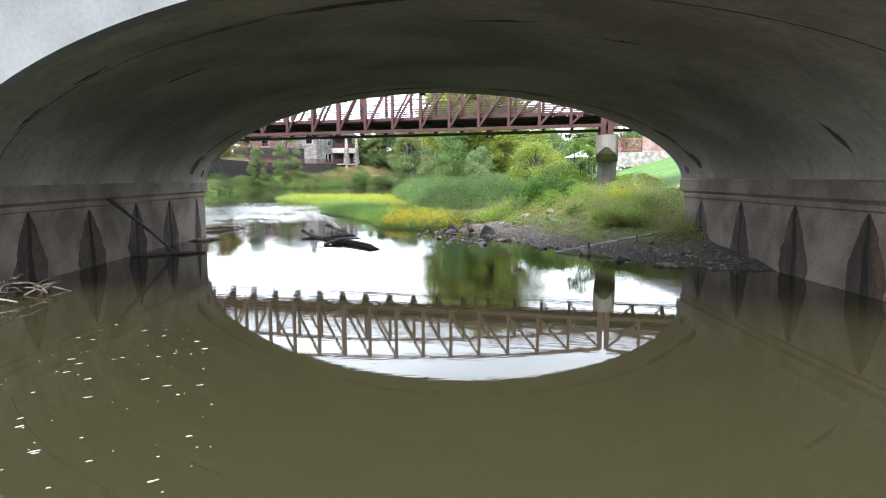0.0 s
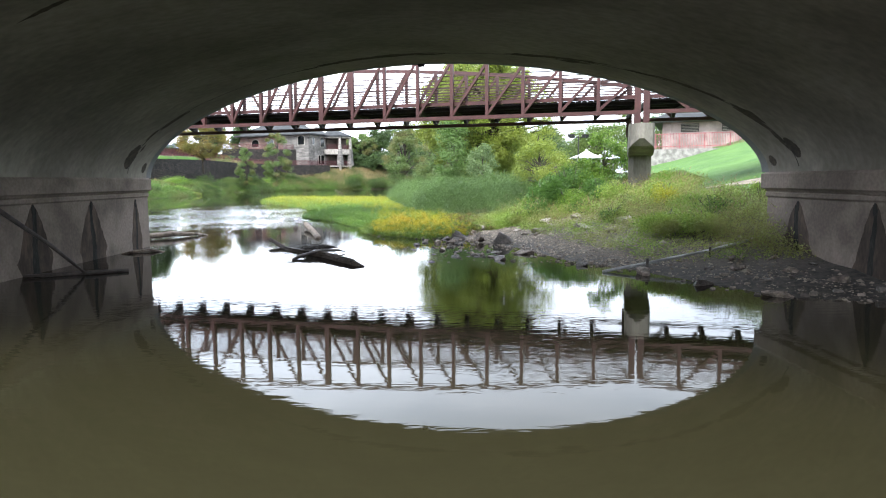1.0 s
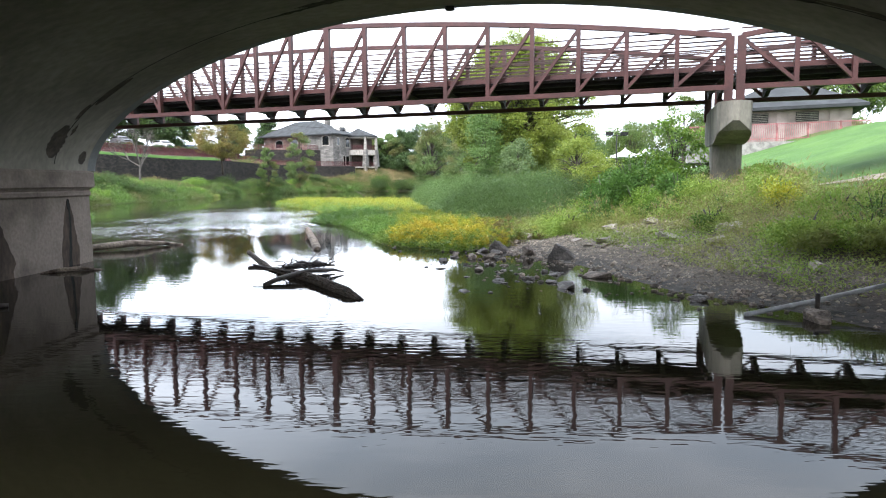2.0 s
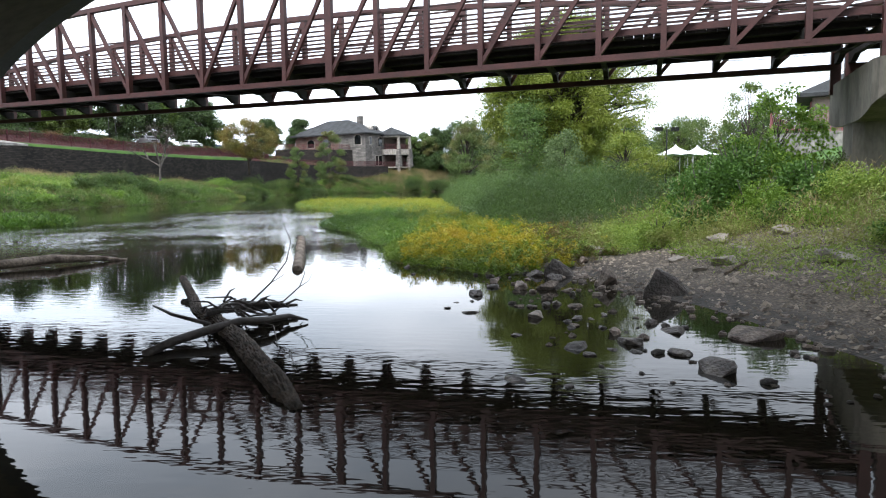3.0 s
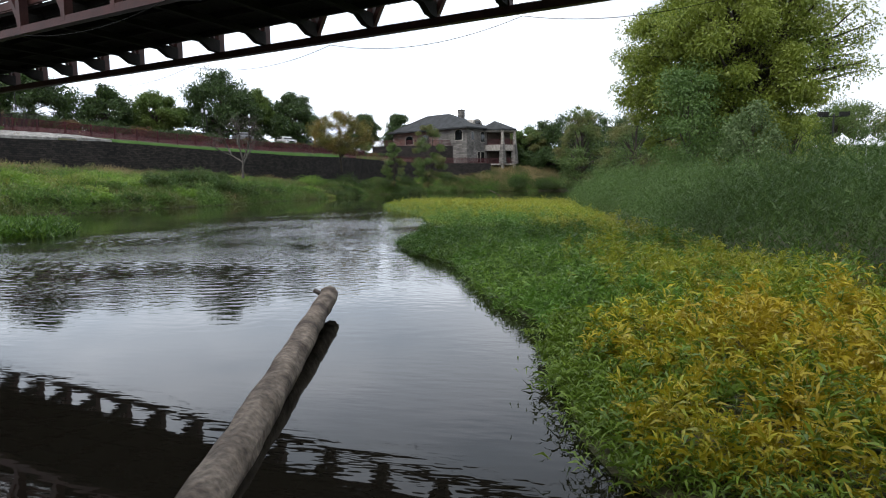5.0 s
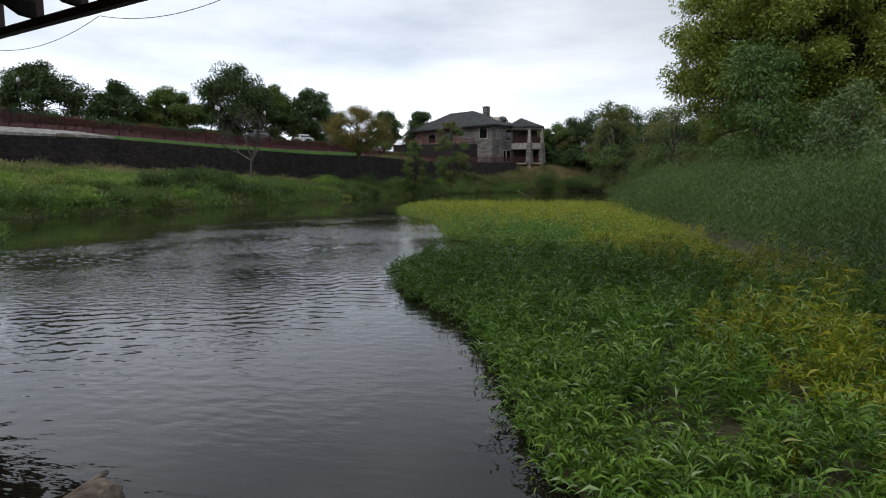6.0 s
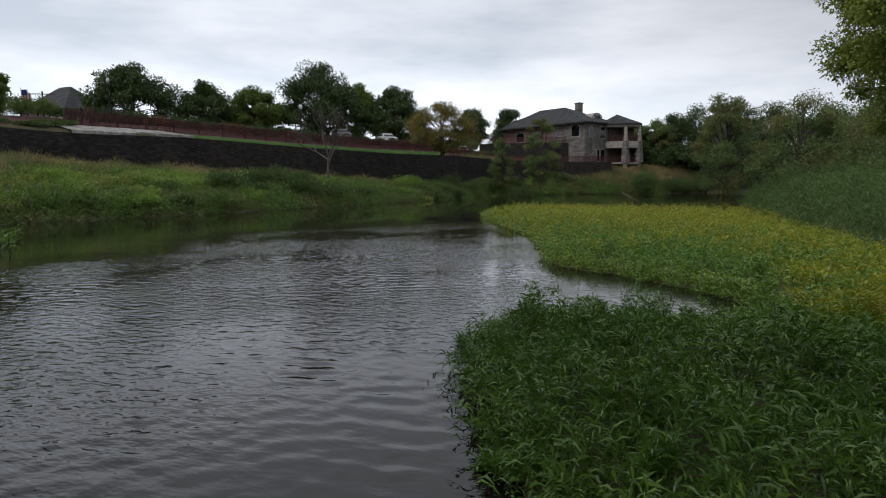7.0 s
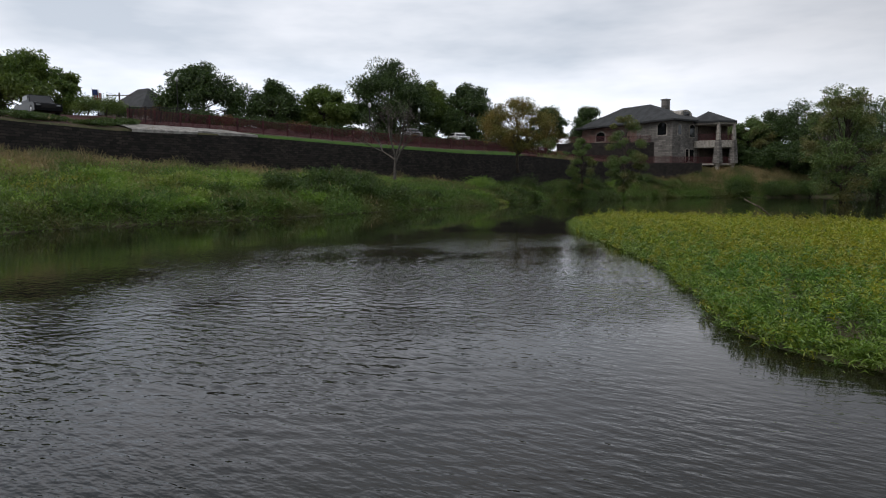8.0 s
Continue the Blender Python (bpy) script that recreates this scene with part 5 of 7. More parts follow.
def weeds(name, label, rs, x, y, z, high, per, leaf, width, mat, spread=0.12, upright=0.5, sag=0.15, top=1.0):
    """Many leafy stems: at each x, y, z a stem of that height with per leaves. top: below 1 gathers the leaves towards the tip."""
    n = len(x)
    t = rs.uniform(0.05, 1.0, (n, per)) ** top
    lean = rs.normal(size=(n, 2)) * 0.18
    bx = x[:, None] + lean[:, :1] * t * high[:, None] + rs.normal(size=(n, per)) * spread * 0.25
    by = y[:, None] + lean[:, 1:] * t * high[:, None] + rs.normal(size=(n, per)) * spread * 0.25
    bz = z[:, None] + t * high[:, None]
    base = np.stack([bx, by, bz], -1).reshape(-1, 3)
    d = rs.normal(size=base.shape)
    d[:, 2] = np.abs(d[:, 2]) * 0.5 + upright
    L = leaf * rs.uniform(0.6, 1.3, len(base))
    ob = part(name, leaf_mesh(name, base, d, L, L * width, sag, leaf > 0.12), mat)
    return tagged(ob, label, "plants", kind="stuff")


ISLAND = SHOAL[:-1] + [(-3.6, 70), (-2.8, 55), (-2.2, 49), (-1.6, 42), (-0.4, 37), (1.5, 35.0), (2.6, 33.5), (2.4, 30.5), (1.5, 29.2)]
rs = np.random.RandomState(11)
TIERS = [(27, 33.4, 2600, 40, 0.105, 0.15), (33.4, 46.2, 5600, 44, 0.108, 0.115), (46.2, 57, 7600, 26, 0.092, 0.15), (57, 76, 9000, 14, 0.135, 0.2)]
beds = {"green": [], "yellow": [], "brown": []}
for y0, y1, count, per, leaf, ratio in TIERS:
    x, y = scatter(rs, ISLAND, 60000)
    keep = (y >= y0) & (y < y1)
    keep &= height(x, y) > -0.06
    x, y = x[keep][:count], y[keep][:count]
    # stems gather in tufts
    x, y = x + 0.15 * np.sin(x * 11 + 3 * np.sin(y * 5)) + rs.normal(size=len(x)) * 0.05, y + 0.15 * np.sin(y * 10 + 3 * np.sin(x * 6)) + rs.normal(size=len(x)) * 0.05
    shore = np.abs(near_line(SHORE_R, x, y)) * np.where(inside(LAND_R, x, y), 1, -1)
    blot = bump_noise(x, y, 0.9) + 0.6 * bump_noise(x + 7, y, 2.3)
    want = np.where(y < 48.1, np.clip((shore - np.interp(y, [32, 34, 37, 40], [-0.05, 0.6, 1.2, 2.6])) * np.interp(y, [33, 35, 40], [2.0, 1.2, 0.6]), 0, 0.60), np.clip((shore - 1.4) * 0.25, 0.04, 0.7))
    want = want * np.interp(y, [36.5, 38.5, 45, 47], [1.0, 0.15, 0.15, 1.0])
    # a yellow belt between the green bed and the thicket, and gold along the back of the upper shoal
    belt = (y > 40.3) & (y < 48) & (x > np.interp(y, [40.3, 42, 44, 46, 48], [-1.9, -3.3, -4.5, -4.3, -4.6]))
    want = np.where(belt, 0.70, want)
    want = np.where(y > 50, np.clip((x + 9.5 + 0.10 * (y - 50)) * 0.10 + (y - 52) * 0.055, 0.05, 0.85), want)
    yellow = rs.uniform(0, 1, len(x)) < want + 0.35 * blot * (want > 0.03)
    brown = (rs.uniform(0, 1, len(x)) < np.clip((x + 0.4 - np.interp(y, [28, 31, 35, 42, 60], [0.9, 0.9, 0.4, -1.0, -2.3])) * 0.9, 0, 0.85)) & yellow
    high = rs.uniform(0.14, 0.38, len(x)) * np.interp(y, [31, 35, 40.5, 43.2, 45.5, 46.5], [0.78, 1.25, 1.25, 0.85, 0.9, 1.0]) * (1 + 0.32 * blot) * (1 + 0.45 * bump_noise(x + 3, y + 1, 3.1)) * np.clip(0.62 + shore * 0.8, 0.5, 1) * np.where(yellow, 1.05, 1.0)
    z = np.maximum(height(x, y), -0.04) - 0.03
    for key, mask in (("green", ~yellow), ("yellow", yellow & ~brown), ("brown", brown)):
        beds[key].append((x[mask], y[mask], z[mask], high[mask], per, leaf, ratio))
bed_leaves = {("green", True, False): M_SHOALW, ("green", False, False): M_GREEN, ("green", False, True): M_SHOALW, ("yellow", True, False): M_AMBER, ("yellow", False, False): M_GOLD, ("yellow", False, True): M_GOLD,
        ("brown", True, False): M_BROWNW, ("brown", False, False): M_BROWNW, ("brown", False, True): M_BROWNW}
for key, label in (("green", "dense green smartweed on the low shoal"), ("yellow", "yellowing smartweed on the low shoal"), ("brown", "browning weeds at the edge of the thicket")):
    for x, y, z, high, per, leaf, ratio in beds[key]:
        if len(x):
            weeds("smartweed_" + key, label, rs, x, y, z, high, per, leaf, ratio, bed_leaves[key, y.max() < 34, y.min() > 46], 0.10, 0.6, 0.3, 0.55)

edge = []
for (ax, ay), (bx, by) in zip(SHOAL[1:-2], SHOAL[2:-1]):
    k = int(math.hypot(bx - ax, by - ay) * (34 if ay < 50 else 22))
    t = rs.uniform(0, 1, k)
    nx, ny = by - ay, -(bx - ax)
    o = rs.normal(0.18, 0.08, k) / math.hypot(nx, ny)
    edge.append(np.stack([ax + (bx - ax) * t + nx * o, ay + (by - ay) * t + ny * o], 1))
edge = np.concatenate(edge)
for y0, y1, mat, label in ((0, 33.5, M_SHOALW, "fresh green smartweed overhanging the near waterline"), (33.5, 45.2, M_GREEN, "green smartweed overhanging the shoal's waterline"), (45.2, 99, M_SHOALW, "fresh smartweed overhanging the upper shoal's waterline")):
    x, y = edge[(edge[:, 1] >= y0) & (edge[:, 1] < y1)].T
    weeds("edge_smartweed", label, rs, x, y, np.maximum(height(x, y), 0.0) - 0.03, rs.uniform(0.10, 0.28, len(x)), 34, 0.11, 0.13, mat, 0.5, 0.35, 0.5, 0.8)
THICKET = [(-4.2, 71), (-3.0, 55), (-1.9, 49), (-0.9, 43), (-0.6, 37.6), (-0.1, 35.6), (1.2, 34.8), (2.6, 34.4), (5.2, 34.6), (5.8, 40), (6.5, 60), (3.5, 73)]
x, y = scatter(rs, THICKET, 3800)
edge = np.abs(near_line(THICKET + THICKET[:1], x, y))
high = np.clip(0.9 + edge * 0.75, 0.7, 1.9) * rs.uniform(0.75, 1.15, len(x)) * (1 + 0.12 * bump_noise(x, y, 0.8))
weeds("willow_thicket", "dense grey-green thicket of young willows", rs, x, y, height(x, y), high, 72, 0.125, 0.17, M_SHRUB, 0.7, 0.9)

SLOPE = [(8.2, 19), (7.0, 22), (6.0, 25), (5.0, 28.5), (3.0, 31), (2.6, 34.2), (6, 36), (7, 44), (10.0, 46), (9.6, 38), (9.8, 28), (10.2, 22), (10, 18)]
x, y = scatter(rs, SLOPE, 6000)
clump = bump_noise(x, y, 0.9) + bump_noise(x + 3, y - 5, 0.4)
keep = (rs.uniform(-1.2, 1.2, len(x)) < clump + 0.4 * (x - 5.4)) & (y > 19.9)
x, y, clump = x[keep], y[keep], clump[keep]
high = rs.uniform(0.2, 0.6, len(x)) * (1.2 + 0.4 * clump)
straw = rs.uniform(0, 1, len(x)) < 0.30
weeds("bank_weeds", "bright green weeds on the gravel bank", rs, x[~straw], y[~straw], height(x[~straw], y[~straw]), high[~straw], 34, 0.085, 0.25, M_WEED, 0.8)
weeds("straw_weeds", "straw-coloured seeding grass on the gravel bank", rs, x[straw], y[straw], height(x[straw], y[straw]), high[straw] * 1.25, 20, 0.2, 0.08, M_DRYG, 0.6, 1.6)
x, y = scatter(rs, [(5.2, 20.5), (8.4, 19), (7.4, 25), (5.8, 29), (3.2, 30.5), (3.4, 27)], 800)
weeds("shore_weeds", "low weeds pushing through the gravel", rs, x, y, height(x, y), rs.uniform(0.08, 0.34, len(x)), 22, 0.075, 0.25, M_WEED, 0.6)
x, y = scatter(rs, [(1.6, 30.2), (2.2, 33.8), (5.0, 35.0), (6.2, 31.5), (4.4, 30.2)], 900)
weeds("shore_weeds", "knee-high weeds behind the gravel", rs, x, y, height(x, y), rs.uniform(0.2, 0.55, len(x)), 26, 0.08, 0.25, M_WEED, 0.7)
weeds("shore_weeds", "sparse small weeds among the gravel", rs, x, y, height(x, y), rs.uniform(0.08, 0.22, len(x)), 16, 0.08, 0.3, M_WEED, 0.5)

# the far bank
rs = np.random.RandomState(21)
LEFT = SHORE_L[2:17] + [(-22, 156), (-31, 149), (-39, 135)] + BLOCK_WALL[::-1] + [(-30, 34)]
x, y = scatter(rs, LEFT, 40000)
x, y = x + rs.normal(size=len(x)) * 0.5, y + rs.normal(size=len(x)) * 0.5
dl = np.abs(near_line(SHORE_L, x, y))
to_wall = np.abs(near_line(BLOCK_WALL, x, y))
dry = rs.uniform(0, 1, len(x)) < np.maximum(np.clip((dl - np.interp(y, [50, 60, 66, 98, 112], [6.0, 7.5, 12.0, 12.0, 5.0])) / 3, 0.06, 0.92), np.where(((y > 104) & (to_wall < 3.2)) | (to_wall < np.interp(y, [50, 58, 66, 74], [9.0, 8.0, 5.0, 1.8])), 0.85, 0.0))
high = rs.uniform(0.35, 0.9, len(x)) * (1.1 + 0.5 * bump_noise(x, y, 0.45))
z = np.maximum(height(x, y), 0.0) - 0.05
weeds("bank_grass", "green grass and weeds on the far bank", rs, x[~dry], y[~dry], z[~dry], high[~dry], 12, 0.32, 0.16, M_TALLG, 0.8, 0.9)
weeds("dry_grass", "dry straw-coloured grass on the far bank", rs, x[dry], y[dry], z[dry], high[dry], 12, 0.38, 0.10, M_DRYG, 0.8, 1.4)
edge = []
for (ax, ay), (bx, by) in zip(SHORE_L[2:16], SHORE_L[3:17]):
    k = int(math.hypot(bx - ax, by - ay) * 30)
    t = rs.uniform(0, 1, k)
    nx, ny = -(by - ay), bx - ax
    o = rs.normal(0.25, 0.45, k) / math.hypot(nx, ny)
    edge.append(np.stack([ax + (bx - ax) * t + nx * o, ay + (by - ay) * t + ny * o], 1))
edge = np.concatenate(edge)
x, y = edge[:, 0], edge[:, 1]
weeds("edge_weeds", "dark weeds overhanging the far waterline", rs, x, y, np.maximum(height(x, y), 0.0) - 0.05, rs.uniform(0.2, 0.75, len(x)), 12, 0.26, 0.2, M_TALLG, 0.8, 0.6, 0.5)
HOUSE_SLOPE = [(-38, 134), (-30, 147), (-22, 153), (-14, 160), (-5, 163), (-3, 158), (-13, 149.5), (-25, 142.5), (-33, 131)]
x, y = scatter(rs, HOUSE_SLOPE, 7000)
dry = rs.uniform(0, 1, len(x)) < np.clip(np.abs(near_line(SHORE_L, x, y)) / 4 - 0.1, 0.05, 0.9)
for nm, lb, mask, mt in (("dry_grass", "dry straw-coloured grass below the stone house", dry, M_DRYG), ("bank_grass", "green weeds below the stone house", ~dry, M_TALLG)):
    weeds(nm, lb, rs, x[mask], y[mask], height(x[mask], y[mask]) - 0.05, rs.uniform(0.5, 1.1, mask.sum()), 14, 0.42, 0.13, mt, 1.0, 1.2)
for lb, mt, poly, k in (("yellowing weeds among the bank grass", M_LIME, [(-41, 58), (-45, 66), (-44, 72), (-39.5, 68), (-37, 60)], 150), ("leafy weeds along the far bank", M_WEED, [(-36, 50), (-46, 52), (-48, 72), (-46, 92), (-42, 100), (-41.8, 86), (-38.5, 72), (-39, 64), (-35.4, 56)], 1500),
                         ("fresh green weeds along the far bank", M_BRIGHT, [(-36, 50), (-44, 52), (-46, 72), (-44.5, 92), (-41, 112), (-37.5, 120), (-41.5, 104), (-41.8, 86), (-38.5, 72), (-39, 64), (-35.4, 56)], 1600)):
    x, y = scatter(rs, poly, 9000)
    patch = bump_noise(x + 5 * k, y, 0.35) + 0.6 * bump_noise(x, y + k, 0.9) > 0.35
    x, y = x[patch][:k], y[patch][:k]
    weeds("tall_weeds", lb, rs, x, y, height(x, y) - 0.05, rs.uniform(0.6, 1.25, len(x)), 26, 0.2, 0.32, mt, 1.4, 0.5)
ISLET = [(-21.0, 43.2), (-19.3, 43.7), (-20.3, 46.0), (-24.8, 50.0), (-29, 49.5), (-28, 46)]
x, y = scatter(rs, ISLET, 1500)
weeds("islet_grass", "low green grass islet in the shallows", rs, x, y, 0 * x - 0.1, rs.uniform(0.25, 0.5, len(x)), 10, 0.3, 0.2, M_GREEN, 0.5, 1.0)


# ---- driftwood ----
def driftwood():
    rr = random.Random(4)
    # bleached log lying with its far end raised
    a, b = Vector((-4.19, 29.05, 0.0)), Vector((-5.63, 34.20, 0.21))
    pts = [a + (b - a) * t + Vector((0.012 * math.sin(5 * t), 0, 0)) for t in [i / 24 for i in range(25)]]
    radii = [0.10] + [0.122 - 0.0006 * i for i in range(1, 23)] + [0.105, 0.085]
    log = part("driftwood_log", Soup().bark(pts, radii, 0.12, 2.2, 0.7, 44, 0.03), M_LOG)
    tagged(log, "bleached barkless log lying in the shallow river", "log")
    part("branch_stub", Soup().tube([(-5.56, 33.9, 0.22), (-5.71, 33.86, 0.30)], [0.035, 0.025], 8), M_BRANCH, log)
    for k, (dx, dz, ln) in enumerate(((-0.06, 0.05, 0.16), (0.05, 0.02, 0.10), (0.0, -0.05, 0.08))):
        q = b + Vector((dx, -0.04, dz))
        part("splinter", Soup().tube([tuple(q - (b - a).normalized() * 0.12), tuple(q + (b - a).normalized() * ln)], [0.055, 0.012], 7, 0.2, rr), M_LOG, log)
    # ridged snag with crossing branches
    snag = thing("fallen_snag", "ridged grey-brown snag with crossing branches, lying in the river", "driftwood", (-3.4, 23.9, 0))
    low = [Vector((1.62, -2.75, -0.05)), Vector((1.3, -2.25, 0.03)), Vector((0.35, -0.75, 0.06)), Vector((-0.25, 0.1, 0.05)), Vector((-0.95, 1.05, -0.02)), Vector((-1.3, 1.7, 0.03)), Vector((-1.98, 2.75, 0.20))]
    part("stem", Soup().bark(low, (0.075, 0.100, 0.098, 0.085, 0.075, 0.070, 0.055), 0.36, 8.0, 1.5, 110, 0.02), M_SNAG, snag)
    part("branch", Soup().tube([(-0.4, -1.29, 0.02), (-0.27, -0.94, 0.07), (-0.04, -0.65, 0.12), (0.2, -0.32, 0.15), (0.47, -0.14, 0.13), (0.59, 0.28, 0.09), (0.82, 0.34, 0.03)], [0.045, 0.05, 0.05, 0.046, 0.042, 0.036, 0.010], 12, 0.10, rr), M_BRANCH, snag)
    part("branch", Soup().tube([(-1.08, 0.16, 0.24), (-0.67, -0.18, 0.2), (-0.1, -0.43, 0.14)], [0.014, 0.022, 0.026], 7, 0.06, rr), M_BRANCH, snag)
    part("branch", Soup().tube([(-0.55, 0.5, 0.10), (-0.1, 0.45, 0.20), (0.4, 0.85, 0.12)], [0.03, 0.05, 0.025], 9, 0.25, rr), M_BRANCH, snag)
    part("branch", Soup().tube([(-0.5, 0.7, 0.06), (0.1, 0.75, 0.12), (0.5, 0.95, 0.1)], [0.03, 0.04, 0.02], 9, 0.25, rr), M_BRANCH, snag)
    part("branch", Soup().tube([(-0.35, 0.05, 0.16), (0.1, 0.5, 0.2), (0.35, 0.75, 0.16)], [0.03, 0.035, 0.03], 7, 0.12, rr), M_BRANCH, snag)
    part("twig", Soup().tube([(-0.1, 0.6, 0.12), (0.14, 0.95, 0.40), (0.26, 1.3, 0.66), (0.28, 1.45, 0.92), (0.12, 1.6, 1.2)], [0.013, 0.011, 0.009, 0.007, 0.003], 6), M_BRANCH, snag)
    for k in range(34):
        c = Vector((rr.uniform(-0.6, 0.5), rr.uniform(0.0, 0.8), rr.uniform(0.06, 0.2)))
        e = c + Vector((rr.uniform(-0.5, 0.25), rr.uniform(-0.3, 0.4), rr.uniform(-0.06, 0.14)))
        q = (c + e) / 2 + Vector((rr.uniform(-0.08, 0.08), rr.uniform(-0.08, 0.08), 0.04))
        part("twig", Soup().tube([tuple(c), tuple(q), tuple(e)], [0.016, 0.013, 0.004], 6), M_BRANCH, snag)
    for p, q, e in (((0.14, 0.95, 0.40), (0.3, 1.0, 0.5), (0.36, 1.1, 0.66)), ((0.2, 1.1, 0.52), (0.1, 1.2, 0.62), (0.06, 1.25, 0.78)), ((0.27, 1.4, 0.8), (0.36, 1.45, 0.9), (0.38, 1.5, 1.02)), ((0.52, 1.0, 0.34), (0.64, 1.05, 0.42), (0.68, 1.1, 0.54))):
        part("twig", Soup().tube([p, q, e], [0.006, 0.004, 0.002], 5), M_BRANCH, snag)
    part("twig", Soup().tube([(0.26, 1.3, 0.66), (0.2, 1.4, 0.82), (0.22, 1.45, 0.95)], [0.006, 0.004, 0.002], 5), M_BRANCH, snag)
    part("twig", Soup().tube([(0.3, 0.7, 0.12), (0.52, 1.0, 0.34), (0.56, 1.15, 0.52), (0.46, 1.2, 0.6)], [0.010, 0.008, 0.006, 0.003], 5), M_BRANCH, snag)
    part("twig", Soup().tube([(0.2, -0.1, 0.14), (0.6, -0.3, 0.1), (0.85, -0.9, 0.0)], [0.009, 0.008, 0.004], 5), M_BRANCH, snag)
    # logs beside the left wall
    s = Soup().tube([(-11.4, 28.2, 0.02), (-10.5, 29.1, 0.13), (-9.9, 29.8, 0.16), (-9.3, 30.5, 0.10), (-8.9, 31.0, 0.0)], [0.10, 0.085, 0.10, 0.065, 0.03], 10, 0.16, rr)
    tagged(part("driftwood_log", s, M_LOG), "pale log stranded by the bridge foot", "log")
    s = Soup().tube([(-9.25, 24.5, 0.0), (-8.95, 24.7, 0.05), (-8.6, 24.9, 0.06), (-8.2, 25.1, 0.0)], [0.02, 0.05, 0.05, 0.015], 9, 0.2, rr)
    tagged(part("driftwood_log", s, M_LOG), "short pale log by the bridge foot", "log")
    s = Soup().tube([(-9.2, 19.75, 0.06), (-8.5, 20.2, 0.03), (-7.9, 20.35, 0.05), (-7.3, 20.7, 0.03)], [0.03, 0.05, 0.055, 0.03], 9, 0.25, rr)
    tagged(part("driftwood_log", s, M_BRANCH), "dark waterlogged log along the wall", "log")
    s = Soup().tube([(-9.32, 18.75, 1.84), (-9.0, 19.2, 1.36), (-8.55, 19.8, 0.72), (-8.1, 20.25, 0.06)], [0.07, 0.05, 0.042, 0.035], 9, 0.14, rr)
    tagged(part("leaning_branch", s, M_BRANCH), "dark branch leaning on the bridge wall", "branch")


driftwood()


# ---- rocks ----
def rock(x, y, z, size, mat, label, seed, flat=0.6, group="rocks in the shallows", wedge=False):
    """An angular stone: the hull of some random corners, its edges worn round."""
    rr = random.Random(seed)
    bm = bmesh.new()
    if wedge:
        for v in ((-1.0, -0.5, -0.5), (-0.95, 0.6, -0.5), (1.1, -0.45, -0.5), (0.95, 0.6, -0.5), (-1.0, -0.45, 0.1), (-0.5, -0.15, 1.0), (-0.3, 0.3, 0.95), (0.25, -0.05, 0.62), (1.05, 0.0, -0.1)):
            bm.verts.new(v)
    else:
        for _ in range(15):
            v = Vector((rr.uniform(-1, 1), rr.uniform(-0.8, 0.8), rr.uniform(-0.8, 0.8)))
            bm.verts.new(v * (rr.uniform(0.75, 1.0) / max(0.55, v.length)) * 0.98)
    hull = bmesh.ops.convex_hull(bm, input=bm.verts)
    bmesh.ops.delete(bm, geom=[g for g in hull["geom_interior"] if isinstance(g, bmesh.types.BMVert)], context="VERTS")
    bmesh.ops.dissolve_limit(bm, angle_limit=0.22, verts=bm.verts, edges=bm.edges)
    bmesh.ops.bevel(bm, geom=list(bm.edges), offset=0.07, segments=2, profile=0.6, affect="EDGES", clamp_overlap=True)
    bmesh.ops.triangulate(bm, faces=bm.faces)
    bmesh.ops.subdivide_edges(bm, edges=[e for e in bm.edges if e.calc_length() > 0.35], cuts=2, use_grid_fill=True)
    for v in bm.verts:
        v.co += v.co.normalized() * (noise.noise(v.co * 2.3 + Vector((seed, 0, 0))) * 0.07 + noise.noise(v.co * 7.0 + Vector((0, seed, 0))) * 0.03)
        v.co = Vector((v.co.x * size, v.co.y * size * 0.8, v.co.z * size * flat))
    me = bpy.data.meshes.new("rock")
    bm.to_mesh(me)
    bm.free()
    ob = part("rock", me, mat)
    ob.location, ob.rotation_euler = (x, y, z), (0, 0, rr.uniform(-0.25, 0.1) if wedge else rr.uniform(0, 6.28))
    return tagged(ob, label, "rock", group=group)


# x, y, half width, height for its width, and the kind: 0 dry, 1 wet, 2 awash, 3 dark wedge, 4 block, 5 pale
STONES_SHORE = [(-0.55, 26.26, 0.168, 0.5, 1), (-0.58, 25.7, 0.036, 0.6, 1), (-0.8, 25.58, 0.047, 0.3, 1), (-0.9, 25.17, 0.056, 0.4, 1), (-0.58, 24.88, 0.145, 0.2, 2), (-0.25, 27.52, 0.144, 0.5, 0), (-0.28, 26.96, 0.127, 0.45, 1), (0.17, 26.83, 0.192, 0.6, 0), (0.1, 27.3, 0.082, 0.5, 0), (0.62, 26.83, 0.231, 0.6, 0), (0.8, 27.75, 0.188, 0.5, 1), (0.59, 28.97, 0.213, 0.7, 0), (0.49, 28.26, 0.206, 0.45, 1), (1.54, 29.4, 0.169, 0.6, 0), (0.88, 26.61, 0.145, 0.3, 0), (0.96, 26.28, 0.113, 0.5, 1), (0.5, 25.8, 0.105, 0.8, 0), (0.62, 25.46, 0.088, 0.7, 1), (0.34, 26.47, 0.081, 0.6, 0), (0.23, 25.33, 0.057, 0.5, 1), (0.86, 25.35, 0.145, 0.3, 0)]
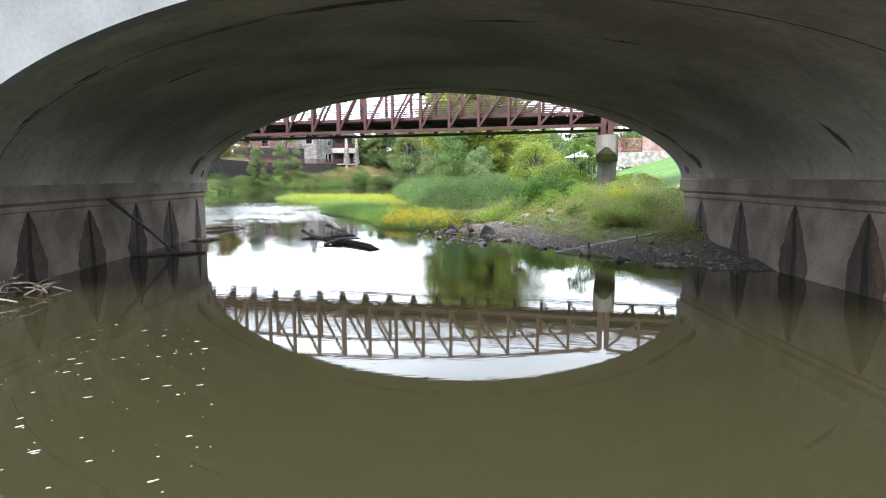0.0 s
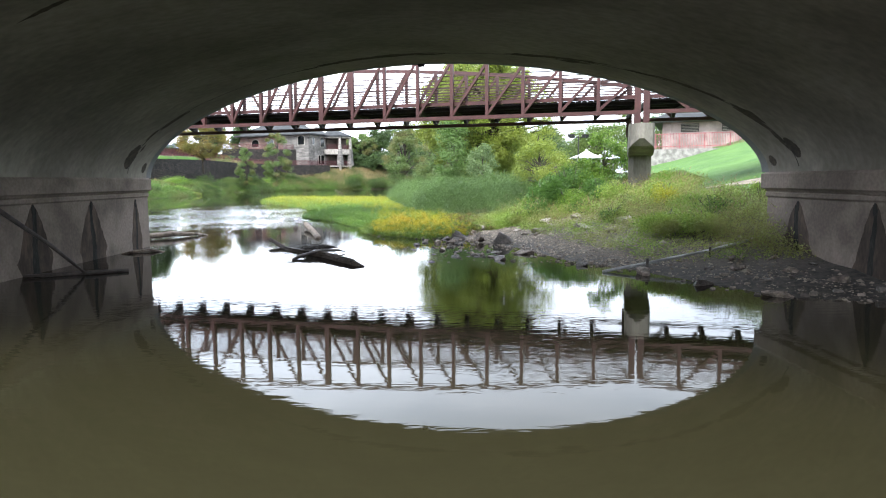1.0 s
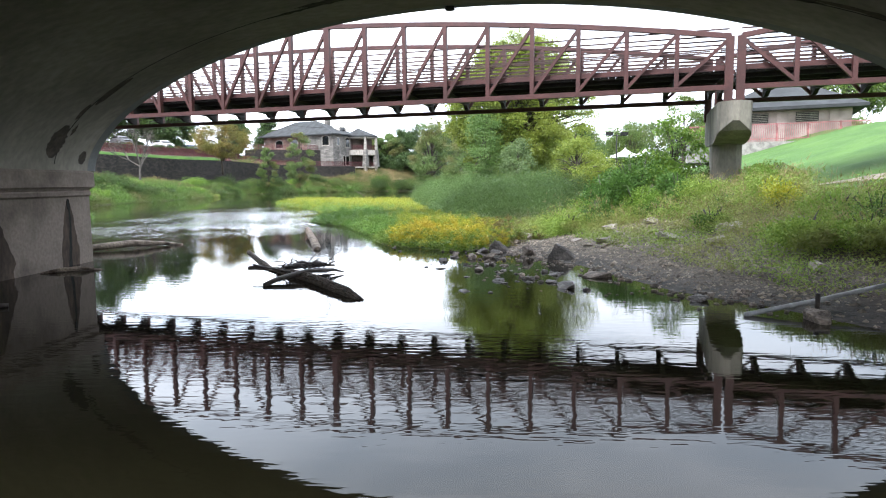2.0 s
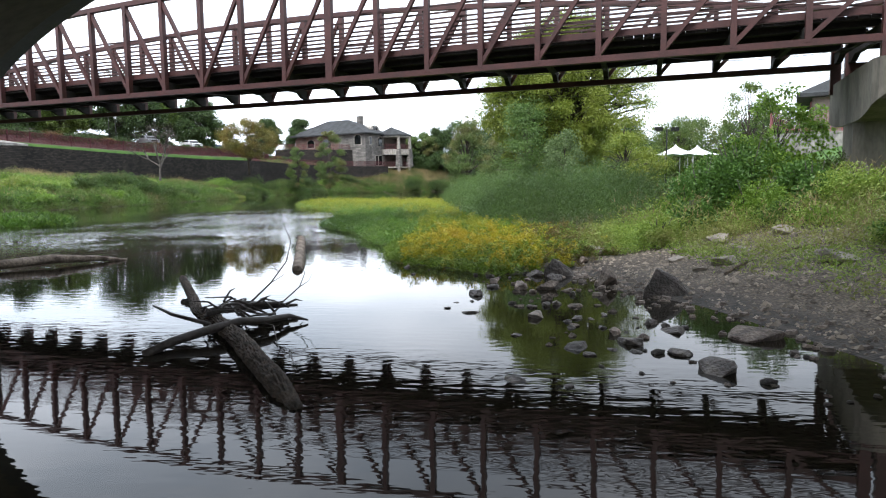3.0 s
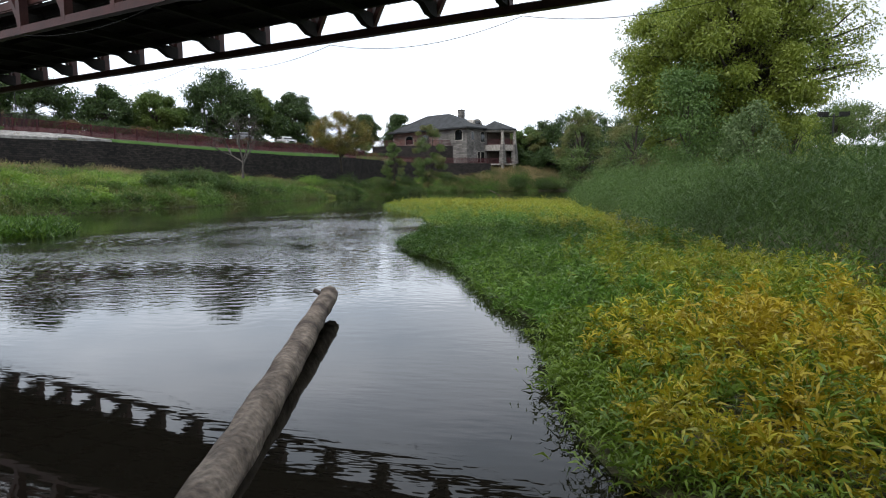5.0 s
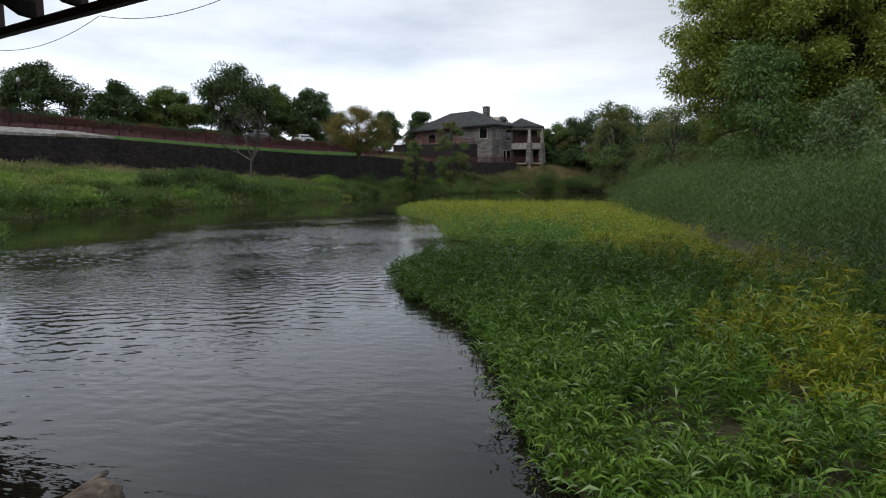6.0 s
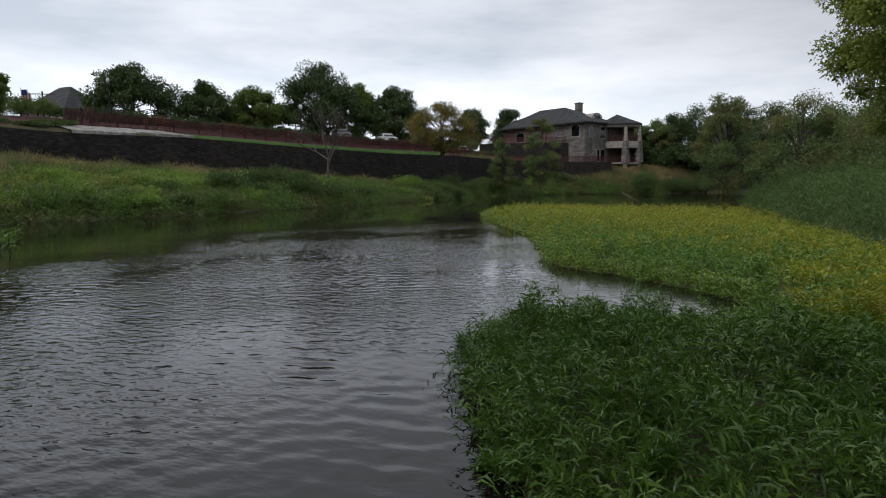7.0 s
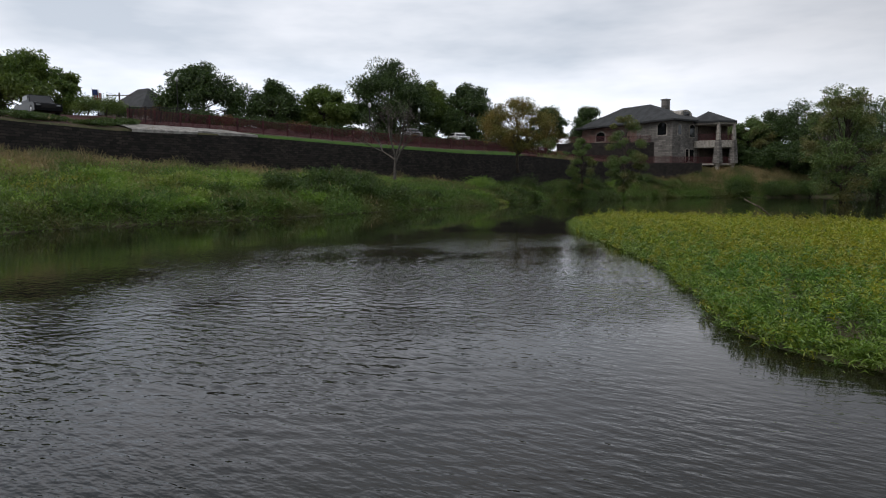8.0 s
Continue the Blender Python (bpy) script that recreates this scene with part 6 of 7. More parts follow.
STONES_SHALLOW = [(0.25, 24.62, 0.173, 0.45, 5), (1.13, 24.72, 0.075, 0.5, 1), (0.77, 24.53, 0.113, 0.3, 1), (0.64, 24.32, 0.074, 0.4, 1), (0.64, 23.99, 0.075, 0.4, 1), (0.94, 24.49, 0.057, 0.4, 1), (1.0, 24.0, 0.067, 0.4, 1), (1.07, 23.72, 0.141, 0.4, 0), (1.63, 24.21, 0.102, 0.8, 1), (1.76, 23.82, 0.193, 0.45, 2), (1.19, 23.3, 0.195, 0.4, 1), (0.6, 23.1, 0.186, 0.3, 2), (-0.0, 23.61, 0.093, 0.3, 2), (0.67, 22.81, 0.112, 0.3, 2), (0.93, 23.01, 0.079, 0.3, 2), (-0.58, 28.38, 0.083, 0.5, 1), (-0.31, 28.19, 0.114, 0.4, 1), (0.02, 27.98, 0.064, 0.5, 1), (0.34, 27.79, 0.086, 0.4, 0), (1.17, 22.93, 0.099, 0.3, 2)]
STONES_EDGE = [(2.51, 23.58, 0.409, 0.32, 0), (1.72, 22.25, 0.274, 0.4, 1), (1.56, 22.84, 0.136, 0.45, 1), (-0.08, 21.95, 0.15, 0.3, 2), (0.35, 21.78, 0.074, 0.4, 2), (1.6, 27.1, 0.28, 0.85, 4), (2.3, 26.1, 0.33, 0.80, 3), (0.95, 28.35, 0.26, 0.8, 3), (-2.05, 29.5, 0.12, 0.5, 1), (-1.78, 28.5, 0.06, 0.5, 1), (3.6, 20.9, 0.2, 0.5, 1), (4.6, 19.4, 0.28, 0.5, 0), (5.3, 17.9, 0.3, 0.4, 1), (6.1, 16.6, 0.3, 0.4, 0)]
for i, (x, y, r, tall, kind) in enumerate(STONES_SHORE + STONES_SHALLOW + STONES_EDGE):
    lift = -0.10 if kind == 2 else 0.30 if kind > 2 else 0.18
    rock(x, y, max(0.0, ground_z(x, y)) + r * tall * lift, r * 1.08, M_WETROCK if kind in (1, 2, 3) else M_PALEROCK if kind == 5 else M_ROCK,
         ("grey-brown stone standing in the shallows", "dark wet stone standing in the shallows", "dark stone awash in the shallow water", "dark wedge-shaped boulder at the water's edge", "brown angular block at the water's edge", "pale triangular stone in the shallows")[kind],
         100 + i, tall * 1.15, wedge=kind == 3)
for i, (x, y, r) in enumerate(((5.06, 26.7, 0.46), (5.6, 25.3, 0.38), (4.4, 30.2, 0.42), (6.3, 26.3, 0.45), (7.2, 29.3, 0.5), (8.5, 26.2, 0.28), (1.9, 30.3, 0.4), (6.9, 31.2, 0.5), (4.7, 31.2, 0.4), (3.65, 27.7, 0.32), (3.1, 28.4, 0.2), (3.15, 27.35, 0.16), (4.3, 28.7, 0.28), (6.2, 23.4, 0.4), (7.6, 25.4, 0.42), (8.6, 28.0, 0.36), (5.4, 29.6, 0.34), (6.0, 22.0, 0.28), (7.2, 21.2, 0.3))):
    rock(x, y, ground_z(x, y) + r * 0.18, r, M_PALEROCK, "pale limestone block on the gravel bank", 200 + i, 0.5, "rocks on the bank")

rr = random.Random(77)
stones = []
for i in range(5):
    r0 = rock(0, 0, -30, 1.0, M_WETROCK if i % 2 else M_ROCK, "small grey-brown stone in the shallows", 700 + i, 0.55)
    stones.append(r0)
SHALLOWS = [(-0.9, 27.6), (0.3, 24.6), (0.2, 22.5), (2.4, 20.6), (4.2, 19.4), (4.6, 20.0), (3.1, 23.2), (2.8, 25.8), (1.4, 26.7), (0.7, 28.2), (-0.6, 29.2), (-1.8, 29.4)]
rs2 = np.random.RandomState(78)
x, y = scatter(rs2, SHALLOWS, 70)
for i, (px, py) in enumerate(zip(x, y)):
    r = 0.035 + 0.08 * rr.random() ** 2.2
    m = pose(px, py, max(0.0, ground_z(px, py)) + r * 0.08, 0, 0, rr.uniform(0, 360)) @ Matrix.Diagonal((r, r, r, 1))
    if i < len(stones):
        stones[i].matrix_basis = m
    else:
        copy_thing(stones[i % 5], pose(0, 0, 0)).matrix_basis = m

# ---- shrubs and hedges ----
def shrub(x, y, r, h, mat, n, leaf, seed, label, category="bush", group="bushes on the far bank", z=None):
    """A mound of leaves over a few stems from one root."""
    rs, rr = np.random.RandomState(seed), random.Random(seed)
    ob = thing("bush", label, category, (x, y, ground_z(x, y) if z is None else z), group)
    s = Soup()
    for i in range(7):
        a, q = rr.uniform(0, 6.28), rr.uniform(0.2, 0.7) * r
        s.tube([(0, 0, -0.1), (math.cos(a) * q * 0.5, math.sin(a) * q * 0.5, h * 0.5), (math.cos(a) * q, math.sin(a) * q, h * rr.uniform(0.7, 0.9))], [0.03, 0.02, 0.006], 5)
    part("rootstock", s, M_BRANCH, ob)
    k = 16
    cl = unit(rs, k) * rs.uniform(0.3, 0.85, k)[:, None] * [r, r, h * 0.55]
    cl[:, 2] = np.abs(cl[:, 2]) + h * 0.28
    pick = rs.randint(0, k, n)
    off = unit(rs, n) * rs.uniform(0, 1, n)[:, None] ** 0.5
    pos = cl[pick] + off * [r * 0.42, r * 0.42, h * 0.28]
    pos[:, 2] = np.abs(pos[:, 2])
    part("foliage", leaf_mesh("foliage", pos, off + rs.normal(size=(n, 3)) * 0.6 + [0, 0, 0.3], leaf * rs.uniform(0.7, 1.3, n), leaf * 0.5, slim=leaf > 0.15), mat, ob)
    return ob


rr = random.Random(300)
for i in range(44):
    t = i / 43 + rr.uniform(-0.012, 0.012)
    y = 57 + 96 * t
    k = [p for p in SHORE_L if 50 < p[1] < 160]
    x = float(np.interp(y, [p[1] for p in k], [p[0] for p in k])) - rr.uniform(-0.2, 5.5)
    big = 74 < y < 84 or 103 < y < 135 or y > 143
    r, h = rr.uniform(1.1, 1.7) * (1.5 if big else 1.0), rr.uniform(0.7, 1.5) * (1.5 if big else 0.8)
    mt = (M_BUSH, M_TALLG, M_BUSH)[i % 3] if big else (M_WEED, M_TALLG, M_TALLG, M_BRIGHT)[i % 4]
    shrub(x, y, r, h, mt, 2400, 0.20, 300 + i, "dark green bush overhanging the water" if mt == M_BUSH else "leafy bush on the weedy river bank")
for i, (x, y, r, h, mt) in enumerate(((-38.6, 79.5, 2.6, 2.6, M_BUSH), (-39.0, 84.0, 1.9, 2.3, M_BUSH), (-41.0, 68.0, 2.2, 1.5, M_WEED), (-42.5, 64.5, 2.0, 1.3, M_BRIGHT), (-42.4, 73.0, 1.4, 1.0, M_BRIGHT), (-31.0, 126.8, 2.8, 2.6, M_BUSH), (-12.0, 150, 3.0, 3.0, M_BUSH), (-7, 153, 2.8, 3.4, M_BUSH), (-16.5, 148.5, 1.8, 2.6, M_BUSH))):
    shrub(x, y, r, h, mt, 4200, 0.20, 360 + i, "tall leafy bush on the weedy river bank")
BANK_BUSHES = [(-36.7, 73.0, 1.78, 2.24), (-37.9, 79.5, 0.89, 1.95), (-34.5, 79.6, 1.73, 1.83), (-34.2, 69.1, 1.42, 0.87), (-34.4, 66.8, 0.96, 0.71), (-35.1, 64.1, 1.71, 0.75), (-35.6, 61.3, 1.35, 0.78), (-36.1, 58.6, 1.6, 0.81), (-36.5, 57.4, 1.15, 0.75), (-37.4, 105.8, 2.94, 2.35), (-38.4, 120.1, 3.13, 2.8), (-36.2, 127.0, 2.95, 2.52), (-33.4, 133.4, 2.29, 3.0), (-30.7, 139.5, 2.64, 2.46), (-27.1, 143.6, 2.5, 2.36), (-14.7, 149.7, 2.13, 3.22), (-34.9, 88.2, 1.65, 1.13), (-34.4, 73.3, 1.09, 1.02)]
for i, (x, y, r, h) in enumerate(BANK_BUSHES):
    shrub(x - 0.6 * r, y + 0.3 * r, r, h, (M_BUSH, M_BRIGHT, M_BUSH, M_TALLG)[i % 4], 4200, 0.17, 380 + i, "dark leafy bush leaning over the far waterline" if i % 4 != 1 else "broad-leaved fresh green bush on the far bank")
HEDGE = "hedge bushes on the terrace"
for i in range(11):
    y = 57.5 + 1.9 * i
    x = float(np.interp(y, [44, 58, 72, 85], [-46, -51, -53.5, -52.6])) - 3.6 - 0.9 * math.sin(i * 2.1)
    shrub(x, y, 1.5, 0.45 + 0.3 * ((i * 3) % 4) / 4, M_BUSH, 2600, 0.13, 600 + i, "low dark ground cover along the wall top", "hedge", HEDGE)
for i, (x, y, h) in enumerate(((-66.5, 79.0, 1.9), (-69.0, 82.5, 2.3), (-71.5, 85.5, 1.8))):
    shrub(x, y, 1.8, h, M_MAPLE, 3600, 0.16, 620 + i, "green shrub beside the flagpole", "bush", HEDGE)
for i in range(26):
    t = i / 25
    x = float(np.interp(t, [0, 0.3, 0.65, 1], [-70, -60, -52.5, -46]))
    y = float(np.interp(t, [0, 0.3, 0.65, 1], [86, 96, 112, 136]))
    shrub(x, y, 1.6, (1.3 if y < 108 else 1.0) + 0.5 * ((i * 7) % 5) / 5, M_RED if i % 4 == 1 else M_OAK, 1500, 0.2, 440 + i, "clipped dark shrub of the terrace hedge", "hedge", HEDGE)
for i in range(8, 34):
    t = i / 33
    x = float(np.interp(t, [0, 0.25, 0.6, 1], [-88, -78, -66, -44])) + 1.2 * math.sin(i * 2.3)
    y = float(np.interp(t, [0, 0.25, 0.6, 1], [88, 104, 124, 152])) + 1.2 * math.cos(i * 1.7)
    shrub(x, y, 2.0, (1.3 if y < 132 else 2.4) + 0.6 * ((i * 5) % 7) / 7, M_YOUNG if i % 3 == 1 else M_OAK, 2600, 0.24, 520 + i, "dark overgrown shrub behind the red fence", "bush", "shrubs behind the fence")
for i in range(12):
    t = i / 11
    x, y = -51 + 9.5 * t, 118 + 25 * t
    shrub(x, y, 1.1, 1.0, M_RED if i % 3 == 1 else M_OAK, 900, 0.2, 480 + i, "reddish shrub on the terrace slope", "hedge", HEDGE)
for i, (x, y, r, h, mt, n) in enumerate(((6.4, 23.2, 0.8, 0.9, M_WEED, 2600), (7.3, 22.6, 0.8, 0.8, M_WEED, 2200), (4.6, 32.6, 0.9, 1.2, M_BRIGHT, 2600), (5.6, 31.8, 0.9, 1.3, M_BRIGHT, 2600), (7.4, 30.3, 1.0, 1.2, M_WEED, 2800), (8.6, 29.0, 0.9, 0.9, M_WEED, 2400), (3.3, 30.6, 0.55, 0.7, M_WEED, 1400),
                                         (6.3, 34.8, 1.1, 1.5, M_BRIGHT, 3600), (9.5, 31.6, 1.2, 1.1, M_BRIGHT, 2800), (8.1, 25.0, 0.9, 0.8, M_WEED, 2200), (7.9, 27.3, 0.6, 1.0, M_YELLOW, 1200), (9.0, 34.0, 1.3, 1.4, M_MAPLE, 3000), (10.8, 33.5, 1.2, 1.0, M_WEED, 2600))):
    shrub(x, y, r, h, mt, int(n * 2.6), 0.065, 420 + i, "bright green leafy shrub on the gravel bank" if mt != M_YELLOW else "yellow-leaved shrub on the bank", group="bushes on the near bank")

for i, (x, y, r, h, n) in enumerate(((4.75, 32.4, 1.0, 1.9, 6000), (5.9, 33.0, 1.15, 2.3, 7000), (4.2, 31.6, 0.6, 1.0, 2600), (6.9, 31.6, 0.8, 1.3, 3500))):
    shrub(x, y, r, h, M_BROAD, int(1.8 * n), 0.095, 560 + i, "tall broad-leaved green shrub behind the gravel shore", group="bushes on the near bank")

rr = random.Random(466)
for i in range(26):
    x = rr.uniform(4.4, 11.5)
    y = rr.uniform(20.5, 36)
    x = max(x, float(np.interp(y, [20, 25, 30, 36], [8.0, 6.6, 5.0, 3.0])))
    shrub(x, y, rr.uniform(0.3, 0.7), rr.uniform(0.4, 0.9), (M_BRIGHT, M_WEED, M_WEED, M_TALLG)[i % 4], 2200, 0.06, 900 + i, "small bright green weed clump on the gravel bank", group="bushes on the near bank")

# ---- gravel, sticks and pipe on the near bank ----
for i, (x, y, r, pale) in enumerate(((7.3, 18.3, 0.20, 1), (6.5, 18.9, 0.24, 1), (7.7, 17.3, 0.30, 1), (6.0, 19.2, 0.17, 0), (7.6, 19.7, 0.26, 1), (6.9, 17.5, 0.15, 0), (8.0, 18.7, 0.16, 0), (6.8, 19.8, 0.22, 1), (7.9, 16.4, 0.18, 0), (7.2, 16.6, 0.13, 0), (6.4, 17.6, 0.14, 0), (5.9, 20.4, 0.2, 1))):
    rock(x, y, ground_z(x, y) + 0.10 * r, r, M_ROCK if pale else M_WETROCK, "muddy grey-brown stone on the wet shore", 1200 + i, 0.5, "stones on the wet shore")
rs = np.random.RandomState(31)
rr = random.Random(31)
GRAVEL = [(8.2, 14.5), (6.6, 16.4), (5.2, 19.0), (4.2, 20.9), (3.1, 23.4), (2.8, 25.9), (1.5, 26.6), (0.9, 27.9), (1.2, 29.2), (2.4, 30.4), (4.6, 31.2), (6.5, 29.5), (5.8, 26.5), (6.2, 23.0), (7.2, 19.5), (8.2, 17.5)]
x, y = scatter(rs, GRAVEL, 11000)
x, y = x + rs.normal(size=len(x)) * 0.25, y + rs.normal(size=len(x)) * 0.25
keep = (y > 20.5) | (rs.uniform(0, 1, len(x)) < 0.35)
x, y = x[keep], y[keep]
z = height(x, y)
soup = Soup()
for px, py, pz in zip(x, y, z):
    r = abs(rr.gauss(0.0, 0.022)) + 0.010 + (0.05 * rr.random() if rr.random() < 0.04 else 0)
    a = rr.uniform(0, 3.14)
    c, sn = math.cos(a), math.sin(a)
    pts = [(r, 0, 0), (0, r * 0.7, 0), (-r, 0, 0), (0, -r * 0.7, 0), (rr.uniform(-0.3, 0.3) * r, 0, r * 0.6)]
    soup.add([(px + u * c - v * sn, py + u * sn + v * c, pz + w) for u, v, w in pts], [(0, 1, 4), (1, 2, 4), (2, 3, 4), (3, 0, 4)])
cobbles = Soup()
for i in range(420):
    a, b = rr.choice(list(zip(SHORE_R[2:15], SHORE_R[3:16])))
    t, o = rr.random(), rr.gauss(0.0, 0.32)
    if a[1] < 20 and i % 3:
        continue
    d = Vector((b[0] - a[0], b[1] - a[1], 0))
    n = Vector((d.y, -d.x, 0)).normalized()
    c = Vector((a[0], a[1], 0)) + d * t + n * o
    r = 0.025 + 0.075 * rr.random() ** 2
    z = max(0.0, ground_z(c.x, c.y))
    turn, k = rr.uniform(0, 6.28), 7
    low = [(c.x + r * rr.uniform(0.75, 1.15) * math.cos(turn + 6.283 * j / k), c.y + r * rr.uniform(0.6, 0.9) * math.sin(turn + 6.283 * j / k), z - 0.02) for j in range(k)]
    high = [(c.x + (p[0] - c.x) * rr.uniform(0.5, 0.8), c.y + (p[1] - c.y) * rr.uniform(0.5, 0.8), z + r * rr.uniform(0.3, 0.6)) for p in low]
    cobbles.add(low + high, [tuple(range(k, 2 * k))] + [(j, (j + 1) % k, k + (j + 1) % k, k + j) for j in range(k)])
M_COBBLE = material("mixed_cobbles", (0.22, 0.180, 0.148), 0.75, spread=0.3, scale=6, fine=30, bump=0.6, island=0.5)
tagged(part("cobbles", cobbles, M_COBBLE), "loose brown and grey cobbles along the waterline", "cobbles", kind="stuff")
M_PEBBLE = material("mixed_pebbles", (0.265, 0.220, 0.172), 0.85, spread=0.1, bump=0.0, island=0.55)
tagged(part("gravel", soup, M_PEBBLE), "loose grey-brown gravel on the river shore", "gravel", kind="stuff")
for i, (ax, ay, bx, by) in enumerate(((3.2, 29.3, 4.3, 29.8), (4.8, 28.2, 5.6, 27.9), (3.4, 26.9, 4.2, 27.5), (6.6, 19.2, 7.4, 20.4))):
    s = Soup().tube([(ax, ay, ground_z(ax, ay) + 0.03), ((ax + bx) / 2, (ay + by) / 2 + 0.05, ground_z((ax + bx) / 2, (ay + by) / 2) + 0.06), (bx, by, ground_z(bx, by) + 0.03)], [0.03, 0.028, 0.015], 6)
    tagged(part("stick", s, M_LOG), "bleached stick lying on the gravel", "stick", group="sticks")
path, vs = Soup(), []
for i in range(9):
    x, y = 11.2 + 0.45 * i, 31.6 - 0.55 * i
    vs += [(x - 0.3, y - 0.25, ground_z(x - 0.3, y - 0.25) + 0.03), (x + 0.3, y + 0.25, ground_z(x + 0.3, y + 0.25) + 0.03)]
path.add(vs, [(2 * i, 2 * i + 1, 2 * i + 3, 2 * i + 2) for i in range(8)])
tagged(part("footpath", path, M_PEBBLE), "worn pale gravel footpath at the lawn's edge", "path", kind="structure")
pipe = thing("shore_pipe", "long galvanised pipe on short posts running into the water", "pipe")
part("pipe", Soup().tube([(3.8, 19.75, 0.02), (4.84, 19.9, 0.18), (6.5, 20.4, 0.40), (8.6, 21.6, 0.66)], [0.035, 0.035, 0.035, 0.035], 10), M_PIPE, pipe)
part("post", Soup().tube([(4.84, 19.83, -0.4), (4.84, 19.83, 0.30)], [0.035, 0.035], 8), M_BRANCH, pipe)
part("post", Soup().tube([(6.5, 20.33, 0.0), (6.5, 20.33, 0.50)], [0.03, 0.03], 8), M_BRANCH, pipe)

# foam flecks drifting under the arch
soup = Soup()
M_FOAM = material("river_foam", (0.45, 0.44, 0.38), 0.9, spread=0.08, bump=0.0)
for i in range(230):
    px, py = rr.uniform(-5.4, -0.6), rr.uniform(3.0, 11.0)
    if px > -0.9 - (py - 3) * 0.38:
        continue
    a, r, k = 0.5 + rr.uniform(-0.25, 0.25), 0.005 + 0.020 * rr.random() ** 2.5, 9
    stretch = rr.uniform(1.2, 3.0)
    ring = []
    for j in range(k):
        u, v = math.cos(6.283 * j / k) * r * stretch * rr.uniform(0.7, 1.3), math.sin(6.283 * j / k) * r * rr.uniform(0.5, 0.9)
        ring.append((px + u * math.cos(a) - v * math.sin(a), py + u * math.sin(a) + v * math.cos(a), 0.003))
    soup.add(ring + [(px, py, 0.007)], [(j, (j + 1) % k, k) for j in range(k)])
tagged(part("foam_flecks", soup, M_FOAM), "small white foam flecks drifting on the water", "foam", kind="stuff")

# brush pile against the left wall
pile = thing("brush_pile", "tangle of bleached driftwood twigs against the bridge wall", "driftwood", (-8.6, 12.9, 0))
for i in range(46):
    a, q = rr.uniform(0, 6.28), rr.uniform(0.3, 0.9)
    cx, cy, cz = rr.uniform(-0.5, 0.5), rr.uniform(-1.2, 1.0), rr.uniform(0.0, 0.34)
    d = Vector((math.cos(a) * q, math.sin(a) * q, rr.uniform(-0.15, 0.3)))
    c = Vector((cx, cy, cz))
    part("twig", Soup().tube([tuple(c - d * 0.5), tuple(c + Vector((0, 0, 0.05))), tuple(c + d * 0.5)], [0.022, 0.02, 0.008], 5), M_LOG if i % 3 == 0 else M_BRANCH, pile)

# ---- the park building beyond the lawn ----
M_STUCCO = material("pinkish_stucco", (0.37, 0.295, 0.265), 0.85, spread=0.06, scale=1, bump=0.1)
M_PINK = material("faded_pink_paint", (0.36, 0.13, 0.13), 0.6, spread=0.1, bump=0.0)
M_TENT = material("white_tent_fabric", (0.82, 0.83, 0.85), 0.7, spread=0.04, bump=0.05)
M_CONC = material("pale_slab_concrete", (0.31, 0.29, 0.265), 0.9, spread=0.1, bump=0.1)


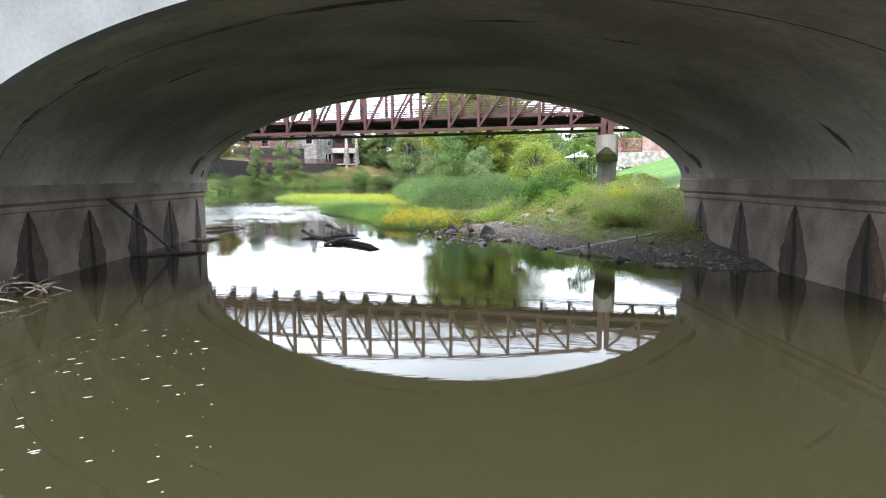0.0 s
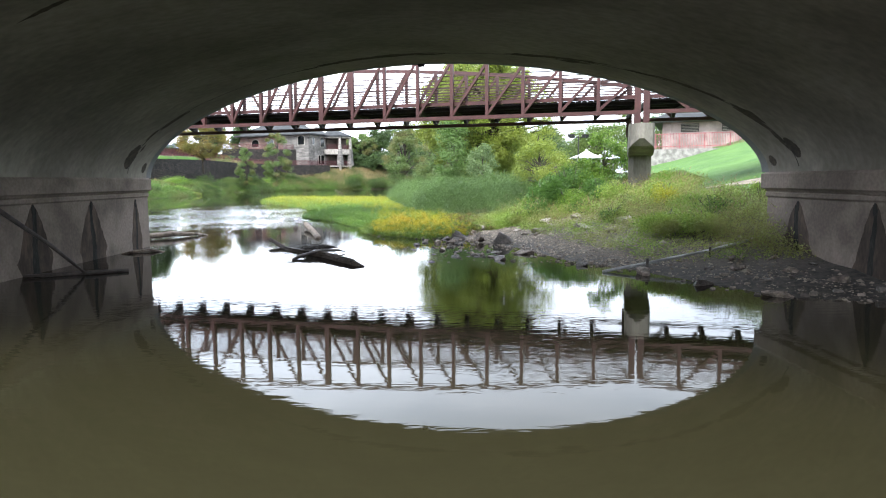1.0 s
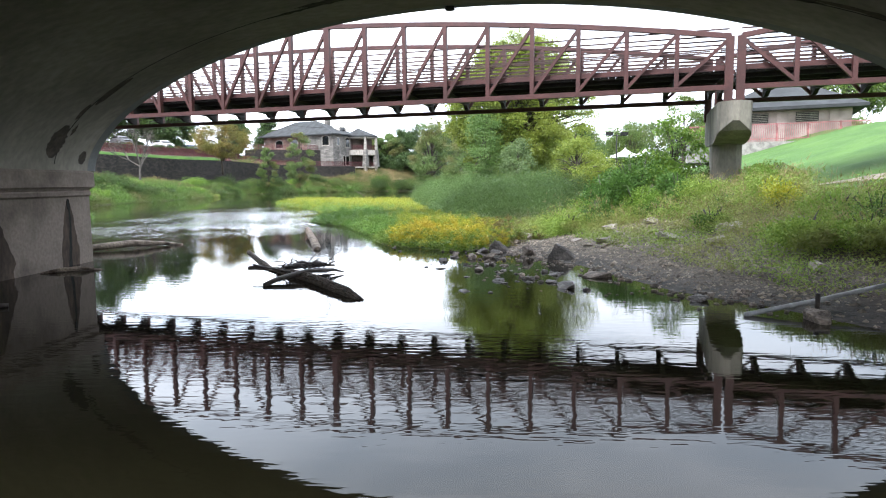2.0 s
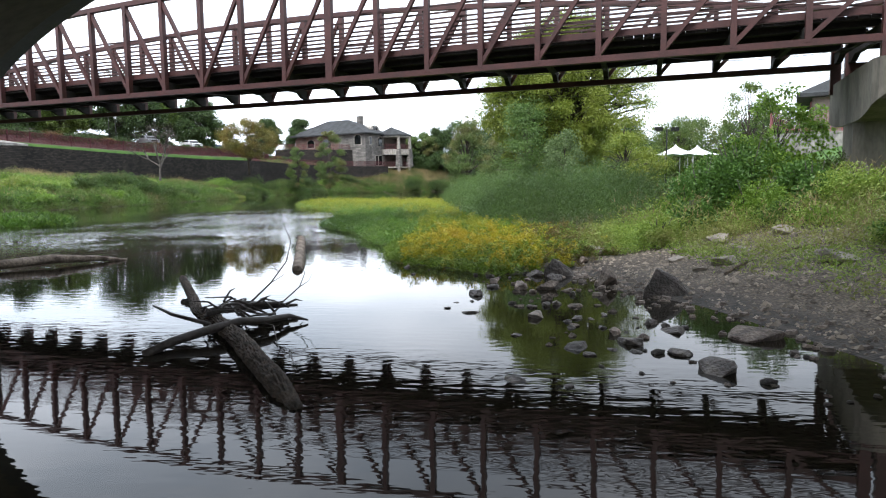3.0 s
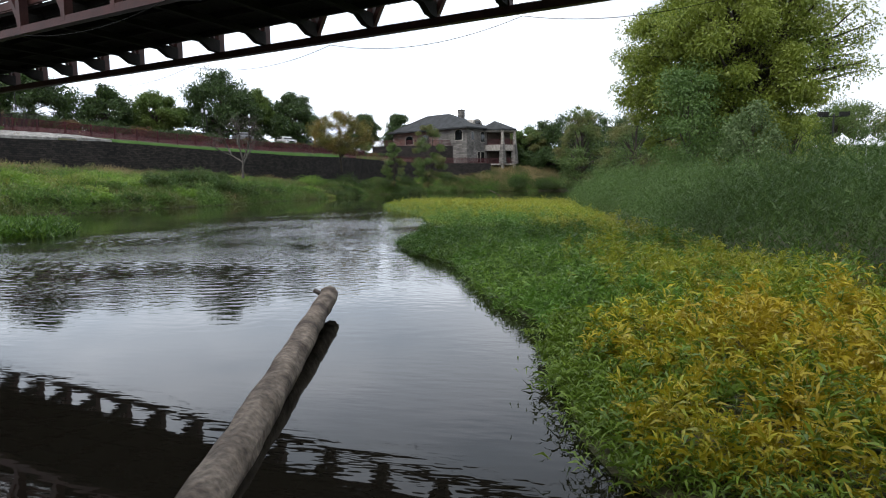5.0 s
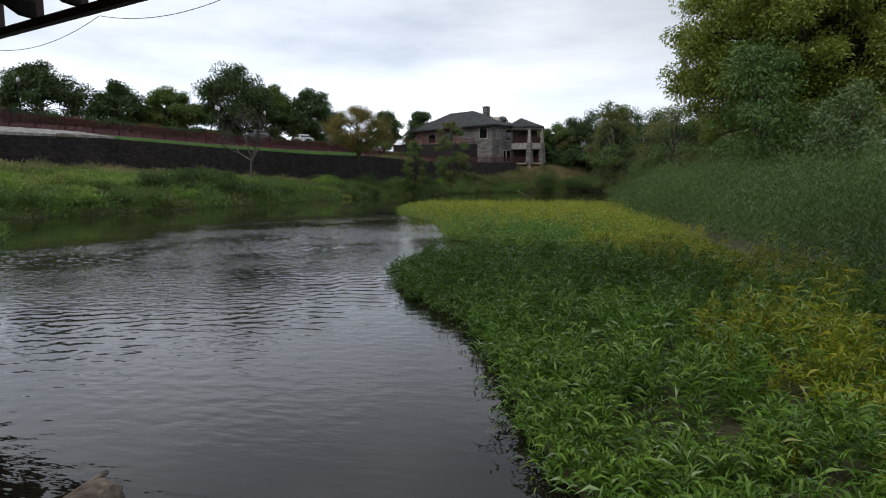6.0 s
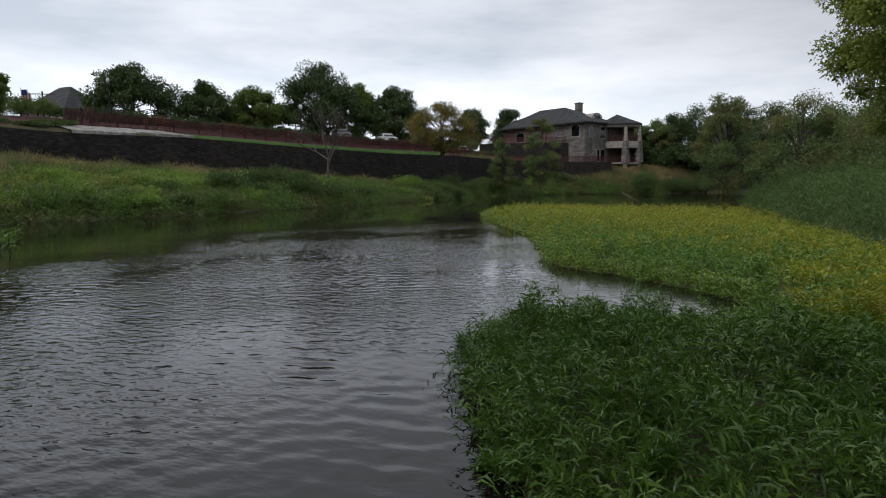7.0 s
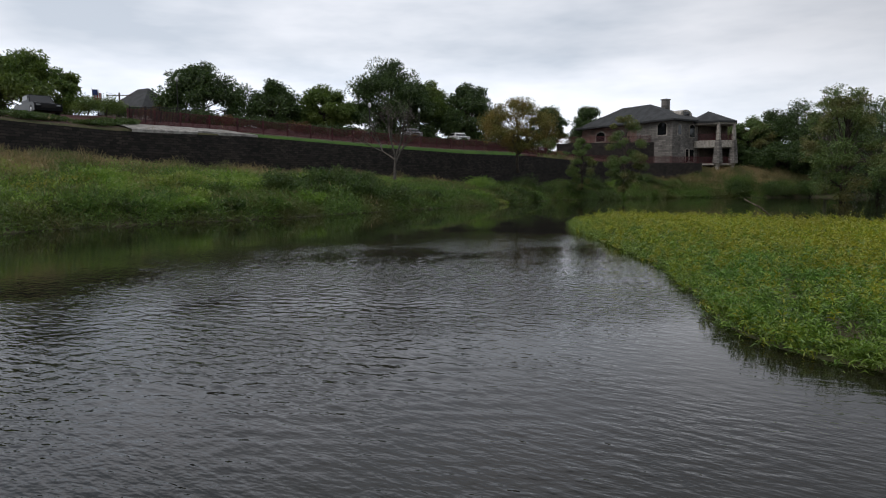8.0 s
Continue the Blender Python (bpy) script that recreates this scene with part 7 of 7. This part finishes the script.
def park_building():
    top = thing("park_building", "low pink stucco park building with grey hipped roof and louvres", "building", (0, 0, 0))
    m = Matrix.Translation((18.1, 55.8, 4.35)) @ Matrix.Rotation(radians(-24), 4, "Z")
    part("wall", Soup().box((3.7, 3.5, 1.05), (7.4, 7.0, 2.4), m), M_STUCCO, top)
    for x in (0.35, 3.4, 6.4):
        part("pilaster", Soup().box((x, -0.06, 1.05), (0.5, 0.16, 2.4), m), M_STUCCO, top)
    vs = [(-0.8, -0.8, 2.2), (8.2, -0.8, 2.2), (8.2, 7.8, 2.2), (-0.8, 7.8, 2.2), (3.3, 3.5, 4.4), (4.1, 3.5, 4.4), (-0.8, -0.8, 2.0), (8.2, -0.8, 2.0), (8.2, 7.8, 2.0), (-0.8, 7.8, 2.0)]
    part("roof", Soup().add([tuple(m @ Vector(v)) for v in vs], [(0, 1, 5, 4), (1, 2, 5), (2, 3, 4, 5), (3, 0, 4), (6, 7, 1, 0), (7, 8, 2, 1), (8, 9, 3, 2), (9, 6, 0, 3), (9, 8, 7, 6)]), M_ROOF, top)
    for x in (2.0, 4.9):
        v = part("louvre", Soup().box((x, -0.03, 1.55), (1.3, 0.1, 0.6), m), M_BLACK, top)
        for i in range(5):
            part("slat", Soup().box((x, -0.10, 1.32 + i * 0.115), (1.24, 0.05, 0.05), m), M_PIER, v)
    part("door", Soup().box((-0.03, 1.6, 0.9), (0.1, 1.0, 2.0), m), M_PINK, top)
    part("terrace_slab", Soup().box((2.9, -1.0, -0.75), (10.2, 3.6, 1.2), m), M_CONC, top)
    rail = part("railing", Soup().beam(tuple(m @ Vector((-2.0, -2.7, 0.95))), tuple(m @ Vector((8.0, -2.7, 0.95))), 0.05, 0.05), M_PINK, top, "faded pink metal railing")
    part("lower_rail", Soup().beam(tuple(m @ Vector((-2.0, -2.7, 0.05))), tuple(m @ Vector((8.0, -2.7, 0.05))), 0.05, 0.05), M_PINK, rail)
    for i in range(95):
        x = -2.0 + 10.0 * i / 94
        w = 0.08 if i % 16 == 0 else 0.022
        part("baluster", Soup().beam(tuple(m @ Vector((x, -2.7, -0.1))), tuple(m @ Vector((x, -2.7, 1.0))), w, w), M_PINK, rail)
    for i in range(12):
        y = -2.7 + 4.0 * i / 11
        part("baluster", Soup().beam(tuple(m @ Vector((-2.0, y, -0.1))), tuple(m @ Vector((-2.0, y, 1.0))), 0.022, 0.022), M_PINK, rail)
    part("side_rail", Soup().beam(tuple(m @ Vector((-2.0, -2.7, 0.95))), tuple(m @ Vector((-2.0, 1.3, 0.95))), 0.05, 0.05), M_PINK, rail)


park_building()
shed = thing("white_shed", "long low white building beyond the lawn", "building", (37, 57, 5.2))
part("wall", Soup().box((0, 0, 1.0), (9, 5, 2.0), Matrix.Rotation(radians(-24), 4, "Z")), M_TENT, shed)
part("roof", Soup().box((0, 0, 2.08), (9.6, 5.6, 0.16), Matrix.Rotation(radians(-24), 4, "Z")), M_ROOF, shed)
tree("maple_tree", "green tree beside the park building", 28.5, 60, 5.0, 10.5, 5.5, M_MAPLE, 7000, 0.26, seed=90, low=0.3, group="trees by the park building")
tree("maple_tree", "green tree behind the park building", 39, 66, 5.2, 12.5, 8, M_OAK, 7000, 0.3, seed=91, low=0.3, group="trees by the park building")
tree("locust_tree", "thin open-crowned tree beyond the shrubs", 23, 78, ground_z(23, 78), 10.5, 5.0, M_MAPLE, 3600, 0.2, seed=92, low=0.35, trunk_r=0.14, parts=30, lump=0.3, group="trees by the park building")


def tent(x, y, z, w, h):
    top = thing("canopy_tent", "white peaked fabric canopy over the riverside pavilion", "tent", (x, y, z), "canopy tents")
    s, n, rings = Soup(), 16, 7
    vs = []
    for j in range(rings + 1):
        t = j / rings
        r = w / 2 * (1 - t) ** 1.7 + 0.06
        for i in range(n):
            a = 2 * math.pi * i / n
            sag = 0.25 * (1 - t) * math.cos(4 * a) ** 2
            vs.append((r * math.cos(a), r * math.sin(a), h * 0.45 + h * 0.55 * t - sag * 0.6))
    fs = [(j * n + i, j * n + (i + 1) % n, (j + 1) * n + (i + 1) % n, (j + 1) * n + i) for j in range(rings) for i in range(n)]
    s.add(vs, fs + [tuple(range(rings * n, rings * n + n))], True)
    part("canopy", s, M_TENT, top)
    for a in (0.785, 2.356, 3.927, 5.498):
        part("pole", Soup().tube([(w * 0.46 * math.cos(a), w * 0.46 * math.sin(a), ground_z(x, y) - z - 0.5), (w * 0.46 * math.cos(a), w * 0.46 * math.sin(a), h * 0.46)], [0.07, 0.07], 8), M_PIPE, top)


tent(26.7, 115.1, 4.3, 6.0, 2.7)
tent(30.4, 117.0, 4.3, 6.0, 2.6)


flood = thing("floodlight_pole", "tall dark pole with four floodlights beside the canopy tents", "lamp", (24.2, 110.5, ground_z(24.2, 110.5)))
part("post", Soup().tube([(0, 0, -0.6), (0, 0, 7.6)], [0.12, 0.09], 8), M_BLACK, flood)
part("crossarm", Soup().beam((-1.6, -0.4, 7.3), (1.6, 0.4, 7.3), 0.1, 0.1), M_BLACK, flood)
for k in (-1.5, -0.9, 0.9, 1.5):
    part("floodlight", Soup().box((k, k * 0.25, 7.6), (0.5, 0.4, 0.45)), M_BLACK, flood)


def lamp_post(x, y, z, h, group="lamp posts"):
    top = thing("street_lamp", "dark post lamp with a pale globe on the terrace", "lamp", (x, y, z), group)
    part("post", Soup().tube([(0, 0, -0.3), (0, 0, 0.5), (0, 0, h - 0.6)], [0.09, 0.06, 0.05], 8), M_BLACK, top)
    part("globe", Soup().tube([(0, 0, h - 0.6), (0, 0, h - 0.5), (0, 0, h - 0.25), (0, 0, h - 0.05), (0, 0, h)], [0.08, 0.16, 0.19, 0.10, 0.02], 10), M_TENT, top)


for x, y, z, h in ((-70.9, 92.6, 9.6, 4.9), (-75.6, 86.0, 9.4, 3.2), (-61.5, 117, 9.0, 4.6), (-57, 123, 9.0, 4.2), (-50, 147, 9.0, 4.6), (-55, 108, 8.6, 3.6), (-33, 149, 8.75, 3.6)):
    lamp_post(x, y, z, h)

pole = thing("utility_pole", "weathered wooden utility pole with crossarm", "pole", (-99, 104.7, 9.5))
part("mast", Soup().tube([(0, 0, -0.5), (0, 0, 6.8)], [0.16, 0.12], 8), M_BARK, pole)
part("crossarm", Soup().beam((-1.5, -1.0, 6.4), (1.5, 1.0, 6.4), 0.12, 0.12), M_BARK, pole)
part("transformer", Soup().tube([(0.35, 0.1, 4.6), (0.35, 0.1, 5.6)], [0.26, 0.26], 10), M_PIER, pole)

flag = thing("flag", "striped flag hanging from a short pole", "flag", (-75.3, 85.2, 9.25))
part("pole", Soup().tube([(0, 0, -0.3), (0, 0, 3.4)], [0.04, 0.03], 6), M_PIPE, flag)
M_FLAGR, M_FLAGW, M_FLAGB = material("flag_red", (0.45, 0.03, 0.04), 0.8), material("flag_white", (0.75, 0.75, 0.75), 0.8), material("flag_blue", (0.03, 0.05, 0.2), 0.8)
for i in range(7):
    part("stripe", Soup().box((0.06 + 0.13 * i + 0.06, 0.02 * (i % 2), 2.35 - 0.05 * i), (0.13, 0.03, 1.5), Matrix.Rotation(radians(40), 4, "Z")), M_FLAGR if i % 2 else M_FLAGW, flag)
part("canton", Soup().box((0.3, -0.04, 2.9), (0.5, 0.03, 0.6), Matrix.Rotation(radians(40), 4, "Z")), M_FLAGB, flag)

far_house = thing("far_house", "grey-roofed pale house behind the terrace trees", "house", (-109.5, 116.5, 10.0))
part("wall", Soup().box((0, 0, 2.0), (11, 9, 5.0)), M_TRIM, far_house)
part("roof", Soup().add([(-6.2, -5.2, 4.5), (6.2, -5.2, 4.5), (6.2, 5.2, 4.5), (-6.2, 5.2, 4.5), (-1.5, 0, 9.2), (1.5, 0, 9.2)], [(0, 1, 5, 4), (1, 2, 5), (2, 3, 4, 5), (3, 0, 4), (3, 2, 1, 0)]), M_ROOF, far_house)
for x in (-3, 0, 3):
    part("window", Soup().box((x, -4.52, 2.4), (1.2, 0.1, 1.5)), M_GLASS, far_house)
gable = thing("gable_house", "small pale gabled house behind the hedge", "house", (-77, 124, 9.6))
part("wall", Soup().box((0, 0, 1.2), (6, 6, 2.8)), M_TRIM, gable)
part("roof", Soup().add([(-3.5, -3.4, 2.5), (3.5, -3.4, 2.5), (3.5, 3.4, 2.5), (-3.5, 3.4, 2.5), (0, -3.4, 4.6), (0, 3.4, 4.6)], [(0, 1, 4), (1, 2, 5, 4), (2, 3, 5), (3, 0, 4, 5), (3, 2, 1, 0)]), M_ROOF, gable)


# ---- vehicles on the terrace ----
M_TYRE = material("black_tyre", (0.02, 0.02, 0.02), 0.9, spread=0.1, bump=0.0)
M_RIM = material("alloy_rim", (0.5, 0.5, 0.5), 0.35, 0.9, spread=0.05, bump=0.0)
M_LAMP = material("headlight_glass", (0.25, 0.26, 0.27), 0.15, spread=0.03, bump=0.0)


def vehicle(kind, label, x, y, heading, colour, truck=False):
    paint = material(kind + "_paint", colour, 0.3, spread=0.03, bump=0.0, ior=1.2 if truck else 1.5)
    top = thing(kind, label, "truck" if truck else "car", (x, y, ground_z(x, y) - (0.12 if truck else 0.0)), "parked vehicles")
    top.rotation_euler = (0, 0, radians(heading))
    L, W, k = (5.7, 2.0, 1.16) if truck else (4.7, 1.85, 1.0)

    def extrude(prof, w0, w1, mat, name):
        n = len(prof)
        vs = [(px, -w0 / 2 if pz < 0.95 * k else -w1 / 2, pz) for px, pz in prof] + [(px, w0 / 2 if pz < 0.95 * k else w1 / 2, pz) for px, pz in prof]
        return part(name, Soup().add(vs, [tuple(range(n)), tuple(reversed(range(n, 2 * n)))] + [(i, n + i, n + (i + 1) % n, (i + 1) % n) for i in range(n)]), mat, top)

    h = L / 2
    body = [(-h, 0.35 * k), (-h, 0.85 * k), (-h + 0.15, 0.92 * k), (h - 1.3, 0.92 * k), (h - 0.2, 0.80 * k), (h, 0.62 * k), (h, 0.3 * k), (h - 0.5, 0.24 * k), (-h + 0.4, 0.24 * k)]
    extrude(body, W, W * 0.96, paint, "body")
    cabin = [(-0.9, 0.90 * k), (-0.75, 1.5 * k), (0.65, 1.52 * k), (1.35, 0.90 * k)] if truck else [(-h + 0.5, 0.90), (-h + 1.0, 1.42), (0.5, 1.46), (1.25, 0.90)]
    extrude(cabin, W * 0.94, W * 0.78, paint, "cabin")
    a, b = cabin[2], cabin[3]
    part("windscreen", Soup().add([(a[0] + 0.06, -W * 0.37, a[1] - 0.06), (a[0] + 0.06, W * 0.37, a[1] - 0.06), (b[0] + 0.0, W * 0.44, b[1] + 0.05), (b[0], -W * 0.44, b[1] + 0.05)], [(0, 1, 2, 3)]), M_GLASS, top)
    for sd in (-1, 1):
        part("side_window", Soup().box(((cabin[1][0] + a[0]) / 2, sd * W * 0.435, (a[1] + b[1]) / 2 + 0.02), (a[0] - cabin[1][0], 0.02, (a[1] - b[1]) * 0.62)), M_GLASS, top)
        part("headlight", Soup().box((h - 0.02, sd * W * 0.36, 0.66 * k), (0.08, 0.30, 0.10)), M_LAMP, top)
        for wx in (-h + 0.95, h - 0.95):
            wheel = part("wheel", Soup().tube([(wx, sd * (W / 2 - 0.22), 0.34 * k), (wx, sd * W / 2, 0.34 * k)], [0.34 * k, 0.34 * k], 18), M_TYRE, top)
            part("rim", Soup().tube([(wx, sd * (W / 2 - 0.02), 0.34 * k), (wx, sd * (W / 2 + 0.01), 0.34 * k)], [0.21 * k, 0.21 * k], 12), M_RIM, wheel)
    part("grille", Soup().box((h + 0.005, 0, 0.58 * k), (0.05, W * 0.5, 0.2 * k)), M_BLACK, top)


vehicle("pickup_truck", "dark blue-black pickup truck parked above the wall", -63.1, 72.6, -14, (0.004, 0.0045, 0.006), True)
vehicle("estate_car", "white estate car parked on the terrace", -52.8, 127.2, -40, (0.7, 0.7, 0.7))
vehicle("saloon_car", "dark blue saloon car parked on the terrace", -49.2, 130.5, -40, (0.03, 0.05, 0.10))
vehicle("saloon_car", "grey saloon car parked on the terrace", -58.0, 122.5, -40, (0.2, 0.2, 0.21))

# stick standing out of the shoal, and the hanging wires of the footbridge
stick = part("stick", Soup().tube([(-8.6, 73.4, 0.1), (-9.2, 73.2, 0.7), (-9.9, 73.0, 1.1)], [0.04, 0.03, 0.015], 6), M_LOG)
tagged(stick, "pale bare stick standing at the end of the shoal", "stick", group="sticks")
for off, z, sag in ((-0.14, 4.66, 0.22), (GAUGE + 0.14, 4.66, 0.28)):
    s, pts = Soup(), []
    for i in range(24 * 6 + 1):
        k = -15 + i / 6
        p = N0 + ALONG * (PANEL * k) + ACROSS * off
        f = (k % 3) / 3
        pts.append((p.x, p.y, z - sag * 4 * f * (1 - f)))
    s.tube(pts, [0.006] * len(pts), 5)
    tagged(part("hanging_wire", s, M_BLACK), "thin wire looped along the footbridge chord", "wire", group="wires")
